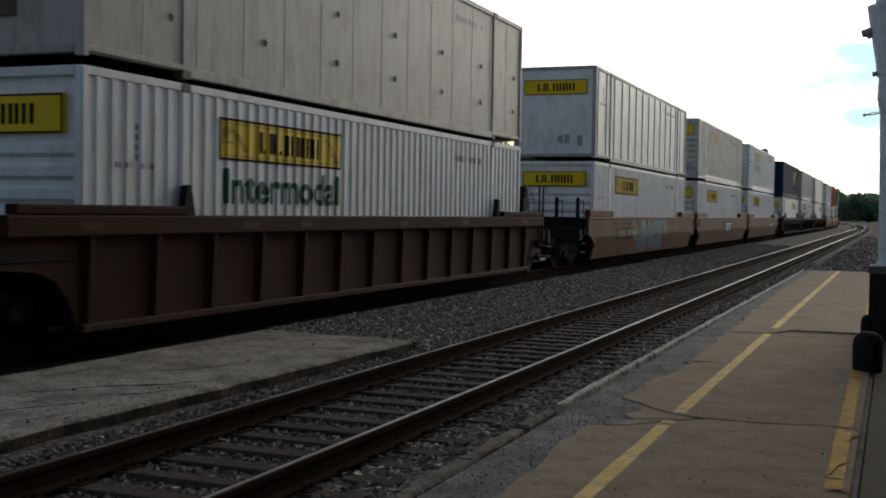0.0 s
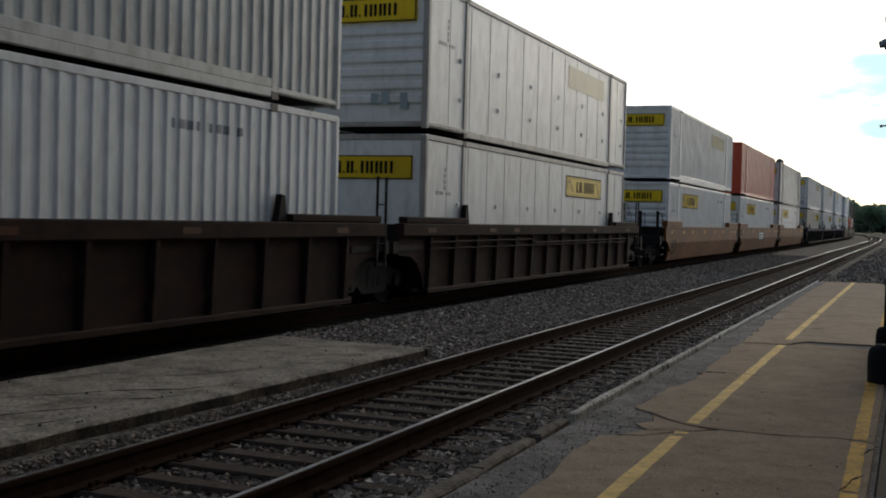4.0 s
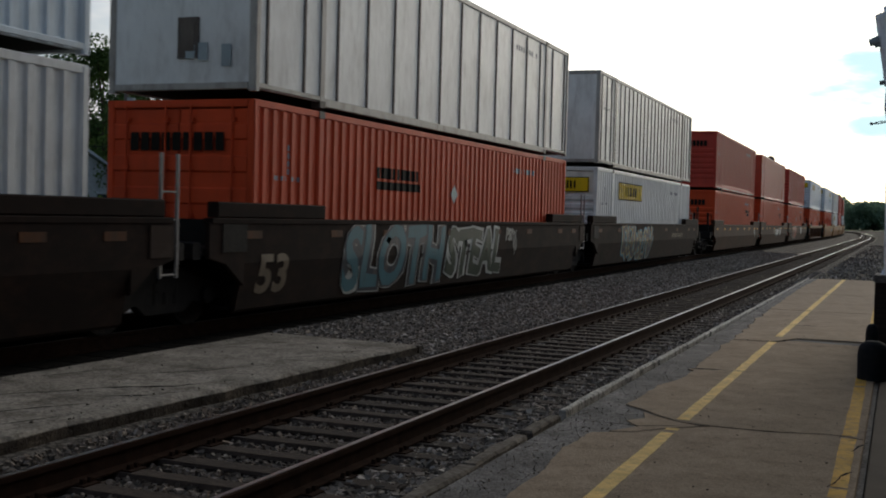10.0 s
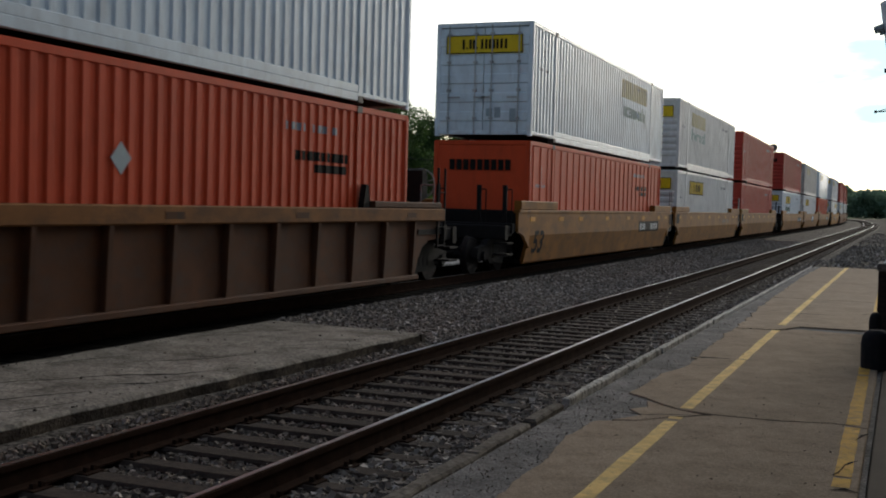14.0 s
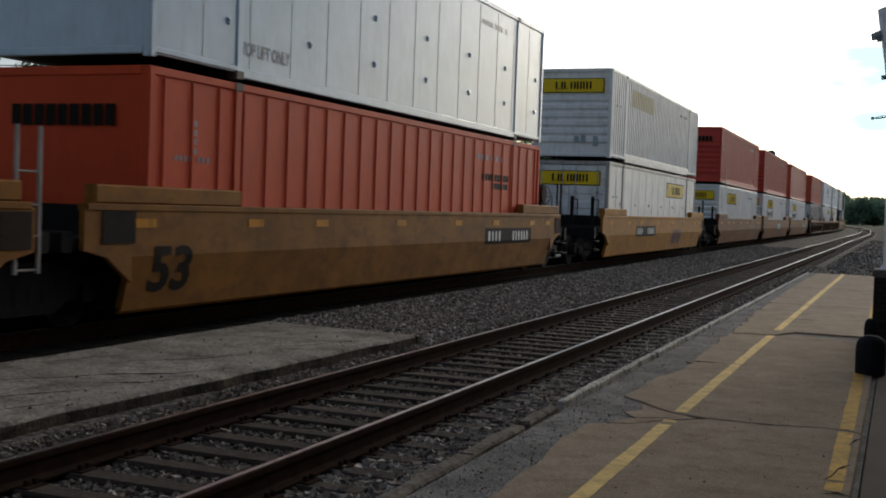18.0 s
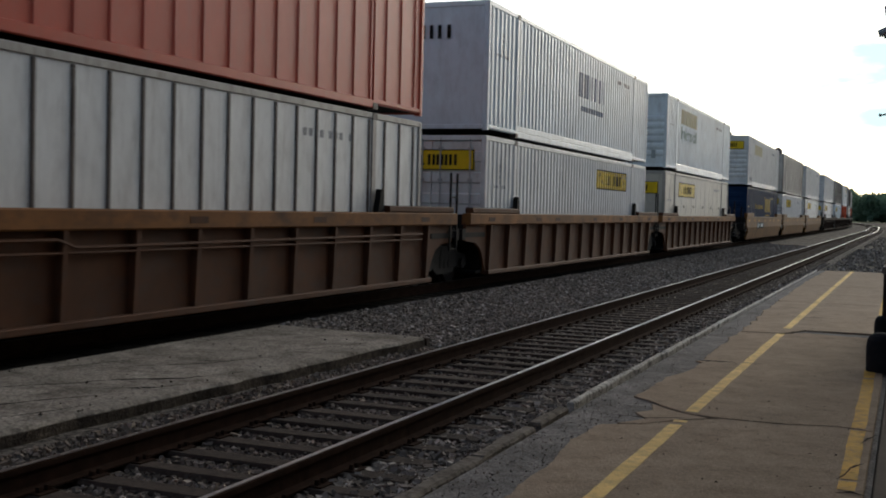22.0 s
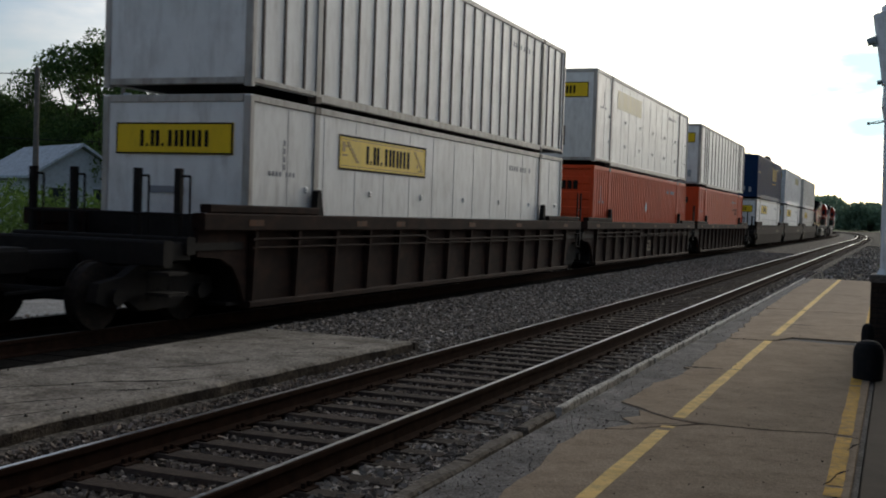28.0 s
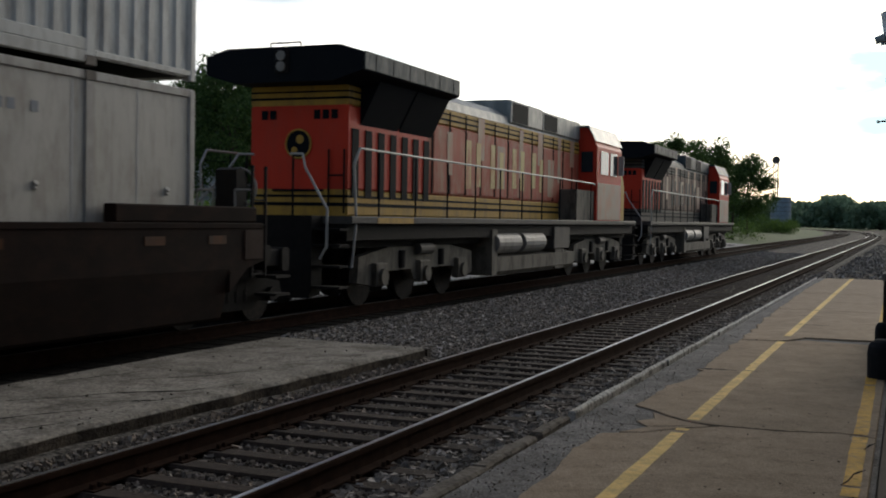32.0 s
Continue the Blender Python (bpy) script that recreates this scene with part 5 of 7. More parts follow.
def ladder_stile():
    return Mesh().cbox(1.43, 1.47, -0.025, 0.025, 0.72, 2.28, 0.008).cyl((1.45, 0, 1.1), (1.15, 0, 1.1), 0.014, 6)


def ladder(parent, mat):
    f = part("ladder", shared("stile", "ladder", ladder_stile, mat), None, parent)
    f.location = (0, 9.22, 0)
    part("stile", shared("stile", "ladder", ladder_stile, mat), None, f).location = (0, 0.34, 0)
    for z in (0.76, 1.12, 1.45, 1.8):
        part("rung", shared("rung", "rung", lambda: Mesh().cyl((1.45, 0, 0), (1.45, 0.34, 0), 0.014, 6), mat), None, f).location = (0, 0, z)


def brake_wheel():
    m = Mesh()
    n = 18
    for i in range(n):
        a, b = 2 * math.pi * i / n, 2 * math.pi * (i + 1) / n
        m.cyl((0.30 * math.cos(a), 0, 0.30 * math.sin(a)), (0.30 * math.cos(b), 0, 0.30 * math.sin(b)), 0.018, 6)
    for i in range(5):
        a = 0.3 + i * 2 * math.pi / 5
        m.cyl((0, 0, 0), (0.3 * math.cos(a), 0, 0.3 * math.sin(a)), 0.014, 5)
    return m.cyl((0, -0.10, 0), (0, 0.04, 0), 0.05, 10)


def brake_stand():
    """A post with a gear housing on the end platform."""
    m = Mesh().cbox(0.70, 0.84, 9.62, 9.74, 1.08, 1.78, 0.02)
    return m.prism([(9.60, 1.62), (9.86, 1.70), (9.86, 2.16), (9.74, 2.28), (9.60, 2.24)], "x", 0.58, 0.94)


def stake(x):
    """A stout upright with a bent grab iron beside it."""
    return Mesh().cbox(x - 0.05, x + 0.05, -9.66, -9.56, 1.0, 2.05, 0.015).pipe([(x + 0.05, -9.6, 1.95), (x + 0.17, -9.6, 1.95), (x + 0.17, -9.6, 1.1)], 0.016, 6)


def end_rail(e, x):
    k = 0.28 if x < 0 else -0.28
    return Mesh().pipe([(x, 9.6 * e, 1.1), (x, 9.6 * e, 1.95), (x + k, 9.6 * e, 1.95), (x + k, 9.6 * e, 1.1)], 0.018, 6)


def side_frame(x):
    ring = [(-1.25, 0.38), (-1.18, 0.60), (-0.75, 0.66), (-0.45, 0.80), (0.45, 0.80), (0.75, 0.66), (1.18, 0.60), (1.25, 0.38), (1.0, 0.30), (0.62, 0.36), (0.40, 0.22),
            (-0.40, 0.22), (-0.62, 0.36), (-1.0, 0.30)]
    return Mesh().prism(ring, "x", x - 0.07, x + 0.07)


def truck_body():
    m = Mesh()
    for x in (-1.02, 1.02):
        q = side_frame(x)
        m.add(q.v, q.f)
        for k in (-0.22, 0, 0.22):
            m.cyl((x, k, 0.34), (x, k, 0.62), 0.085, 10)
        for k in (-0.89, 0.89):
            m.cyl((x - 0.1, k, 0.42), (x + 0.14, k, 0.42), 0.11, 10)
    m.cbox(-1.1, 1.1, -0.2, 0.2, 0.5, 0.74, 0.04)
    m.cyl((0, 0, 0.7), (0, 0, 0.95), 0.28, 14)
    return m


def wheel_mesh(r, w=0.13):
    m = Mesh().cyl((-w / 2, 0, 0), (w / 2, 0, 0), r, 24)
    m.cyl((-w / 2 - 0.01, 0, 0), (-w / 2 + 0.02, 0, 0), r + 0.026, 24)
    m.cyl((w / 2, 0, 0), (w / 2 + 0.03, 0, 0), r * 0.3, 14)
    return m


def wheel_rim(r, w=0.13):
    m = Mesh()
    n = 24
    v = []
    for x, rr in ((w / 2 - 0.0, r - 0.035), (w / 2 + 0.004, r - 0.03), (w / 2 + 0.004, r + 0.001), (w / 2 - 0.09, r + 0.002)):
        v += [(x, rr * math.cos(2 * math.pi * i / n), rr * math.sin(2 * math.pi * i / n)) for i in range(n)]
    return m.add(v, [(k * n + i, k * n + (i + 1) % n, (k + 1) * n + (i + 1) % n, (k + 1) * n + i) for k in range(3) for i in range(n)])


def truck(parent, y):
    t = part("truck", shared("truck", "truck", truck_body, M["steel_black"]), None, parent, "grimy two-axle truck")
    t.location = (0, y, 0)
    for k in (-0.89, 0.89):
        for s in (1, -1):
            w = part("wheel", shared("wheel", "wheel", lambda: wheel_mesh(0.42).add(wheel_rim(0.42).v, wheel_rim(0.42).f), M["wheel_steel"]), None, t)
            w.location = (0.77 * s, k, 0.42)
            w.rotation_euler = (0, 0, 0 if s > 0 else math.pi)
        a = part("axle", shared("axle", "axle", lambda: Mesh().cyl((-0.7, 0, 0), (0.7, 0, 0), 0.08, 10), M["steel_black"]), None, t)
        a.location = (0, k, 0.42)


def slanted(y0, y1, z0, z1):
    """One long leaning bar over three leaning uprights and thin lines: a plain stand-in for a company mark."""
    m = Mesh()
    w, h = (y1 - y0) / 3, z1 - z0
    for p, q, c, d in [(0.0, 3.0, 0.80, 1.0)] + [(k + 0.22, k + 0.70, 0.0, 0.72) for k in range(3)]:
        for c0, d0 in ((c, min(d, 0.24)), (max(c, 0.24), d)):
            if d0 > c0:
                v = [(y0 + f * w + 0.22 * w * (g - 0.5), z0 + g * h) for f, g in ((p, c0), (q, c0), (q, d0), (p, d0))]
                m.add([(well_x(z) + 0.011, y, z) for y, z in v], [(0, 1, 2, 3)])
    return m


def tag_word(parent, words, y0, y1, z0, z1, layers):
    """A sprayed word in bulging letters, one layer of paint for each (material, fatness)."""
    for i, (mm, bold) in enumerate(layers):
        k = (bold - layers[-1][1]) * 0.55
        me = text_mesh(words, z1 - z0 + 2 * k, y1 - y0 + 2 * k, M[mm], bold).copy()
        bm = bmesh.new()
        bm.from_mesh(me)
        bmesh.ops.triangulate(bm, faces=bm.faces[:])
        for z in (0.86 - z0 + k, 0.5 - z0 + k, 1.15 - z0 + k):
            bmesh.ops.bisect_plane(bm, geom=bm.verts[:] + bm.edges[:] + bm.faces[:], plane_co=(0, 0, z), plane_no=(0, 0, 1))
        for v in bm.verts:
            y, z = v.co.y + y0 - k, v.co.z + z0 - k
            z = min(1.46, max(0.21, z + 0.035 * math.sin(5.1 * y) + 0.02 * math.sin(13 * y)))
            v.co = (well_x(z) + 0.006 + 0.004 * i, y + 0.06 * math.sin(6 * z), z)
        bm.to_mesh(me)
        bm.free()
        part("spray_paint", me, None, parent, "sprayed word in fat outlined letters")


def stroke(m, pts, w, off):
    """A painted stroke of width w along a smooth path on the car's side."""
    path = []
    n = len(pts)
    for i in range(n - 1):
        p0, p1, p2, p3 = pts[max(0, i - 1)], pts[i], pts[i + 1], pts[min(n - 1, i + 2)]
        for j in range(5):
            t = j / 5
            path.append(tuple(0.5 * (2 * p1[k] + (p2[k] - p0[k]) * t + (2 * p0[k] - 5 * p1[k] + 4 * p2[k] - p3[k]) * t * t + (3 * p1[k] - p0[k] - 3 * p2[k] + p3[k]) * t ** 3) for k in (0, 1)))
    path.append(pts[-1])
    left, right = [], []
    for i, (y, z) in enumerate(path):
        a, b = path[max(0, i - 1)], path[min(len(path) - 1, i + 1)]
        dy, dz = b[0] - a[0], b[1] - a[1]
        d = math.hypot(dy, dz) or 1.0
        q = w * (0.75 + 0.25 * math.sin(math.pi * (i + 0.5) / len(path)))
        left.append((y - dz / d * q, z + dy / d * q))
        right.append((y + dz / d * q, z - dy / d * q))
    k = len(path)
    m.add([(well_x(min(1.46, max(0.2, z))) + off, y, min(1.46, max(0.2, z))) for y, z in left + right], [(j, j + 1, k + j + 1, k + j) for j in range(k - 1)])


def graffiti(parent, y0, y1, z0, z1, mats, seed, n, fat=1.0):
    """Sprayed tags: bulging strokes, each colour a little narrower than the one below it."""
    r = random.Random(seed)
    meshes = [Mesh() for _ in mats]
    step, h = (y1 - y0) / n, z1 - z0
    for i in range(n):
        a, b = y0 + i * step, y0 + (i + 1) * step
        c = (a + b) / 2
        shapes = [[(a + .1 * step, z0), (a + .12 * step, z0 + .5 * h), (a + .2 * step, z1)], [(a + .2 * step, z1), (b, z0 + .8 * h), (c, z0 + .5 * h)], [(c, z0 + .5 * h), (b + .1 * step, z0 + .25 * h), (b, z0)],
                  [(b, z0 + .85 * h), (c, z1), (a, z0 + .6 * h), (a + .05 * step, z0 + .2 * h), (c, z0), (b, z0 + .15 * h)], [(a, z0 + .45 * h), (c, z0 + .5 * h), (b, z0 + .42 * h)],
                  [(a, z1), (c, z0 + .1 * h), (b, z1)], [(b - .1 * step, z0), (b - .05 * step, z0 + .6 * h), (b - .15 * step, z1)], [(a, z1 - .05 * h), (b, z1 - .02 * h)], [(a, z0 + .03 * h), (b, z0 + .06 * h)]]
        swirl = [(c + .46 * step * (1 - .09 * q) * math.cos(.9 * q + i), (z0 + z1) / 2 + .48 * h * (1 - .1 * q) * math.sin(.9 * q + i)) for q in range(8)]
        shapes += [swirl, [(a - .2 * step, z0 + .3 * h), (a + .3 * step, z0 + .9 * h), (c + .3 * step, z0 + .2 * h), (b + .25 * step, z0 + .75 * h)], [(a, z1), (a + .5 * step, z0 + .45 * h), (b + .3 * step, z0 + .1 * h)]]
        pick = r.choice([(9,), (9, 11), (10, 5), (9, 10), (10, 11), (9, 2)])
        wob = [(r.uniform(-.08, .08) * step, r.uniform(-.06, .06) * h) for _ in range(12)]
        for layer in range(len(mats)):
            w = fat * min(step * 0.22, 0.17) * (1.0 - 0.26 * layer) + (0.03 if layer == 0 and len(mats) > 1 else 0)
            for q, k in enumerate(pick):
                pts = [(y + wob[k][0], z + wob[k][1]) for y, z in shapes[k]]
                stroke(meshes[layer], pts, w, 0.005 + 0.004 * layer + 0.0007 * q + 0.00018 * (i % 4))
    for m, mm in zip(meshes, mats):
        part("spray_paint", m, M[mm], parent, "sprayed tag in coloured strokes")


WELL_WORD = {"w_rust": "rust brown", "w_tan": "tan", "w_brown": "faded brown", "w_dark": "dark brown", "w_grey": "grey brown", "w_blue": "blue grey",
             "w_orange": "orange brown", "w_yellow": "yellow", "w_copper": "copper brown", "w_umber": "umber brown", "w_sable": "sable brown", "w_ochre": "dull ochre"}
WELLS = []


def well_car(kind, col, first, last, deco=()):
    w = thing("well_car", "%s %s-sided steel well car on the rails" % (WELL_WORD[col], "smooth" if kind == "smooth" else "ribbed"), "railcar", "cars of the freight train")
    mat = M[col]
    if kind == "smooth":
        for s in (1, -1):
            part("side_sill", shared(("sill", s), "side_sill", lambda: smooth_sill(s), mat), mat, w)
            for e in (1, -1):
                part("end_guide", shared(("guide", s, e), "end_guide", lambda: end_guide(s, e), mat), mat, w)
    else:
        cm = M["w_bluetop"] if col == "w_blue" else M["w_chord"] if col == "w_orange" else mat
        for s in (1, -1):
            part("side_plate", shared(("plate", s), "side_plate", lambda: rib_plate(s), mat), mat, w)
            part("top_chord", shared(("chord", s), "top_chord", lambda: top_chord(s), cm), cm, w)
        for i in range(14):
            o = part("side_rib", shared("rib", "side_rib", one_rib, mat), mat, w)
            o.location = (0, -8.1 + i * 1.246, 0)
        for e in (1, -1):
            for s in (1, -1):
                part("corner_guide", shared(("bguide", s, e), "corner_guide", lambda: block_guide(s, e), M["steel_black"]), None, w, "black corner guide")
            part("end_guide", shared(("lowguide", e), "end_guide", lambda: Mesh().cbox(1.32, 1.50, *sorted((6.3 * e, 9.3 * e)), 1.482, 1.60, 0.02), mat), mat, w)
        if "pipe" in deco:
            part("brake_pipe", shared("pipe", "brake_pipe", lambda: Mesh().pipe([(1.47, -8.2, 1.12), (1.47, -2.0, 1.14), (1.47, -1.7, 1.05), (1.47, 7.8, 1.08)], 0.022, 6).pipe([(1.46, -8.2, 1.0), (1.46, 7.8, 0.98)], 0.018, 6), mat), mat, w)
    for e in (1, -1):
        part("end_deck", shared(("deck", e), "end_deck", lambda: deck(e), M["steel_black"]), None, w, "grimy end platform")
    part("floor_pan", shared("pan", "floor_pan", floor_pan, M["steel_black"]), None, w)
    for y in (-6.06, 6.06):
        part("floor_beam", shared("beam", "floor_beam", floor_beam, M["steel_black"]), None, w).location = (0, y, 0)
    ladder(w, M["ladder_grey"] if kind == "smooth" and not last else M["steel_black"])
    truck(w, -9.83)
    if last:
        truck(w, 9.4)
    if first or last:
        for e in ([-1] if first else []) + ([1] if last else []):
            for x in (-1.2, -0.5, 0.55, 1.2):
                if e < 0:
                    part("stake", shared(("stake", x), "stake", lambda: stake(x), M["steel_black"]), None, w, "stout black upright with grab iron")
                else:
                    part("hand_rail", shared(("rail", e, x), "hand_rail", lambda: end_rail(e, x), M["ladder_grey"]), None, w)
            if e > 0:
                st = part("brake_stand", shared("bstand", "brake_stand", brake_stand, M["steel_black"]), None, w, "black hand brake housing")
                part("brake_wheel", shared("bwheel", "brake_wheel", brake_wheel, M["ladder_grey"]), None, st).location = (0.76, 9.94, 1.98)
            part("cross_rail", shared(("xrail", e), "cross_rail", lambda: Mesh().cyl((-1.3, 9.66 * e, 1.45), (1.3, 9.66 * e, 1.45), 0.02, 6), M["steel_black"]), None, w)
            part("coupler", shared(("coupler", e), "coupler", lambda: Mesh().cbox(-0.13, 0.13, *sorted((9.6 * e, 11.45 * e)), 0.70, 0.95, 0.03).cbox(-0.2, 0.2, *sorted((11.2 * e, 11.72 * e)), 0.65, 1.0, 0.05)
                                                   .pipe([(0.35, 9.7 * e, 0.8), (0.4, 10.6 * e, 0.5), (0.2, 11.6 * e, 0.45)], 0.03, 6), M["steel_black"]), None, w)
            part("end_beam", shared(("ebeam", e), "end_beam", lambda: Mesh().cbox(-1.45, 1.45, *sorted((10.05 * e, 10.25 * e)), 0.78, 1.12, 0.03).cbox(-1.40, -1.30, *sorted((9.6 * e, 10.2 * e)), 0.85, 1.1, 0.02).cbox(1.30, 1.40, *sorted((9.6 * e, 10.2 * e)), 0.85, 1.1, 0.02)
                                                   .box(1.15, 1.5, *sorted((9.8 * e, 10.2 * e)), 0.42, 0.46).box(1.15, 1.5, *sorted((9.8 * e, 10.2 * e)), 0.68, 0.72), M["steel_black"]), None, w)
    if "tank" in deco:
        part("air_tank", Mesh().cyl((-0.5, 9.05, 2.0), (1.15, 9.05, 2.0), 0.22, 16).box(0.7, 0.8, 8.95, 9.15, 1.05, 1.8).box(-0.3, -0.2, 8.95, 9.15, 1.05, 1.8), M["w_rust"], w, "rusty cylindrical air tank")
    # reflectors
    if kind == "smooth":
        for k in (0.02, 0.16, 0.27, 0.44, 0.60, 0.73, 0.88, 0.955):
            rm = M["reflector"] if col in ("w_tan", "w_copper", "w_yellow", "w_umber", "w_ochre") else M["reflector_dim"]
            part("reflector", shared("refl", "reflector", lambda: Mesh().box(1.502, 1.507, 0, 0.40, 1.20, 1.31), rm), None, w, "worn orange reflector").location = (0, -8.9 + 17.8 * k, 0)
        part("number_board", shared("fboard", "number_board", lambda: Mesh().cbox(1.502, 1.514, 8.95, 9.40, 0.98, 1.38, 0.004), M["w_grey"]), None, w, "weathered notice board")
        if not first:
            part("number_board", shared("nboard", "number_board", lambda: Mesh().box(1.502, 1.512, -9.15, -8.55, 1.02, 1.40), M["steel_black"]), None, w)
    else:
        for k in (0.03, 0.22, 0.31, 0.52, 0.70, 0.93):
            rm = M["reflector"] if col == "w_blue" else M["reflector_dim"]
            part("reflector", shared("refl2", "reflector", lambda: Mesh().box(1.508, 1.514, 0, 0.40, 1.31, 1.40), rm), None, w, "worn orange reflector").location = (0, -8.9 + 17.8 * k, 0)
    for d in deco:
        if d in ("plate", "plate_far"):
            y = -1.45 if d == "plate" else -0.4
            p = part("emblem_plate", shared(("eplate", y), "emblem_plate", lambda: plate_on_well(y, y + 2.7, 0.70, 1.24), M["ink"]), None, w, "black plate with white shapes")
            part("emblem", shared(("emb", y), "emblem", lambda: slanted(y + 0.28, y + 2.42, 0.77, 1.17), M["label_white"]), None, p)
        elif d in ("number", "number_near"):
            y = -4.75 if d == "number_near" else 3.6
            p = part("number_plate", shared(("nplate", y), "number_plate", lambda: plate_on_well(y, y + 3.3, 0.78, 1.14), M["ink"]), None, w, "black plate with white bars")
            part("number_lettering", shared(("nbars", y), "number_lettering", lambda: bars_on(lambda a, b, c, dd: plate_on_well(a, b, c, dd, 0.010), y + 0.2, y + 3.1, 0.85, 1.07, [
                (0, .045, 0, 1), (.085, .12, 0, 1), (.16, .20, 0, 1), (.24, .28, 0, 1), (.58, .615, 0, 1), (.65, .69, 0, 1), (.72, .755, 0, 1), (.79, .83, 0, 1), (.86, .895, 0, 1), (.93, .97, 0, 1)]), M["label_white"]), None, p)
        elif d == "53":
            if kind == "smooth":
                part("lettering", well_text("53", -8.2, 0.40, 0.58, 0.85, M["ink"] if col in ("w_tan", "w_yellow", "w_brown", "w_copper", "w_ochre") else M["stencil"]), None, w, "stencilled number 53")
            else:
                o = part("lettering", text_mesh("53", 0.42, 0.75, M["stencil"]), None, w, "stencilled number 53")
                o.location = (1.384, -0.38 if col == "w_dark" else 0.86, 0.42)
        elif d == "smallbars":
            part("small_markings", shared("smallbars", "small_markings", lambda: bars_on(lambda a, b, c, dd: plate_on_well(a, b, c, dd), 3.2, 5.6, 0.95, 1.12, [
                (i * .1, i * .1 + .04, 0, 1) for i in range(10)]), M["stencil"]), None, w)
        elif d == "g1":
            tag_word(w, "RACE", -2.15, 2.05, 0.34, 1.38, [("g_pale", 0.135), ("g_dark", 0.118), ("g_sky", 0.035)])
            graffiti(w, -2.5, -1.7, 0.30, 0.85, ["g_dark", "g_sky"], 3, 1, 0.8)
            graffiti(w, -3.3, -2.4, 0.55, 1.4, ["g_pale"], 8, 4, 0.3)
            part("small_markings", bars_on(lambda a, b, c, dd: plate_on_well(a, b, c, dd, 0.009), -5.6, -2.4, 0.82, 1.06, [(i * .1 + (.05 if i > 3 else 0), i * .1 + .035 + (.05 if i > 3 else 0), 0, 1) for i in range(9)]), M["g_pale"], w)
            part("number_plate", plate_on_well(-5.85, -2.5, 0.74, 1.12, 0.005), M["w_umber"], w, "dark plate under pale bars")
            graffiti(w, 2.25, 3.0, 0.7, 1.4, ["g_pale"], 9, 4, 0.3)
        elif d == "g2":
            tag_word(w, "SLOTH", -5.55, -1.25, 0.30, 1.40, [("g_bright", 0.120), ("g_dark", 0.098), ("g_sky", 0.028)])
            tag_word(w, "STEAL", -1.05, 2.35, 0.34, 1.34, [("g_bright", 0.120), ("g_green", 0.045)])
            tag_word(w, "PS!", 2.5, 2.95, 1.02, 1.32, [("g_pale", 0.05)])
            graffiti(w, 3.05, 3.35, 0.66, 1.3, ["g_pale"], 15, 2, 0.5)
        elif d == "g3":
            graffiti(w, -5.5, -0.8, 0.2, 1.44, ["g_blue", "g_gold", "g_dark"], 21, 6)
        elif d == "g4":
            graffiti(w, -5.4, -2.3, 0.34, 1.40, ["g_dark", "g_pale", "g_orange"], 31, 3, 1.5)
            part("spray_paint", plate_on_well(2.3, 3.05, 0.74, 1.34), M["label_white"], w, "white painted-out patch")
            graffiti(w, -6.9, -6.1, 0.5, 0.95, ["g_pale"], 35, 3, 0.5)
        elif d == "g5":
            graffiti(w, -1.2, 0.8, 0.85, 1.25, ["stencil"], 41, 6, 0.5)
            part("spray_paint", plate_on_well(2.9, 3.7, 0.76, 1.3), M["g_bright"], w, "pale painted-out patch")
        elif d == "g6":
            graffiti(w, 2.0, 3.8, 0.40, 0.96, ["g_purple"], 51, 4)
        elif d == "g7":
            graffiti(w, 6.6, 7.3, 0.7, 1.3, ["g_pale"], 61, 3, 0.3)
    WELLS.append(w)
    return w

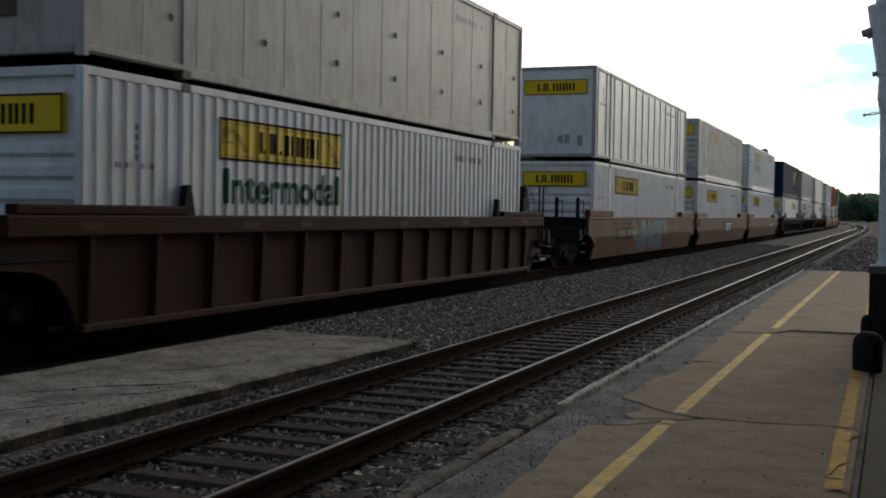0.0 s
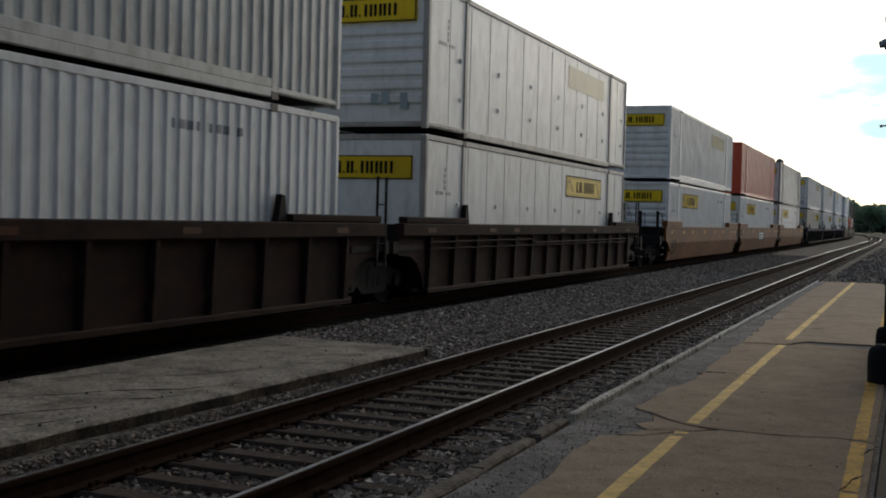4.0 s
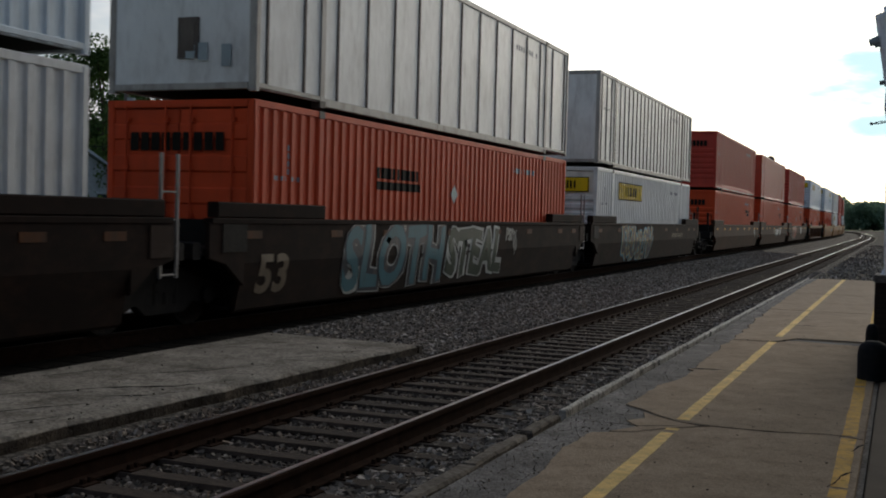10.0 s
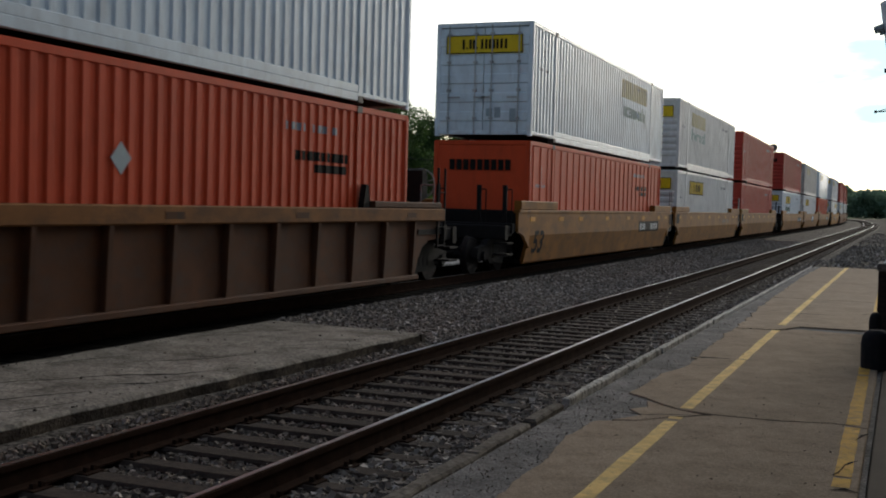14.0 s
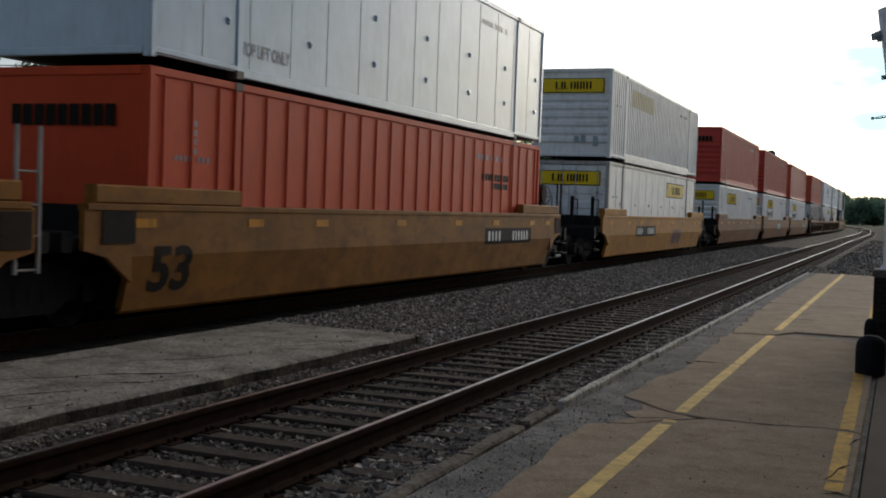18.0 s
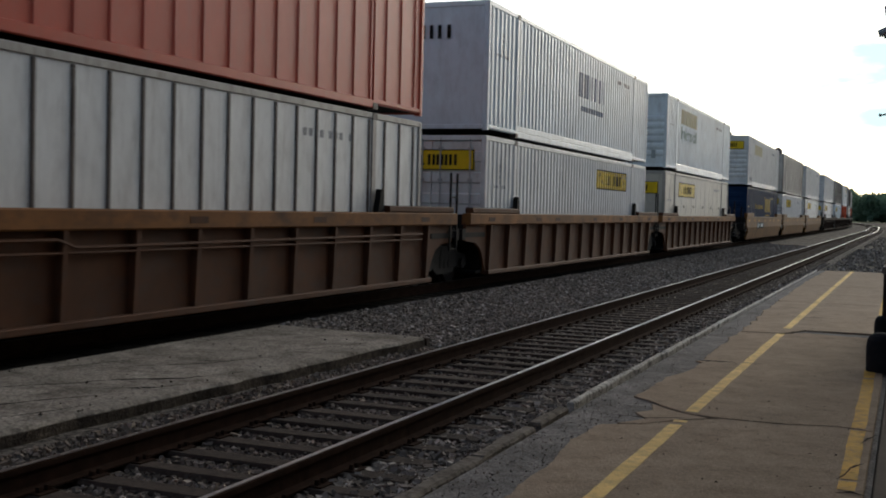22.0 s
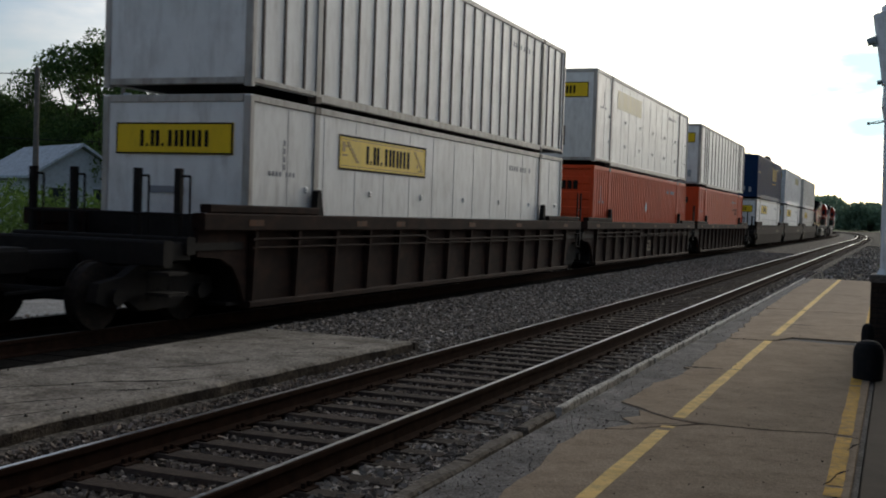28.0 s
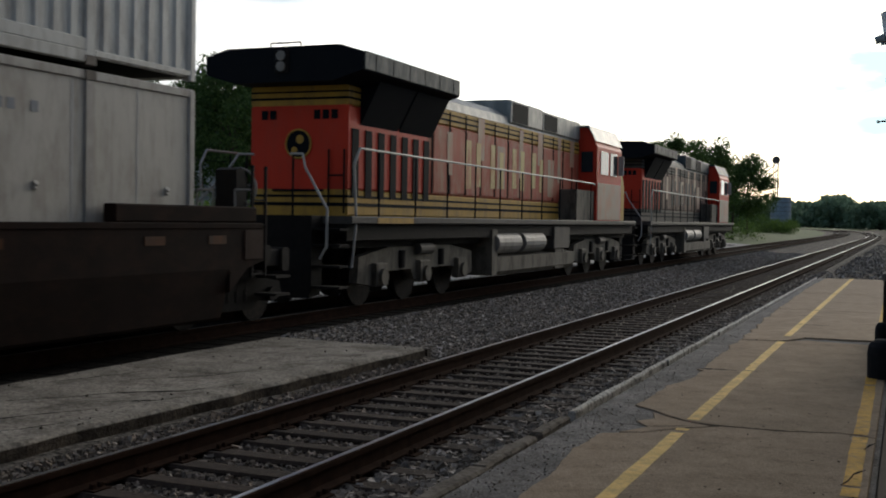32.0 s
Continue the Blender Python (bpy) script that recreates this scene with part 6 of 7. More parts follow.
# ---------------------------------------------------------------- the train, unit by unit
# upper box, lower box, well: (style, colour, sign, end, extras)
TRAIN = [
    (("smooth", "grimy", "", "plain", ("vent",)), ("rib", "white", "near+", "rib", ("endsign",)), ("rib", "w_rust", ())),
    (("post", "white", "", "plain", ("endsign", "labels", "pale", "broad")), ("rib", "white", "near", "rib", ("endsign",)), ("smooth", "w_brown", ("g1", "smallbars"))),
    (("rib", "grey", "near faded", "rib", ("endsign", "labels")), ("rib", "white", "near", "rib", ("endsign",)), ("smooth", "w_brown", ("plate_far",))),
    (("rib", "white", "near+ faded", "rib", ("labels",)), ("rib", "white", "near", "rib", ("endsign",)), ("smooth", "w_brown", ("number",))),
    (("rib", "navy", "", "door", ("rail_emblem", "upper")), ("smooth", "white", "far", "plain", ("endsign",)), ("rib", "w_dark", ("pipe",))),
    (("rib", "grey", "", "rib", ("endsign", "labels")), ("rib", "white", "near+", "rib", ("endsign",)), ("rib", "w_dark", ("53",))),
    (("smooth", "white", "far faded", "rib", ("endsign", "labels")), ("smooth", "white", "far", "plain", ("endsign",)), ("rib", "w_dark", ("pipe",))),
    (("rib", "white", "far faded", "rib", ("endsign",)), ("rib", "white", "near", "rib", ("endsign",)), ("smooth", "w_copper", ("53",))),
    (("post", "rust", "", "plain", ()), ("rib", "white", "near", "rib", ("endsign",)), ("smooth", "w_copper", ("plate",))),
    (("post", "white", "", "plain", ("endsign", "endmarks", "vent", "broad")), ("smooth", "white", "near", "plain", ("endsign",)), ("smooth", "w_copper", ("smallbars", "53", "tank"))),
    (("rib", "white", "far faded", "door", ("endsign", "labels")), ("rib", "cream", "far", "door", ("endsign",)), ("rib", "w_blue", ())),
    (("rib", "white", "far faded", "rib", ("endsign",)), ("rib", "white", "far", "rib", ("endsign",)), ("rib", "w_blue", ())),
    (("rib", "bluewhite", "near+ faded", "rib", ("labels",)), ("rib", "white", "far+", "rib", ("endsign",)), ("rib", "w_blue", ("53",))),
    (("rib", "bluewhite", "near faded", "rib", ("endsign", "labels", "endmarks")), ("rib", "white", "near+", "rib", ("endsign",)), ("smooth", "w_sable", ())),
    (("post", "white", "", "plain", ("vent", "labels", "broad")), ("rib", "orange", "", "door", ("endbars", "nearbars", "diamond")), ("smooth", "w_sable", ("g2", "53"))),
    (("post", "white", "", "plain", ("endmarks",)), ("rib", "white", "near", "rib", ("endsign",)), ("smooth", "w_sable", ("g3", "smallbars"))),
    (("rib", "red", "", "rib", ("endbars", "enddiamond", "conspicuity")), ("rib", "orange", "", "rib", ("endbars", "sidebars")), ("smooth", "w_umber", ("g7",))),
    (("post", "rust", "", "plain", ()), ("post", "orange", "", "door", ("endbars", "sidebars")), ("smooth", "w_umber", ("g5", "plate_far"))),
    (("rib", "red", "", "rib", ("conspicuity",)), ("rib", "orange", "", "rib", ("endbars", "sidebars", "diamond")), ("smooth", "w_umber", ("g4",))),
    (("rib", "bluewhite", "near faded", "rib", ("endsign", "labels")), ("rib", "orange", "", "rib", ("endbars", "sidebars", "diamond")), ("rib", "w_orange", ())),
    (("rib", "bluewhite", "far+ faded", "door", ("endsign", "labels")), ("post", "orange", "", "plain", ("endbars", "sidebars")), ("smooth", "w_tan", ("number", "53"))),
    (("rib", "white", "near+ faded", "rib", ("endsign",)), ("rib", "white", "near", "rib", ("endsign",)), ("smooth", "w_tan", ("smallbars",))),
    (("rib", "red", "", "rib", ("endbars",)), ("rib", "red", "", "rib", ("endbars",)), ("smooth", "w_tan", ())),
    (("rib", "red", "", "rib", ("endbars", "conspicuity")), ("rib", "bluewhite", "near+", "rib", ("endsign",)), ("smooth", "w_tan", ("number",))),
    (("rib", "grey", "near faded", "rib", ("endsign", "labels")), ("rib", "white", "near", "rib", ("endsign",)), ("smooth", "w_tan", ("plate_far",))),
    (("smooth", "silver", "near faded", "plain", ("endsign", "toplift")), ("post", "orange", "", "plain", ("endbars", "sidebars")), ("smooth", "w_tan", ("53", "number", "tank"))),
    (("rib", "white", "near faded", "rib", ("endsign", "labels")), ("smooth", "white", "far", "door", ("endsign",)), ("smooth", "w_yellow", ("number_near", "g6"))),
    (("rib", "red", "", "rib", ("endbars", "enddiamond", "conspicuity")), ("rib", "white", "near", "rib", ("endsign",)), ("smooth", "w_copper", ("smallbars",))),
    (("rib", "red", "", "rib", ("conspicuity",)), ("rib", "white", "near+", "rib", ("endsign",)), ("smooth", "w_copper", ("plate_far",))),
    (("post", "rust", "", "plain", ("endbars",)), ("rib", "white", "near+", "rib", ("endsign",)), ("smooth", "w_copper", ("number", "53"))),
    (("post", "rust", "", "plain", ("endbars",)), ("post", "white", "", "plain", ("endred",)), ("rib", "w_orange", ("pipe",))),
    (("rib", "bluewhite", "", "plain", ("wide", "endsize")), ("rib", "white", "far", "door", ("endsign",)), ("rib", "w_orange", ())),
    (("rib", "bluewhite", "near+ faded", "rib", ("labels",)), ("smooth", "cream", "near", "plain", ("endsign",)), ("rib", "w_orange", ())),
    (("rib", "white", "near faded", "rib", ("endsign", "toplift")), ("rib", "navy", "", "door", ("rail_emblem", "slogan")), ("smooth", "w_ochre", ("number_near",))),
    (("post", "grey", "", "plain", ("endmarks",)), ("rib", "white", "near", "rib", ("endsign",)), ("smooth", "w_ochre", ())),
    (("rib", "white", "", "door", ("endsign",)), ("smooth", "white", "near", "door", ("endsign",)), ("smooth", "w_ochre", ("53",))),
    (("rib", "white", "", "rib", ("labels",)), ("smooth", "white", "near", "plain", ("endsign",)), ("rib", "w_dark", ("pipe",))),
    (("post", "grey", "", "plain", ("conspicuity",)), ("rib", "bluewhite", "near", "rib", ("endsign",)), ("rib", "w_dark", ())),
    (("rib", "white", "far+ faded", "door", ("endsign", "labels")), ("post", "orange", "", "plain", ("endbars", "sidebars")), ("rib", "w_dark", ())),
    (("post", "white", "", "plain", ("endred",)), ("smooth", "white", "near", "plain", ("endsign", "endmarks")), ("rib", "w_dark", ("pipe",))),
    (("smooth", "white", "near faded", "plain", ("endsign", "vent")), ("rib", "orange", "", "door", ("endbars", "diamond")), ("rib", "w_dark", ("pipe", "53"))),
    (("post", "white", "", "plain", ("endsign", "vent", "endmarks", "labels", "broad")), ("post", "orange", "", "plain", ("endbars", "sidebars")), ("rib", "w_dark", ())),
    (("rib", "navy", "", "plain", ("rail_emblem", "upper", "labels")), ("smooth", "white", "near", "plain", ("endsign",)), ("smooth", "w_sable", ("smallbars",))),
    (("rib", "white", "far faded", "door", ("endsign", "labels")), ("smooth", "white", "near", "plain", ("endsign",)), ("smooth", "w_sable", ("smallbars",))),
    (("rib", "grey", "", "door", ("endsign", "labels")), ("smooth", "grimy", "near", "plain", ("endsign",)), ("smooth", "w_sable", ("53",))),
]
CAR_STARTS = {0, 1, 4, 7, 10, 13, 16, 19, 20, 23, 26, 27, 30, 33, 36, 39, 42}
SPACING, CAR_GAP = 19.673, 23.540   # unit to unit within a car, and from car to car
FAR_END_AT_START = 26.51            # far end of the first unit's boxes when the clip starts
LOWER_Z, UPPER_Z = 0.30 + FAR_Z, 3.25 + FAR_Z


def travelled(t):
    """Metres that the train has come nearer after t seconds; it gains a little speed."""
    return 29.089 * t + 9.6e-5 * t * t + 3.277e-4 * t ** 3


MOVERS = []      # (thing, metres along the line at the start, height)
_s = FAR_END_AT_START - HL
for _i, (_up, _lo, _we) in enumerate(TRAIN):
    if _i:
        _s += CAR_GAP if _i in CAR_STARTS else SPACING
    _first, _last = _i in CAR_STARTS, (_i + 1) in CAR_STARTS or _i == len(TRAIN) - 1
    MOVERS.append((well_car(_we[0] if _we[0] == "smooth" else "rib", _we[1], _first, _last, _we[2]), _s, FAR_Z))
    MOVERS.append((container(_lo[0], _lo[1], _lo[2], _lo[3], "in a well car", _lo[4]), _s, LOWER_Z))
    MOVERS.append((container(_up[0], _up[1], _up[2], _up[3], "stacked on another", _up[4]), _s, UPPER_Z))
TRAIN_END = _s + HL

# ---------------------------------------------------------------- locomotives
L = {
    "red": paint("locomotive_orange", (0.50, 0.042, 0.020), 0.55, 0.16, (0.22, 0.07, 0.05), spec=0.12),
    "faded": paint("faded_locomotive_orange", (0.36, 0.070, 0.040), 0.6, 0.45, (0.36, 0.24, 0.16), spec=0.12),
    "yellow": paint("locomotive_yellow", (0.44, 0.26, 0.05), 0.6, 0.4, (0.14, 0.10, 0.06), spec=0.12),
    "dark": paint("locomotive_dark_green", (0.007, 0.009, 0.012), 0.75, 0.05, (0.03, 0.03, 0.03), spec=0.05),
    "roof": paint("grey_hood_top", (0.20, 0.215, 0.21), 0.5, 0.6, (0.42, 0.41, 0.38)),
    "panel": paint("faded_hood_panel", (0.34, 0.235, 0.16), 0.6, 0.6, (0.45, 0.10, 0.055)),
    "soot": paint("sooty_hood_paint", (0.085, 0.045, 0.035), 0.7, 0.5, (0.26, 0.17, 0.12)),
    "wing": paint("dusty_blue_grey", (0.045, 0.060, 0.066), 0.6, 0.5, (0.20, 0.20, 0.19), spec=0.1),
    "grey": paint("dusty_grey_underframe", (0.060, 0.055, 0.050), 0.7, 0.5, (0.03, 0.026, 0.024)),
    "truck": paint("pale_dusty_truck", (0.125, 0.110, 0.088), 0.8, 0.7, (0.03, 0.026, 0.022)),
    "cream": paint("peeling_cream", (0.52, 0.40, 0.16), 0.6, 0.7, (0.40, 0.09, 0.05)),
    "pale": paint("pale_worn_cab_paint", (0.34, 0.26, 0.20), 0.6, 0.4, (0.45, 0.12, 0.07)),
    "silver": paint("silver_tank", (0.20, 0.19, 0.175), 0.6, 0.5, (0.09, 0.08, 0.07)),
    "rail": paint("pale_hand_rail", (0.33, 0.32, 0.30), 0.5, 0.3),
    "black": M["steel_black"],
}
m_glass = material("dark_cab_glass", (0.02, 0.03, 0.035), 0.08, 0, 0.1, 3, 0, dirt_amount=0)


def locomotive(L, words):
    c = thing("diesel_locomotive", words, "locomotive", "locomotives of the train")
    deck_ = part("walkway", Mesh().cbox(-1.53, 1.53, -10.35, 10.35, 1.47, 1.60, 0.02), L["grey"], c, "dusty grey walkway edge")
    part("frame_sill", Mesh().cbox(-1.42, 1.42, -10.33, 10.33, 1.18, 1.468, 0.02), L["black"], c, "grimy black side sill")
    part("walkway_stripe", Mesh().box(1.531, 1.537, -9.4, -7.9, 1.48, 1.58), L["yellow"], deck_)
    part("underframe", Mesh().box(-1.15, 1.15, -10.3, 10.3, 1.05, 1.42), L["black"], c)
    bands = [("hood_lower_band", 1.60, 2.06, "yellow"), ("hood_side", 2.06, 3.52, "red"), ("hood_upper_band", 3.52, 3.86, "yellow")]
    for nm, a, b, col in bands:
        part(nm, Mesh().cbox(-0.97, 0.97, -9.45, -6.0, a, b, 0.03) if nm == "hood_side" else Mesh().cbox(-0.972, 0.972, -9.455, 5.2, a, b, 0.03), L[col], c)
    part("hood_side", Mesh().cbox(-0.968, 0.968, -6.0, 5.2, 2.06, 3.52, 0.03), L["faded"], c, "faded orange hood with chalky patches")
    st = part("hood_stripe", Mesh().box(-0.978, 0.978, -9.465, 5.2, 1.77, 1.83), L["dark"], c, "thin black stripe")
    part("hood_stripe", Mesh().box(-0.978, 0.978, -9.465, 5.2, 1.92, 1.96), L["dark"], c, "thin black stripe")
    part("hood_stripe", Mesh().box(-0.978, 0.978, -9.465, 5.2, 3.62, 3.66), L["dark"], c, "thin black stripe")
    part("hood_roof", Mesh().prism([(-0.96, 3.86), (0.96, 3.86), (0.92, 4.05), (0.62, 4.24), (-0.62, 4.24), (-0.92, 4.05)], "y", -6.0, 5.2), L["roof"], c, "grey rounded hood top")
    part("radiator_wing", Mesh().prism([(-0.97, 3.86), (0.97, 3.86), (1.52, 4.02), (1.53, 4.33), (1.10, 4.46), (-1.10, 4.46), (-1.53, 4.33), (-1.52, 4.02)], "y", -10.05, -5.7), L["dark"], c,
         "dark overhanging radiator housing")
    part("wing_side", Mesh().cbox(1.531, 1.548, -10.0, -5.75, 4.04, 4.34, 0.005), L["wing"], c, "dusty blue-grey side of the radiator")
    for i in range(6):
        part("wing_seam", shared(("wseam",), "wing_seam", lambda: Mesh().box(1.5485, 1.551, 0, 0.03, 4.05, 4.33), L["dark"]), None, c).location = (0, -9.6 + i * 0.7, 0)
    for i in range(2):
        part("radiator_intake", Mesh().prism([(0.97, 3.20), (0.97, 3.90), (1.36, 3.95)], "y", -9.0 + i * 1.62, -7.45 + i * 1.62), L["dark"], c, "sloping black intake grille")
    for i in range(7):
        part("hood_louvre", shared("louvre", "hood_louvre", lambda: Mesh().cbox(0.972, 0.990, -0.13, 0.13, 1.92, 3.12, 0.008), L["dark"]), None, c, "tall dark louvre").location = (0, -9.2 + i * 0.52, 0)
    for i in range(11):
        part("hood_door", shared("hooddoor", "hood_door", lambda: Mesh().cbox(0.970, 0.984, -0.40, 0.40, 2.12, 3.46, 0.006), L["faded"]), None, c).location = (0, -5.3 + i * 0.93, 0)
    for i in range(12):
        part("door_seam", shared("doorseam", "door_seam", lambda: Mesh().box(0.97, 0.986, -0.02, 0.02, 2.10, 3.82), L["dark"]), None, c).location = (0, -5.77 + i * 0.93, 0)
    part("hood_stripe", Mesh().box(-0.978, 0.978, -9.465, 5.2, 3.74, 3.77), L["dark"], c, "thin black stripe")
    nm = Mesh()
    for k in range(4):      # four pairs of broad worn uprights
        a = -3.9 + k * 1.55
        nm.box(0.986, 0.991, a, a + 0.30, 2.24 + 0.05 * k, 3.30).box(0.986, 0.991, a + 0.62, a + 0.90, 2.30, 3.28 - 0.12 * (k % 2))
    part("name_lettering", nm, L["cream"], c, "peeling cream lettering blocks")
    for i, (y, z0, z1) in enumerate([(-5.0, 2.5, 3.4), (-3.2, 2.9, 3.84), (-1.9, 2.3, 3.3), (-0.3, 2.6, 3.8), (1.2, 3.0, 3.84), (2.1, 2.2, 3.2), (3.0, 2.6, 3.84), (4.2, 3.1, 3.84)]):
        part("bleached_panel", Mesh().box(0.987, 0.9895, y, y + 0.30 + 0.12 * (i % 3), z0, z1), L["panel"], c, "sun-bleached paint patch")
    part("cab_skirt", Mesh().cbox(1.515, 1.535, 5.3, 8.1, 1.62, 2.7, 0.01), L["pale"], c, "faded cream lower cab side")
    for y0, y1, z1 in ((-1.0, 1.5, 4.48), (1.56, 5.15, 4.44)):
        b = part("roof_box", Mesh().cbox(-1.0, 1.0, y0, y1, 3.9, z1, 0.04), L["roof"], c, "streaked grey equipment box on the roof")
        part("grille", Mesh().box(0.98, 1.006, y0 + 0.1, y0 + 1.3, 3.95, z1 - 0.06), L["dark"], b)
    cab = part("cab", Mesh().prism([(-1.52, 1.6), (1.52, 1.6), (1.52, 3.75), (1.25, 4.3), (-1.25, 4.3), (-1.52, 3.75)], "y", 5.2, 8.2), L["red"], c, "orange driver's cab")
    part("cab_roof", Mesh().prism([(-1.5, 3.9), (-1.25, 4.31), (1.25, 4.31), (1.5, 3.9), (1.27, 4.36), (-1.27, 4.36)], "y", 5.1, 8.4), L["roof"], cab)
    for y0, y1 in ((5.6, 6.5), (6.75, 7.6)):
        w = part("cab_window", Mesh().cbox(1.50, 1.535, y0, y1, 2.95, 3.65, 0.01), m_glass, cab, "dark side window")
    part("cab_mirror", Mesh().cbox(1.53, 1.70, 7.75, 7.8, 3.0, 3.6, 0.01), L["rail"], cab)
    part("cab_rear_window", Mesh().box(1.05, 1.40, 5.17, 5.21, 3.0, 3.6), m_glass, cab)
    part("inverter_cabinet", Mesh().cbox(-1.45, 1.45, 3.2, 5.2, 1.6, 2.45, 0.03), L["truck"], c, "pale grey cabinet behind the cab")
    part("nose", Mesh().prism([(8.2, 1.6), (10.2, 1.6), (10.2, 2.7), (9.9, 3.1), (8.2, 3.25)], "x", -1.15, 1.15), L["yellow"], c, "yellow sloping nose")
    part("windscreen", Mesh().cbox(-1.15, 1.15, 8.19, 8.23, 3.3, 3.85, 0.01), m_glass, cab)
    part("fuel_tank", Mesh().prism([(-1.46, 0.42), (-1.35, 0.32), (1.35, 0.32), (1.46, 0.42), (1.46, 0.74), (1.05, 0.80), (1.0, 1.22), (-1.0, 1.22), (-1.05, 0.80), (-1.46, 0.74)], "y", -3.1, 3.1).cbox(-1.46, 1.46, -3.45, -3.1, 0.34, 1.36, 0.03).cbox(-1.44, 1.44, 1.4, 2.2, 0.34, 1.30, 0.03), L["truck"], c, "dusty grey fuel tank")
    for y in (-2.4, -0.5):
        part("air_reservoir", shared("reservoir", "air_reservoir", lambda: Mesh().cyl((1.3, -0.8, 1.0), (1.3, 0.8, 1.0), 0.25, 18).cyl((1.3, -0.86, 1.0), (1.3, -0.8, 1.0), 0.16, 14), L["silver"]), None, c, "silver cylindrical air reservoir").location = (0, y, 0.05)
    part("equipment_box", Mesh().cbox(1.05, 1.48, 1.2, 2.6, 0.85, 1.42, 0.02), L["grey"], c)
    for y in (-6.75, 6.75):
        ring = [(-2.75, 0.45), (-2.7, 0.9), (-1.5, 1.05), (1.5, 1.05), (2.7, 0.9), (2.75, 0.45), (2.2, 0.38), (1.6, 0.62), (0.5, 0.62), (0.35, 0.42), (-0.35, 0.42), (-0.5, 0.62), (-1.6, 0.62), (-2.2, 0.38)]
        tm = Mesh()
        for x in (-1.12, 1.12):
            tm.prism(ring, "x", x - 0.08, x + 0.08)
        tm.cbox(-1.0, 1.0, -0.3, 0.3, 0.6, 1.05, 0.03)
        t = part("truck", tm, L["truck"], c, "dusty grey three-axle truck")
        t.location = (0, y, 0)
        for k in (-1.95, 0, 1.95):
            j = part("axle_box", shared("axbox", "axle_box", lambda: Mesh().cbox(1.14, 1.30, -0.24, 0.24, 0.36, 0.78, 0.03).cyl((1.2, 0, 0.53), (1.36, 0, 0.53), 0.15, 12), L["truck"]), None, t)
            j.location = (0, k, 0)
            for s in (1, -1):
                w = part("wheel", shared("bigwheel", "wheel", lambda: wheel_mesh(0.53).add(wheel_rim(0.53).v, wheel_rim(0.53).f), M["wheel_steel"]), None, t)
                w.location, w.rotation_euler = (0.77 * s, k, 0.53), (0, 0, 0 if s > 0 else math.pi)
        for k in (-0.95, 0.95):
            sp = part("spring", shared("spring", "spring", lambda: Mesh().cyl((1.16, 0, 0.66), (1.16, 0, 0.98), 0.12, 12), L["black"]), None, t)
            sp.location = (0, k, 0)
        bc = part("brake_cylinder", shared("brakecyl", "brake_cylinder", lambda: Mesh().cyl((1.25, -0.35, 1.0), (1.25, 0.3, 1.0), 0.11, 12), L["grey"]), None, t)
    # rails, steps and ends
    for s in (1, -1):
        y = -9.6
        part("hand_rail", Mesh().pipe([(1.50 * s, -10.3, 0.75), (1.50 * s, -10.15, 1.5), (1.50 * s, -10.25, 2.45), (1.50 * s, -10.05, 2.72), (1.50 * s, 4.9, 2.66), (1.50 * s, 5.1, 2.62)], 0.022, 6), L["rail"], c, "pale hand rail along the walkway")
        for i in range(10):
            p = part("stanchion", shared(("stanchion", s), "stanchion", lambda: Mesh().cyl((1.50 * s, 0, 1.5), (1.50 * s, 0, 2.68), 0.018, 6), L["dark"]), None, c)
            p.location = (0, -9.3 + i * 1.55, 0)
        part("end_hand_rail", Mesh().pipe([(0.35 * s, -10.35, 2.62), (0.62 * s, -10.4, 2.62), (0.72 * s, -10.5, 2.4), (1.28 * s, -10.75, 1.7), (1.30 * s, -10.8, 1.1), (1.18 * s, -10.8, 0.9)], 0.022, 6), L["rail"], c, "bent pale end rail")
        for e in (1, -1):
            sm = Mesh()
            for z in (0.42, 0.76, 1.10, 1.36):
                sm.box(*sorted((0.98 * s, 1.5 * s)), *sorted((10.4 * e, 10.72 * e)), z, z + 0.035)
            sm.box(*sorted((0.96 * s, 0.99 * s)), *sorted((10.38 * e, 10.74 * e)), 0.35, 1.6)
            part("steps", sm, L["black"], c, "black corner steps")
    for e in (1, -1):
        part("pilot", Mesh().prism([(10.36 * e, 1.6), (10.36 * e, 0.3), (10.75 * e, 0.25), (10.55 * e, 1.0), (10.5 * e, 1.6)], "x", -0.95, 0.95), L["black"], c)
        part("coupler", Mesh().cbox(-0.13, 0.13, *sorted((10.4 * e, 11.2 * e)), 0.72, 0.98, 0.03).cbox(-0.2, 0.2, *sorted((11.0 * e, 11.5 * e)), 0.65, 1.02, 0.05), L["black"], c)
        part("end_post", Mesh().cyl((-0.45, 10.42 * e, 1.55), (-0.45, 10.42 * e, 2.6), 0.02, 6).cyl((0.45, 10.42 * e, 1.55), (0.45, 10.42 * e, 2.6), 0.02, 6).pipe([(-0.3, 10.9 * e, 0.9), (-0.35, 11.0 * e, 0.5), (0, 11.3 * e, 0.4)], 0.03, 6), L["black"], c)
    hl = part("headlight_housing", Mesh().cbox(-0.14, 0.14, -10.09, -10.0, 4.02, 4.40, 0.02), L["black"], c)
    for z in (4.12, 4.30):
        part("lamp_glass", Mesh().cyl((0, -10.12, z), (0, -10.08, z), 0.085, 14), L["silver"], hl)
    part("herald", Mesh().cyl((0, -9.47, 2.85), (0, -9.462, 2.85), 0.25, 20), L["dark"], c, "round dark herald disc")
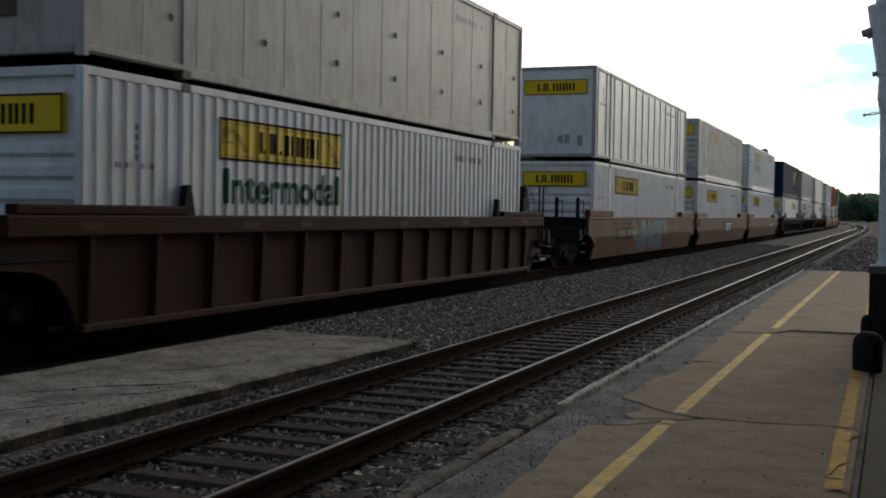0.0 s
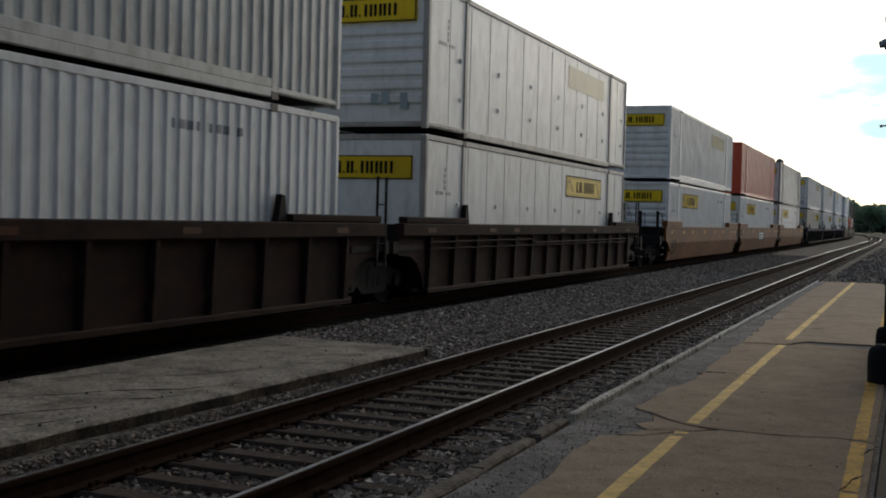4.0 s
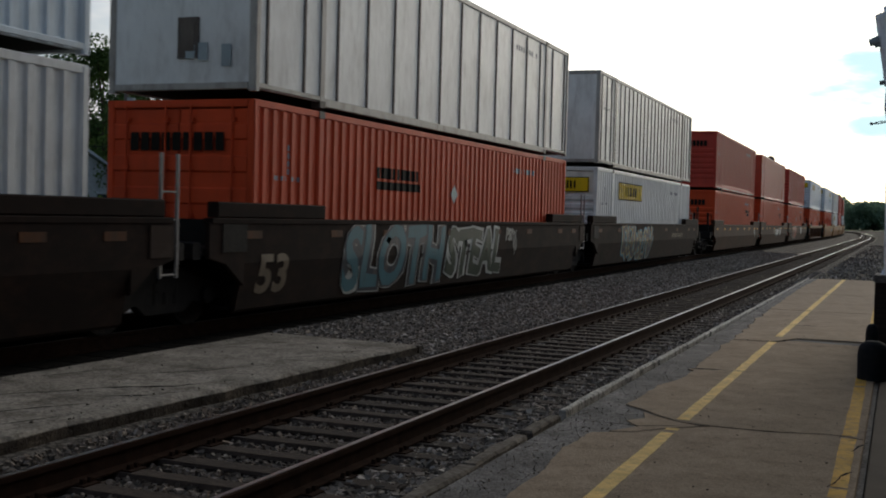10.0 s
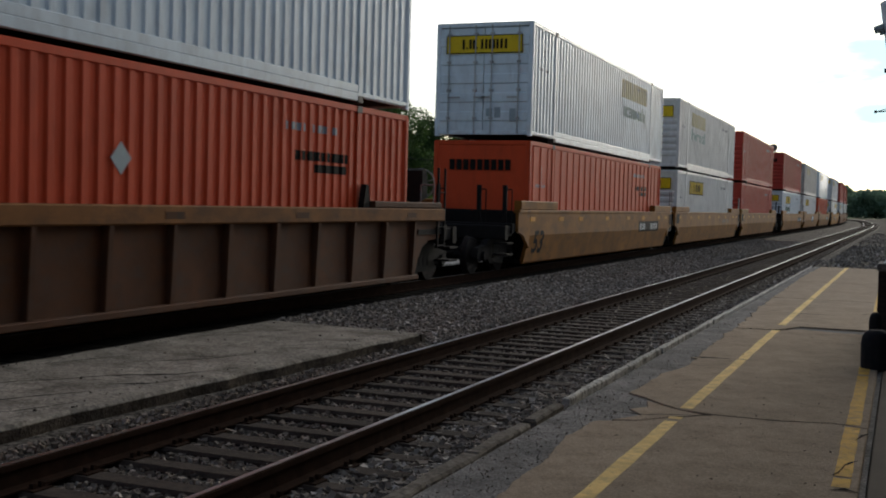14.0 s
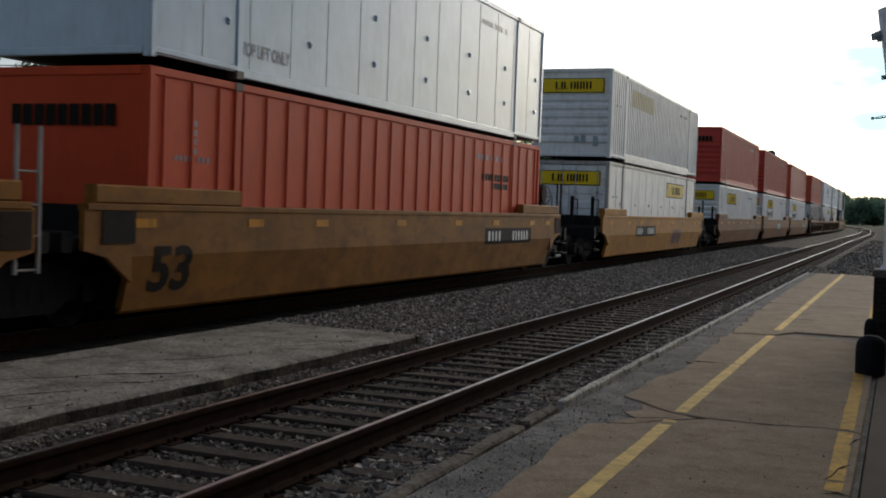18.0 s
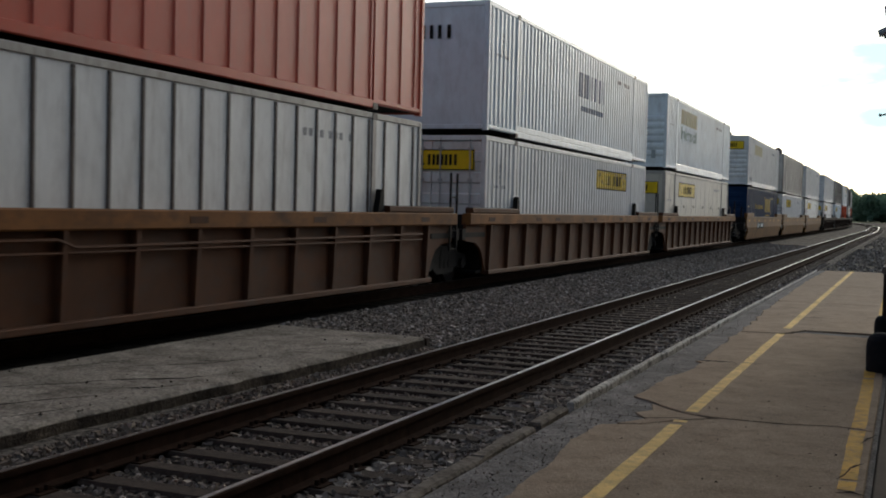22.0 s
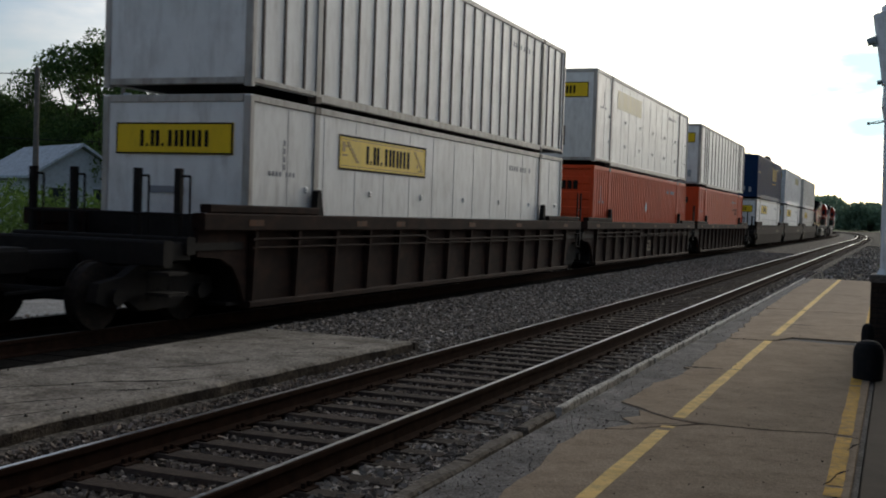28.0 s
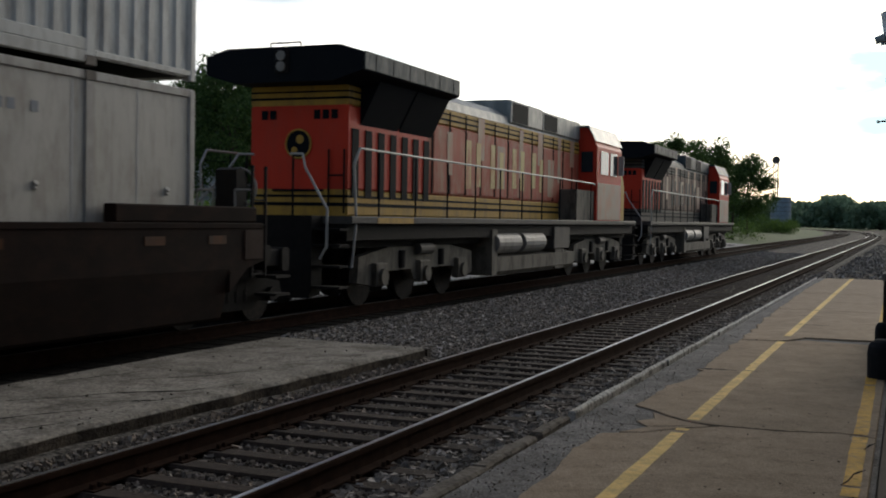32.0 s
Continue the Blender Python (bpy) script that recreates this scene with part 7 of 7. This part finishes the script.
    part("number_lettering", Mesh().box(0.3, 0.42, -9.468, -9.45, 3.28, 3.44).box(0.47, 0.59, -9.468, -9.45, 3.28, 3.44).box(0.64, 0.76, -9.468, -9.45, 3.28, 3.44).box(-0.75, -0.63, -9.468, -9.45, 3.28, 3.44)
         .box(-0.58, -0.46, -9.468, -9.45, 3.28, 3.44), L["dark"], c)
    ring = Mesh()
    for i in range(20):
        a, b = 2 * math.pi * i / 20, 2 * math.pi * (i + 1) / 20
        ring.cyl((0.25 * math.cos(a), -9.47, 2.85 + 0.25 * math.sin(a)), (0.25 * math.cos(b), -9.47, 2.85 + 0.25 * math.sin(b)), 0.018, 6)
    part("herald_ring", ring, L["yellow"], c, "worn yellow ring round the herald")
    part("herald_mark", Mesh().cyl((0.03, -9.476, 2.93), (0.03, -9.466, 2.93), 0.08, 12).cyl((-0.08, -9.476, 2.74), (-0.08, -9.466, 2.74), 0.06, 12), L["yellow"], c, "worn yellow marks on the herald")
    part("end_ladder", Mesh().cyl((0.62, -9.50, 1.65), (0.62, -9.50, 2.75), 0.018, 6).cyl((0.92, -9.50, 1.65), (0.92, -9.50, 2.75), 0.018, 6).cyl((0.62, -9.50, 1.95), (0.92, -9.50, 1.95), 0.014, 6)
         .cyl((0.62, -9.50, 2.3), (0.92, -9.50, 2.3), 0.014, 6), L["black"], c)
    part("rear_lamp_bar", Mesh().box(-0.5, 0.5, -9.50, -9.45, 2.02, 2.06), L["dark"], c)
    part("roof_rail", Mesh().pipe([(-0.5, -9.6, 4.45), (-0.5, -9.6, 4.60), (0.1, -9.6, 4.60), (0.1, -9.6, 4.45)], 0.015, 6), L["rail"], c)
    return c


engine = locomotive(L, "orange diesel freight locomotive with yellow stripes and peeling lettering")
MOVERS.append((engine, TRAIN_END + 14.4, FAR_Z))
SOOTY = dict(L, faded=L["soot"], yellow=L["grey"], cream=L["grey"], panel=L["pale"], roof=L["wing"])
second = locomotive(SOOTY, "sooty dark diesel locomotive with faded orange cab and ends")
MOVERS.append((second, TRAIN_END + 37.5, FAR_Z))

# ---------------------------------------------------------------- ties of the tracks
tie_data = [Mesh().cbox(-1.3, 1.3, -0.115, 0.115, -0.37, -0.186, 0.02 + 0.008 * k).data("tie", m_tie) for k in range(3)]
_r3 = random.Random(4)
_s = -2.0
_n = 0
rest = Mesh()
while _s < 330:
    x, y, hd = on_line(_s, NEAR_X + _r3.uniform(-0.05, 0.05))
    if _n < 290:
        o = part("tie", tie_data[_n % 3], None, near_track)
        o.location = (x, y, 0)
        o.rotation_euler = (0, 0, hd + _r3.uniform(-0.02, 0.02))
    else:
        rest.box(x - 1.3, x + 1.3, y - 0.115, y + 0.115, -0.37, -0.186)
    _s += 0.52 + _r3.uniform(-0.03, 0.03)
    _n += 1
tagged(part("tie_row", rest, m_tie, near_track), kind="stuff")
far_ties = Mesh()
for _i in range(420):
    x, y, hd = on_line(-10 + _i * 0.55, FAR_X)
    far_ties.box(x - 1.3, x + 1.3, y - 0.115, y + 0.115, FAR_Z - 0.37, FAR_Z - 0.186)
# far ties take the same near-black colour for the train's shade
tagged(part("tie_row", far_ties, m_shade_bed, far_track), kind="stuff")
plates = Mesh()
for _i in range(150):
    y = -2.0 + _i * 0.52
    for d in (-0.755, 0.755):
        plates.box(NEAR_X + d - 0.17, NEAR_X + d + 0.17, y - 0.09, y + 0.09, -0.19, -0.176)
        for q in (-0.11, 0.11):
            plates.box(NEAR_X + d + q - 0.015, NEAR_X + d + q + 0.015, y - 0.05, y - 0.02, -0.18, -0.14)
            plates.box(NEAR_X + d + q - 0.015, NEAR_X + d + q + 0.015, y + 0.03, y + 0.06, -0.18, -0.14)
tagged(part("rail_fastenings", plates, m_rail, near_track, "rusty tie plates and spikes"), kind="stuff")

# ---------------------------------------------------------------- trees, woods, house, poles, silo
m_bark = material("tree_bark", (0.06, 0.045, 0.035), 0.95, 0, 0.3, 5, 0, (0.03, 0.025, 0.02), 0.4, 0.6, 12)


def leaf_material(name, a, b):
    m = bpy.data.materials.new(name)
    m.use_nodes = True
    n, l = m.node_tree.nodes, m.node_tree.links
    g = n.new("ShaderNodeNewGeometry")
    r = n.new("ShaderNodeValToRGB")
    r.color_ramp.elements[0].color, r.color_ramp.elements[1].color = (*a, 1), (*b, 1)
    bs = n["Principled BSDF"]
    bs.inputs["Roughness"].default_value = 0.7
    bs.inputs["Specular IOR Level"].default_value = 0.25
    l.new(g.outputs["Random Per Island"], r.inputs["Fac"])
    l.new(r.outputs["Color"], bs.inputs["Base Color"])
    tr = n.new("ShaderNodeBsdfTranslucent")
    l.new(r.outputs["Color"], tr.inputs["Color"])
    mx = n.new("ShaderNodeMixShader")
    mx.inputs[0].default_value = 0.4
    l.new(bs.outputs[0], mx.inputs[1])
    l.new(tr.outputs[0], mx.inputs[2])
    l.new(mx.outputs[0], n["Material Output"].inputs["Surface"])
    return m


m_leaf = leaf_material("tree_leaves", (0.026, 0.060, 0.016), (0.090, 0.150, 0.042))
m_leaf2 = leaf_material("light_leaves", (0.05, 0.095, 0.018), (0.13, 0.21, 0.045))
# far woods: distance haze is mixed into this paler, bluer leaf colour
m_leaf_far = leaf_material("haze_paled_leaves", (0.13, 0.21, 0.14), (0.22, 0.31, 0.21))


def leaf_cloud(centres, per, size, seed, mat, name):
    """Many small bent leaf clumps round the given (x, y, z, radius) centres."""
    g = np.random.default_rng(seed)
    vs, fs, k = [], [], 0
    for (cx, cy, cz, rad) in centres:
        n = max(3, int(per * rad * rad))
        d = g.normal(size=(n, 3))
        d /= np.linalg.norm(d, axis=1)[:, None]
        rr = rad * g.uniform(0.35, 1.08, n) ** 0.6
        p = np.array([cx, cy, cz]) + d * rr[:, None] * np.array([1, 1, 0.8])
        u = g.normal(size=(n, 3))
        u /= np.linalg.norm(u, axis=1)[:, None]
        w = np.cross(u, g.normal(size=(n, 3)))
        w /= np.linalg.norm(w, axis=1)[:, None]
        s = size * g.uniform(0.5, 1.4, n)[:, None]
        nn = np.cross(u, w)
        quad = np.stack([p - u * s, p + w * s * 0.55 - nn * s * 0.12, p + u * s, p - w * s * 0.55 - nn * s * 0.12], 1)
        vs.append(quad.reshape(-1, 3))
        fs.append(np.arange(4 * n).reshape(n, 4) + k)
        k += 4 * n
    me = bpy.data.meshes.new(name)
    me.from_pydata(np.concatenate(vs).tolist(), [], np.concatenate(fs).tolist())
    me.materials.append(mat)
    return me


def tree(height, spread, seed, mat, lean=0.0, gaps=1.0):
    g = random.Random(seed)
    t = thing("tree", "leafy green deciduous tree with an uneven crown", "tree", "trees beyond the railway")
    m = Mesh()
    top = Vector((lean, 0, height * 0.62))
    m.cyl((0, 0, -0.3), tuple(top * 0.5), 0.035 * height * 0.55, 9, 0.026 * height * 0.5)
    m.cyl(tuple(top * 0.5), tuple(top), 0.026 * height * 0.5, 8, 0.012 * height * 0.5)
    centres = []
    n = 11
    for i in range(n):
        a = i * 2.4 + g.uniform(-0.4, 0.4)
        f = 0.30 + 0.62 * i / (n - 1)
        base = top * min(1.0, f * 1.05)
        reach = spread * (0.55 + 0.45 * math.sin(math.pi * min(1, f))) * g.uniform(0.6, 1.1)
        tip = Vector((math.cos(a) * reach, math.sin(a) * reach, height * (f + g.uniform(0.02, 0.10))))
        m.cyl(tuple(base), tuple(base.lerp(tip, 0.6) + Vector((0, 0, 0.2))), 0.010 * height * 0.6, 6, 0.006 * height * 0.6)
        m.cyl(tuple(base.lerp(tip, 0.6) + Vector((0, 0, 0.2))), tuple(tip), 0.006 * height * 0.6, 5, 0.002 * height)
        for q in range(4):
            r = height * g.uniform(0.055, 0.115) * gaps
            centres.append((tip.x + g.uniform(-1, 1) * reach * 0.35, tip.y + g.uniform(-1, 1) * reach * 0.35, tip.z + g.uniform(-0.09, 0.07) * height, r))
    centres.append((lean, 0, height * 0.93, height * 0.08))
    part("trunk", m, m_bark, t)
    part("crown", leaf_cloud(centres, 210, 0.125, seed, mat, "crown"), None, t)
    return t


kinds = [tree(11.0, 3.4, 11, m_leaf, 0.4, 1.25), tree(12.5, 2.9, 12, m_leaf, -0.3, 1.0), tree(10.0, 3.6, 13, m_leaf, 0.2, 1.45), tree(8.0, 3.0, 14, m_leaf2, 0.1, 1.4)]
# kind, azimuth from the track's line, distance, top angle
SPOTS = [(1, -38.9, 86, 7.8), (1, -40.4, 90, 6.8), (2, -36.6, 92, 5.4), (0, -35.2, 76, 6.6), (0, -32.9, 70, 7.5), (2, -31.0, 80, 6.4), (2, -29.0, 78, 5.6), (1, -26.7, 84, 6.0), (2, -25.2, 94, 5.0),
         (0, -42.8, 92, 5.0), (2, -44.5, 92, 4.8), (3, -37.4, 66, 3.8), (0, -34.0, 82, 5.6), (0, -22.5, 105, 4.4), (2, -20.6, 118, 4.0), (1, -18.8, 128, 4.6), (0, -16.6, 140, 3.9), (1, -14.6, 150, 4.2), (2, -12.6, 160, 3.8),
         (1, -10.6, 165, 4.3), (0, -9.2, 176, 3.9), (2, -8.0, 186, 3.3), (0, -7.3, 190, 2.9)]
used = set()
for k, az, dist, el in SPOTS:
    hgt = dist * math.tan(radians(el)) + 1.7
    own = (11.0, 12.5, 10.0, 8.0)[k]
    src = kinds[k]
    pos = pose(math.sin(radians(az)) * dist, math.cos(radians(az)) * dist, 0.0, 0, 0, (az * 37) % 360)
    if k in used:
        t = copy_thing(src, pos)
    else:
        used.add(k)
        t = src
        t.matrix_basis = pos
    t.scale = (hgt / own,) * 3

# thickets on the bank
_g = random.Random(77)
bush_c = []
for i in range(150):
    az = -47 + i * 0.27
    d = 44 + 10 * _g.random() + max(0, az + 30) * 4.2
    bush_c.append((math.sin(radians(az)) * d, math.cos(radians(az)) * d, 0.7 + _g.uniform(-0.3, 0.8), _g.uniform(0.9, 1.7)))
tagged(new("thicket", leaf_cloud(bush_c, 130, 0.10, 5, m_leaf2, "thicket")), "tangled green weeds and bushes along the bank", "bushes", kind="stuff")
low = []
for i in range(120):
    az = -24 + i * 0.146
    d = 120 + (az + 24) * 6 + _g.uniform(0, 18)
    low.append((math.sin(radians(az)) * d, math.cos(radians(az)) * d, 1.4 + _g.uniform(-0.6, 2.4), _g.uniform(1.6, 3.0)))
tagged(new("hedgerow", leaf_cloud(low, 40, 0.22, 6, m_leaf, "hedgerow")), "dense dark green hedgerow beside the line", "bushes", kind="stuff")
wood = []
for i in range(420):
    az = -10 + i * 0.075
    d = 560 + 60 * _g.random()
    hgt = d * math.tan(radians(1.08 + 0.30 * noise.noise((az * 1.1, 0, 0)) + 0.30 * math.exp(-((az + 3.3) / 0.5) ** 2) + 0.12 * noise.noise((az * 5, 3, 0)))) + 1.7
    x, y = math.sin(radians(az)) * d, math.cos(radians(az)) * d
    for f in (0.2, 0.5, 0.80):
        wood.append((x + _g.uniform(-3, 3), y, hgt * f, hgt * 0.26))
foot = [(math.sin(radians(a)) * 236 + _g.uniform(-1, 1), math.cos(radians(a)) * 236 + _g.uniform(-6, 6), _g.uniform(0.4, 1.9), _g.uniform(0.9, 1.7)) for a in np.linspace(-6.6, -5.15, 34)]
tagged(new("scrub", leaf_cloud(foot, 90, 0.16, 14, m_leaf2, "scrub")), "low green scrub round the foot of the grain bin", "bushes", kind="stuff")
weeds = [(_g.uniform(-0.5, 9), _g.uniform(48, 150), -0.1, _g.uniform(0.15, 0.4)) for _ in range(160)]
tagged(new("yard_weeds", leaf_cloud(weeds, 160, 0.05, 12, m_leaf2, "yard_weeds")), "low green weeds on the cinder ground", "weeds", kind="stuff")
stones("yard_stones", "scattered stones on the dark cinder ground", [(-2.7, 3.0, 41.5, 70, 14), (-2.6, 3.0, 70, 120, 4)], 0.09, -0.14)
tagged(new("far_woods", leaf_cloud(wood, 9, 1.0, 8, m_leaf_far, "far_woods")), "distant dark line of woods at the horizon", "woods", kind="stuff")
back = []
for i in range(200):
    az = -60 + i * 0.22
    d = 95 + 25 * _g.random() + max(0, az + 28) * 8
    hgt = d * math.tan(radians((5.0 if az < -30 else 3.6) + 0.9 * noise.noise((az * 0.6, 0, 4)) + 0.5 * noise.noise((az * 2.3, 0, 7)))) + 1.0
    for f in (0.15, 0.42, 0.72):
        back.append((math.sin(radians(az)) * d, math.cos(radians(az)) * d, hgt * f, hgt * 0.27))
tagged(new("back_woods", leaf_cloud(back, 60, 0.30, 9, m_leaf, "back_woods")), "dark wood behind the houses", "woods", kind="stuff")

m_siding = material("pale_house_siding", (0.42, 0.45, 0.48), 0.8, 0, 0.1, 2, 0, (0.2, 0.2, 0.2), 0.25)
m_shingle = material("pale_metal_roof", (0.42, 0.46, 0.50), 0.9, 0, 0.25, 3, 0, (0.06, 0.06, 0.06), 0.3)


def house(m, w, l, eave, ridge):
    h = thing("house", "small pale house with a light metal gabled roof", "house", "houses beyond the railway")
    h.matrix_basis = m
    part("wall", Mesh().prism([(-w, 0), (w, 0), (w, eave), (0, ridge - 0.1), (-w, eave)], "y", -l, l), m_siding, h)
    for s in (1, -1):
        part("roof_slope", Mesh().prism([(0, ridge), (s * (w + 0.4), eave - 0.25), (s * (w + 0.4), eave - 0.1), (0, ridge + 0.16)], "y", -l - 0.35, l + 0.35), m_shingle, h)
    for x in (-w * 0.5, w * 0.45):
        o = part("window", Mesh().cbox(x - 0.45, x + 0.45, -l - 0.05, -l + 0.05, 1.0, 2.2, 0.03), m_glass, h)
        part("frame", Mesh().cbox(x - 0.55, x + 0.55, -l - 0.04, -l + 0.04, 0.88, 1.0, 0.02).cbox(x - 0.55, x + 0.55, -l - 0.04, -l + 0.04, 2.2, 2.32, 0.02), m_siding, o)
    return h


def at(az, d, z=0.0, turn=0.0):
    return pose(math.sin(radians(az)) * d, math.cos(radians(az)) * d, z, 0, 0, turn)


house(at(-41.2, 68, 0.2, 62), 2.6, 4.2, 2.9, 4.5)
house(at(-35.4, 74, 0.2, 20), 2.6, 4.0, 3.0, 5.1)
house(at(-33.4, 90, 0.3, 80), 3.2, 6.0, 2.6, 4.6)
m_pole = material("grey_pole_wood", (0.16, 0.14, 0.125), 0.9, 0, 0.2, 4, 0, (0.07, 0.06, 0.05), 0.3)


def utility_pole(m, h, arm):
    p = thing("utility_pole", "weathered grey wooden utility pole", "pole", "poles beyond the railway")
    p.matrix_basis = m
    part("mast", Mesh().cyl((0, 0, -0.3), (0, 0, h), 0.16, 10, 0.11), m_pole, p)
    if arm:
        part("crossarm", Mesh().cbox(-1.1, 1.1, -0.06, 0.06, h - 0.75, h - 0.62, 0.01).cyl((-1.0, 0, h - 0.62), (-1.0, 0, h - 0.4), 0.05, 8).cyl((1.0, 0, h - 0.62), (1.0, 0, h - 0.4), 0.05, 8), m_pole, p)
        part("transformer", Mesh().cyl((0.32, 0, h - 1.9), (0.32, 0, h - 1.1), 0.22, 12), m_siding, p)
    return p


utility_pole(at(-41.95, 56), 7.9, False)
utility_pole(at(-38.0, 62), 8.6, True)
wires = thing("overhead_wires", "thin dark cables strung between the poles", "cable", "")
for a, b in (((-41.95, 56, 7.6), (-60, 60, 7.8)), ((-60, 57, 5.2), (-38.0, 62, 4.9)), ((-38.0, 62, 4.9), (-15, 110, 5.6))):
    pts = []
    A = Vector((math.sin(radians(a[0])) * a[1], math.cos(radians(a[0])) * a[1], a[2]))
    B = Vector((math.sin(radians(b[0])) * b[1], math.cos(radians(b[0])) * b[1], b[2]))
    for i in range(9):
        q = A.lerp(B, i / 8)
        q.z -= 1.2 * (i / 8) * (1 - i / 8)
        pts.append(tuple(q))
    part("cable", Mesh().pipe(pts, 0.022, 5), m_black, wires)

silo = thing("grain_elevator", "blue-grey grain bin with a tall leg and spout pipes", "silo")
silo.matrix_basis = at(-5.92, 262, 0.4)
m_bin = material("dull_blue_metal", (0.24, 0.30, 0.36), 0.6, 0.2, 0.15, 0.8, 1.0, (0.10, 0.10, 0.10), 0.3)
m_gal = material("dull_galvanised", (0.10, 0.095, 0.095), 0.7, 0.2, 0.15, 2, 0, (0.06, 0.05, 0.05), 0.3)
part("bin", Mesh().cyl((0.9, 0, 0), (0.9, 0, 7.1), 2.2, 28).cyl((0.9, 0, 7.1), (0.9, 0, 7.35), 2.28, 28, 2.2), m_bin, silo)
for _z in range(6):
    part("hoop", Mesh().cyl((0.9, 0, 1.1 + _z), (0.9, 0, 1.16 + _z), 2.23, 28), m_gal, silo)
part("leg", Mesh().box(-0.95, -0.75, -0.1, 0.1, 7.5, 15.0).box(-0.5, -0.3, -0.1, 0.1, 7.5, 14.2).box(-0.05, 0.25, -0.15, 0.15, 7.5, 15.2), m_gal, silo)
part("head", Mesh().cyl((-0.35, -0.5, 15.6), (-0.35, 0.5, 15.6), 0.85, 16), m_gal, silo, "dark machine head on top")
part("spout", Mesh().cyl((-0.4, 0, 14.6), (-5.6, 0, 10.6), 0.13, 8).cyl((0, 0, 13.4), (-4.2, 0, 9.6), 0.13, 8), m_gal, silo)


# ---------------------------------------------------------------- what moves
def motions():
    times = [float(i) for i in range(33)]
    for ob, s0, z in MOVERS:
        rows = []
        for t in times:
            s = s0 - travelled(t)
            x, y, h = on_line(s, FAR_X)
            rows.append((t, pose(x, y, z, 0, 0, math.degrees(h))))
        walk(ob, rows)


motions()
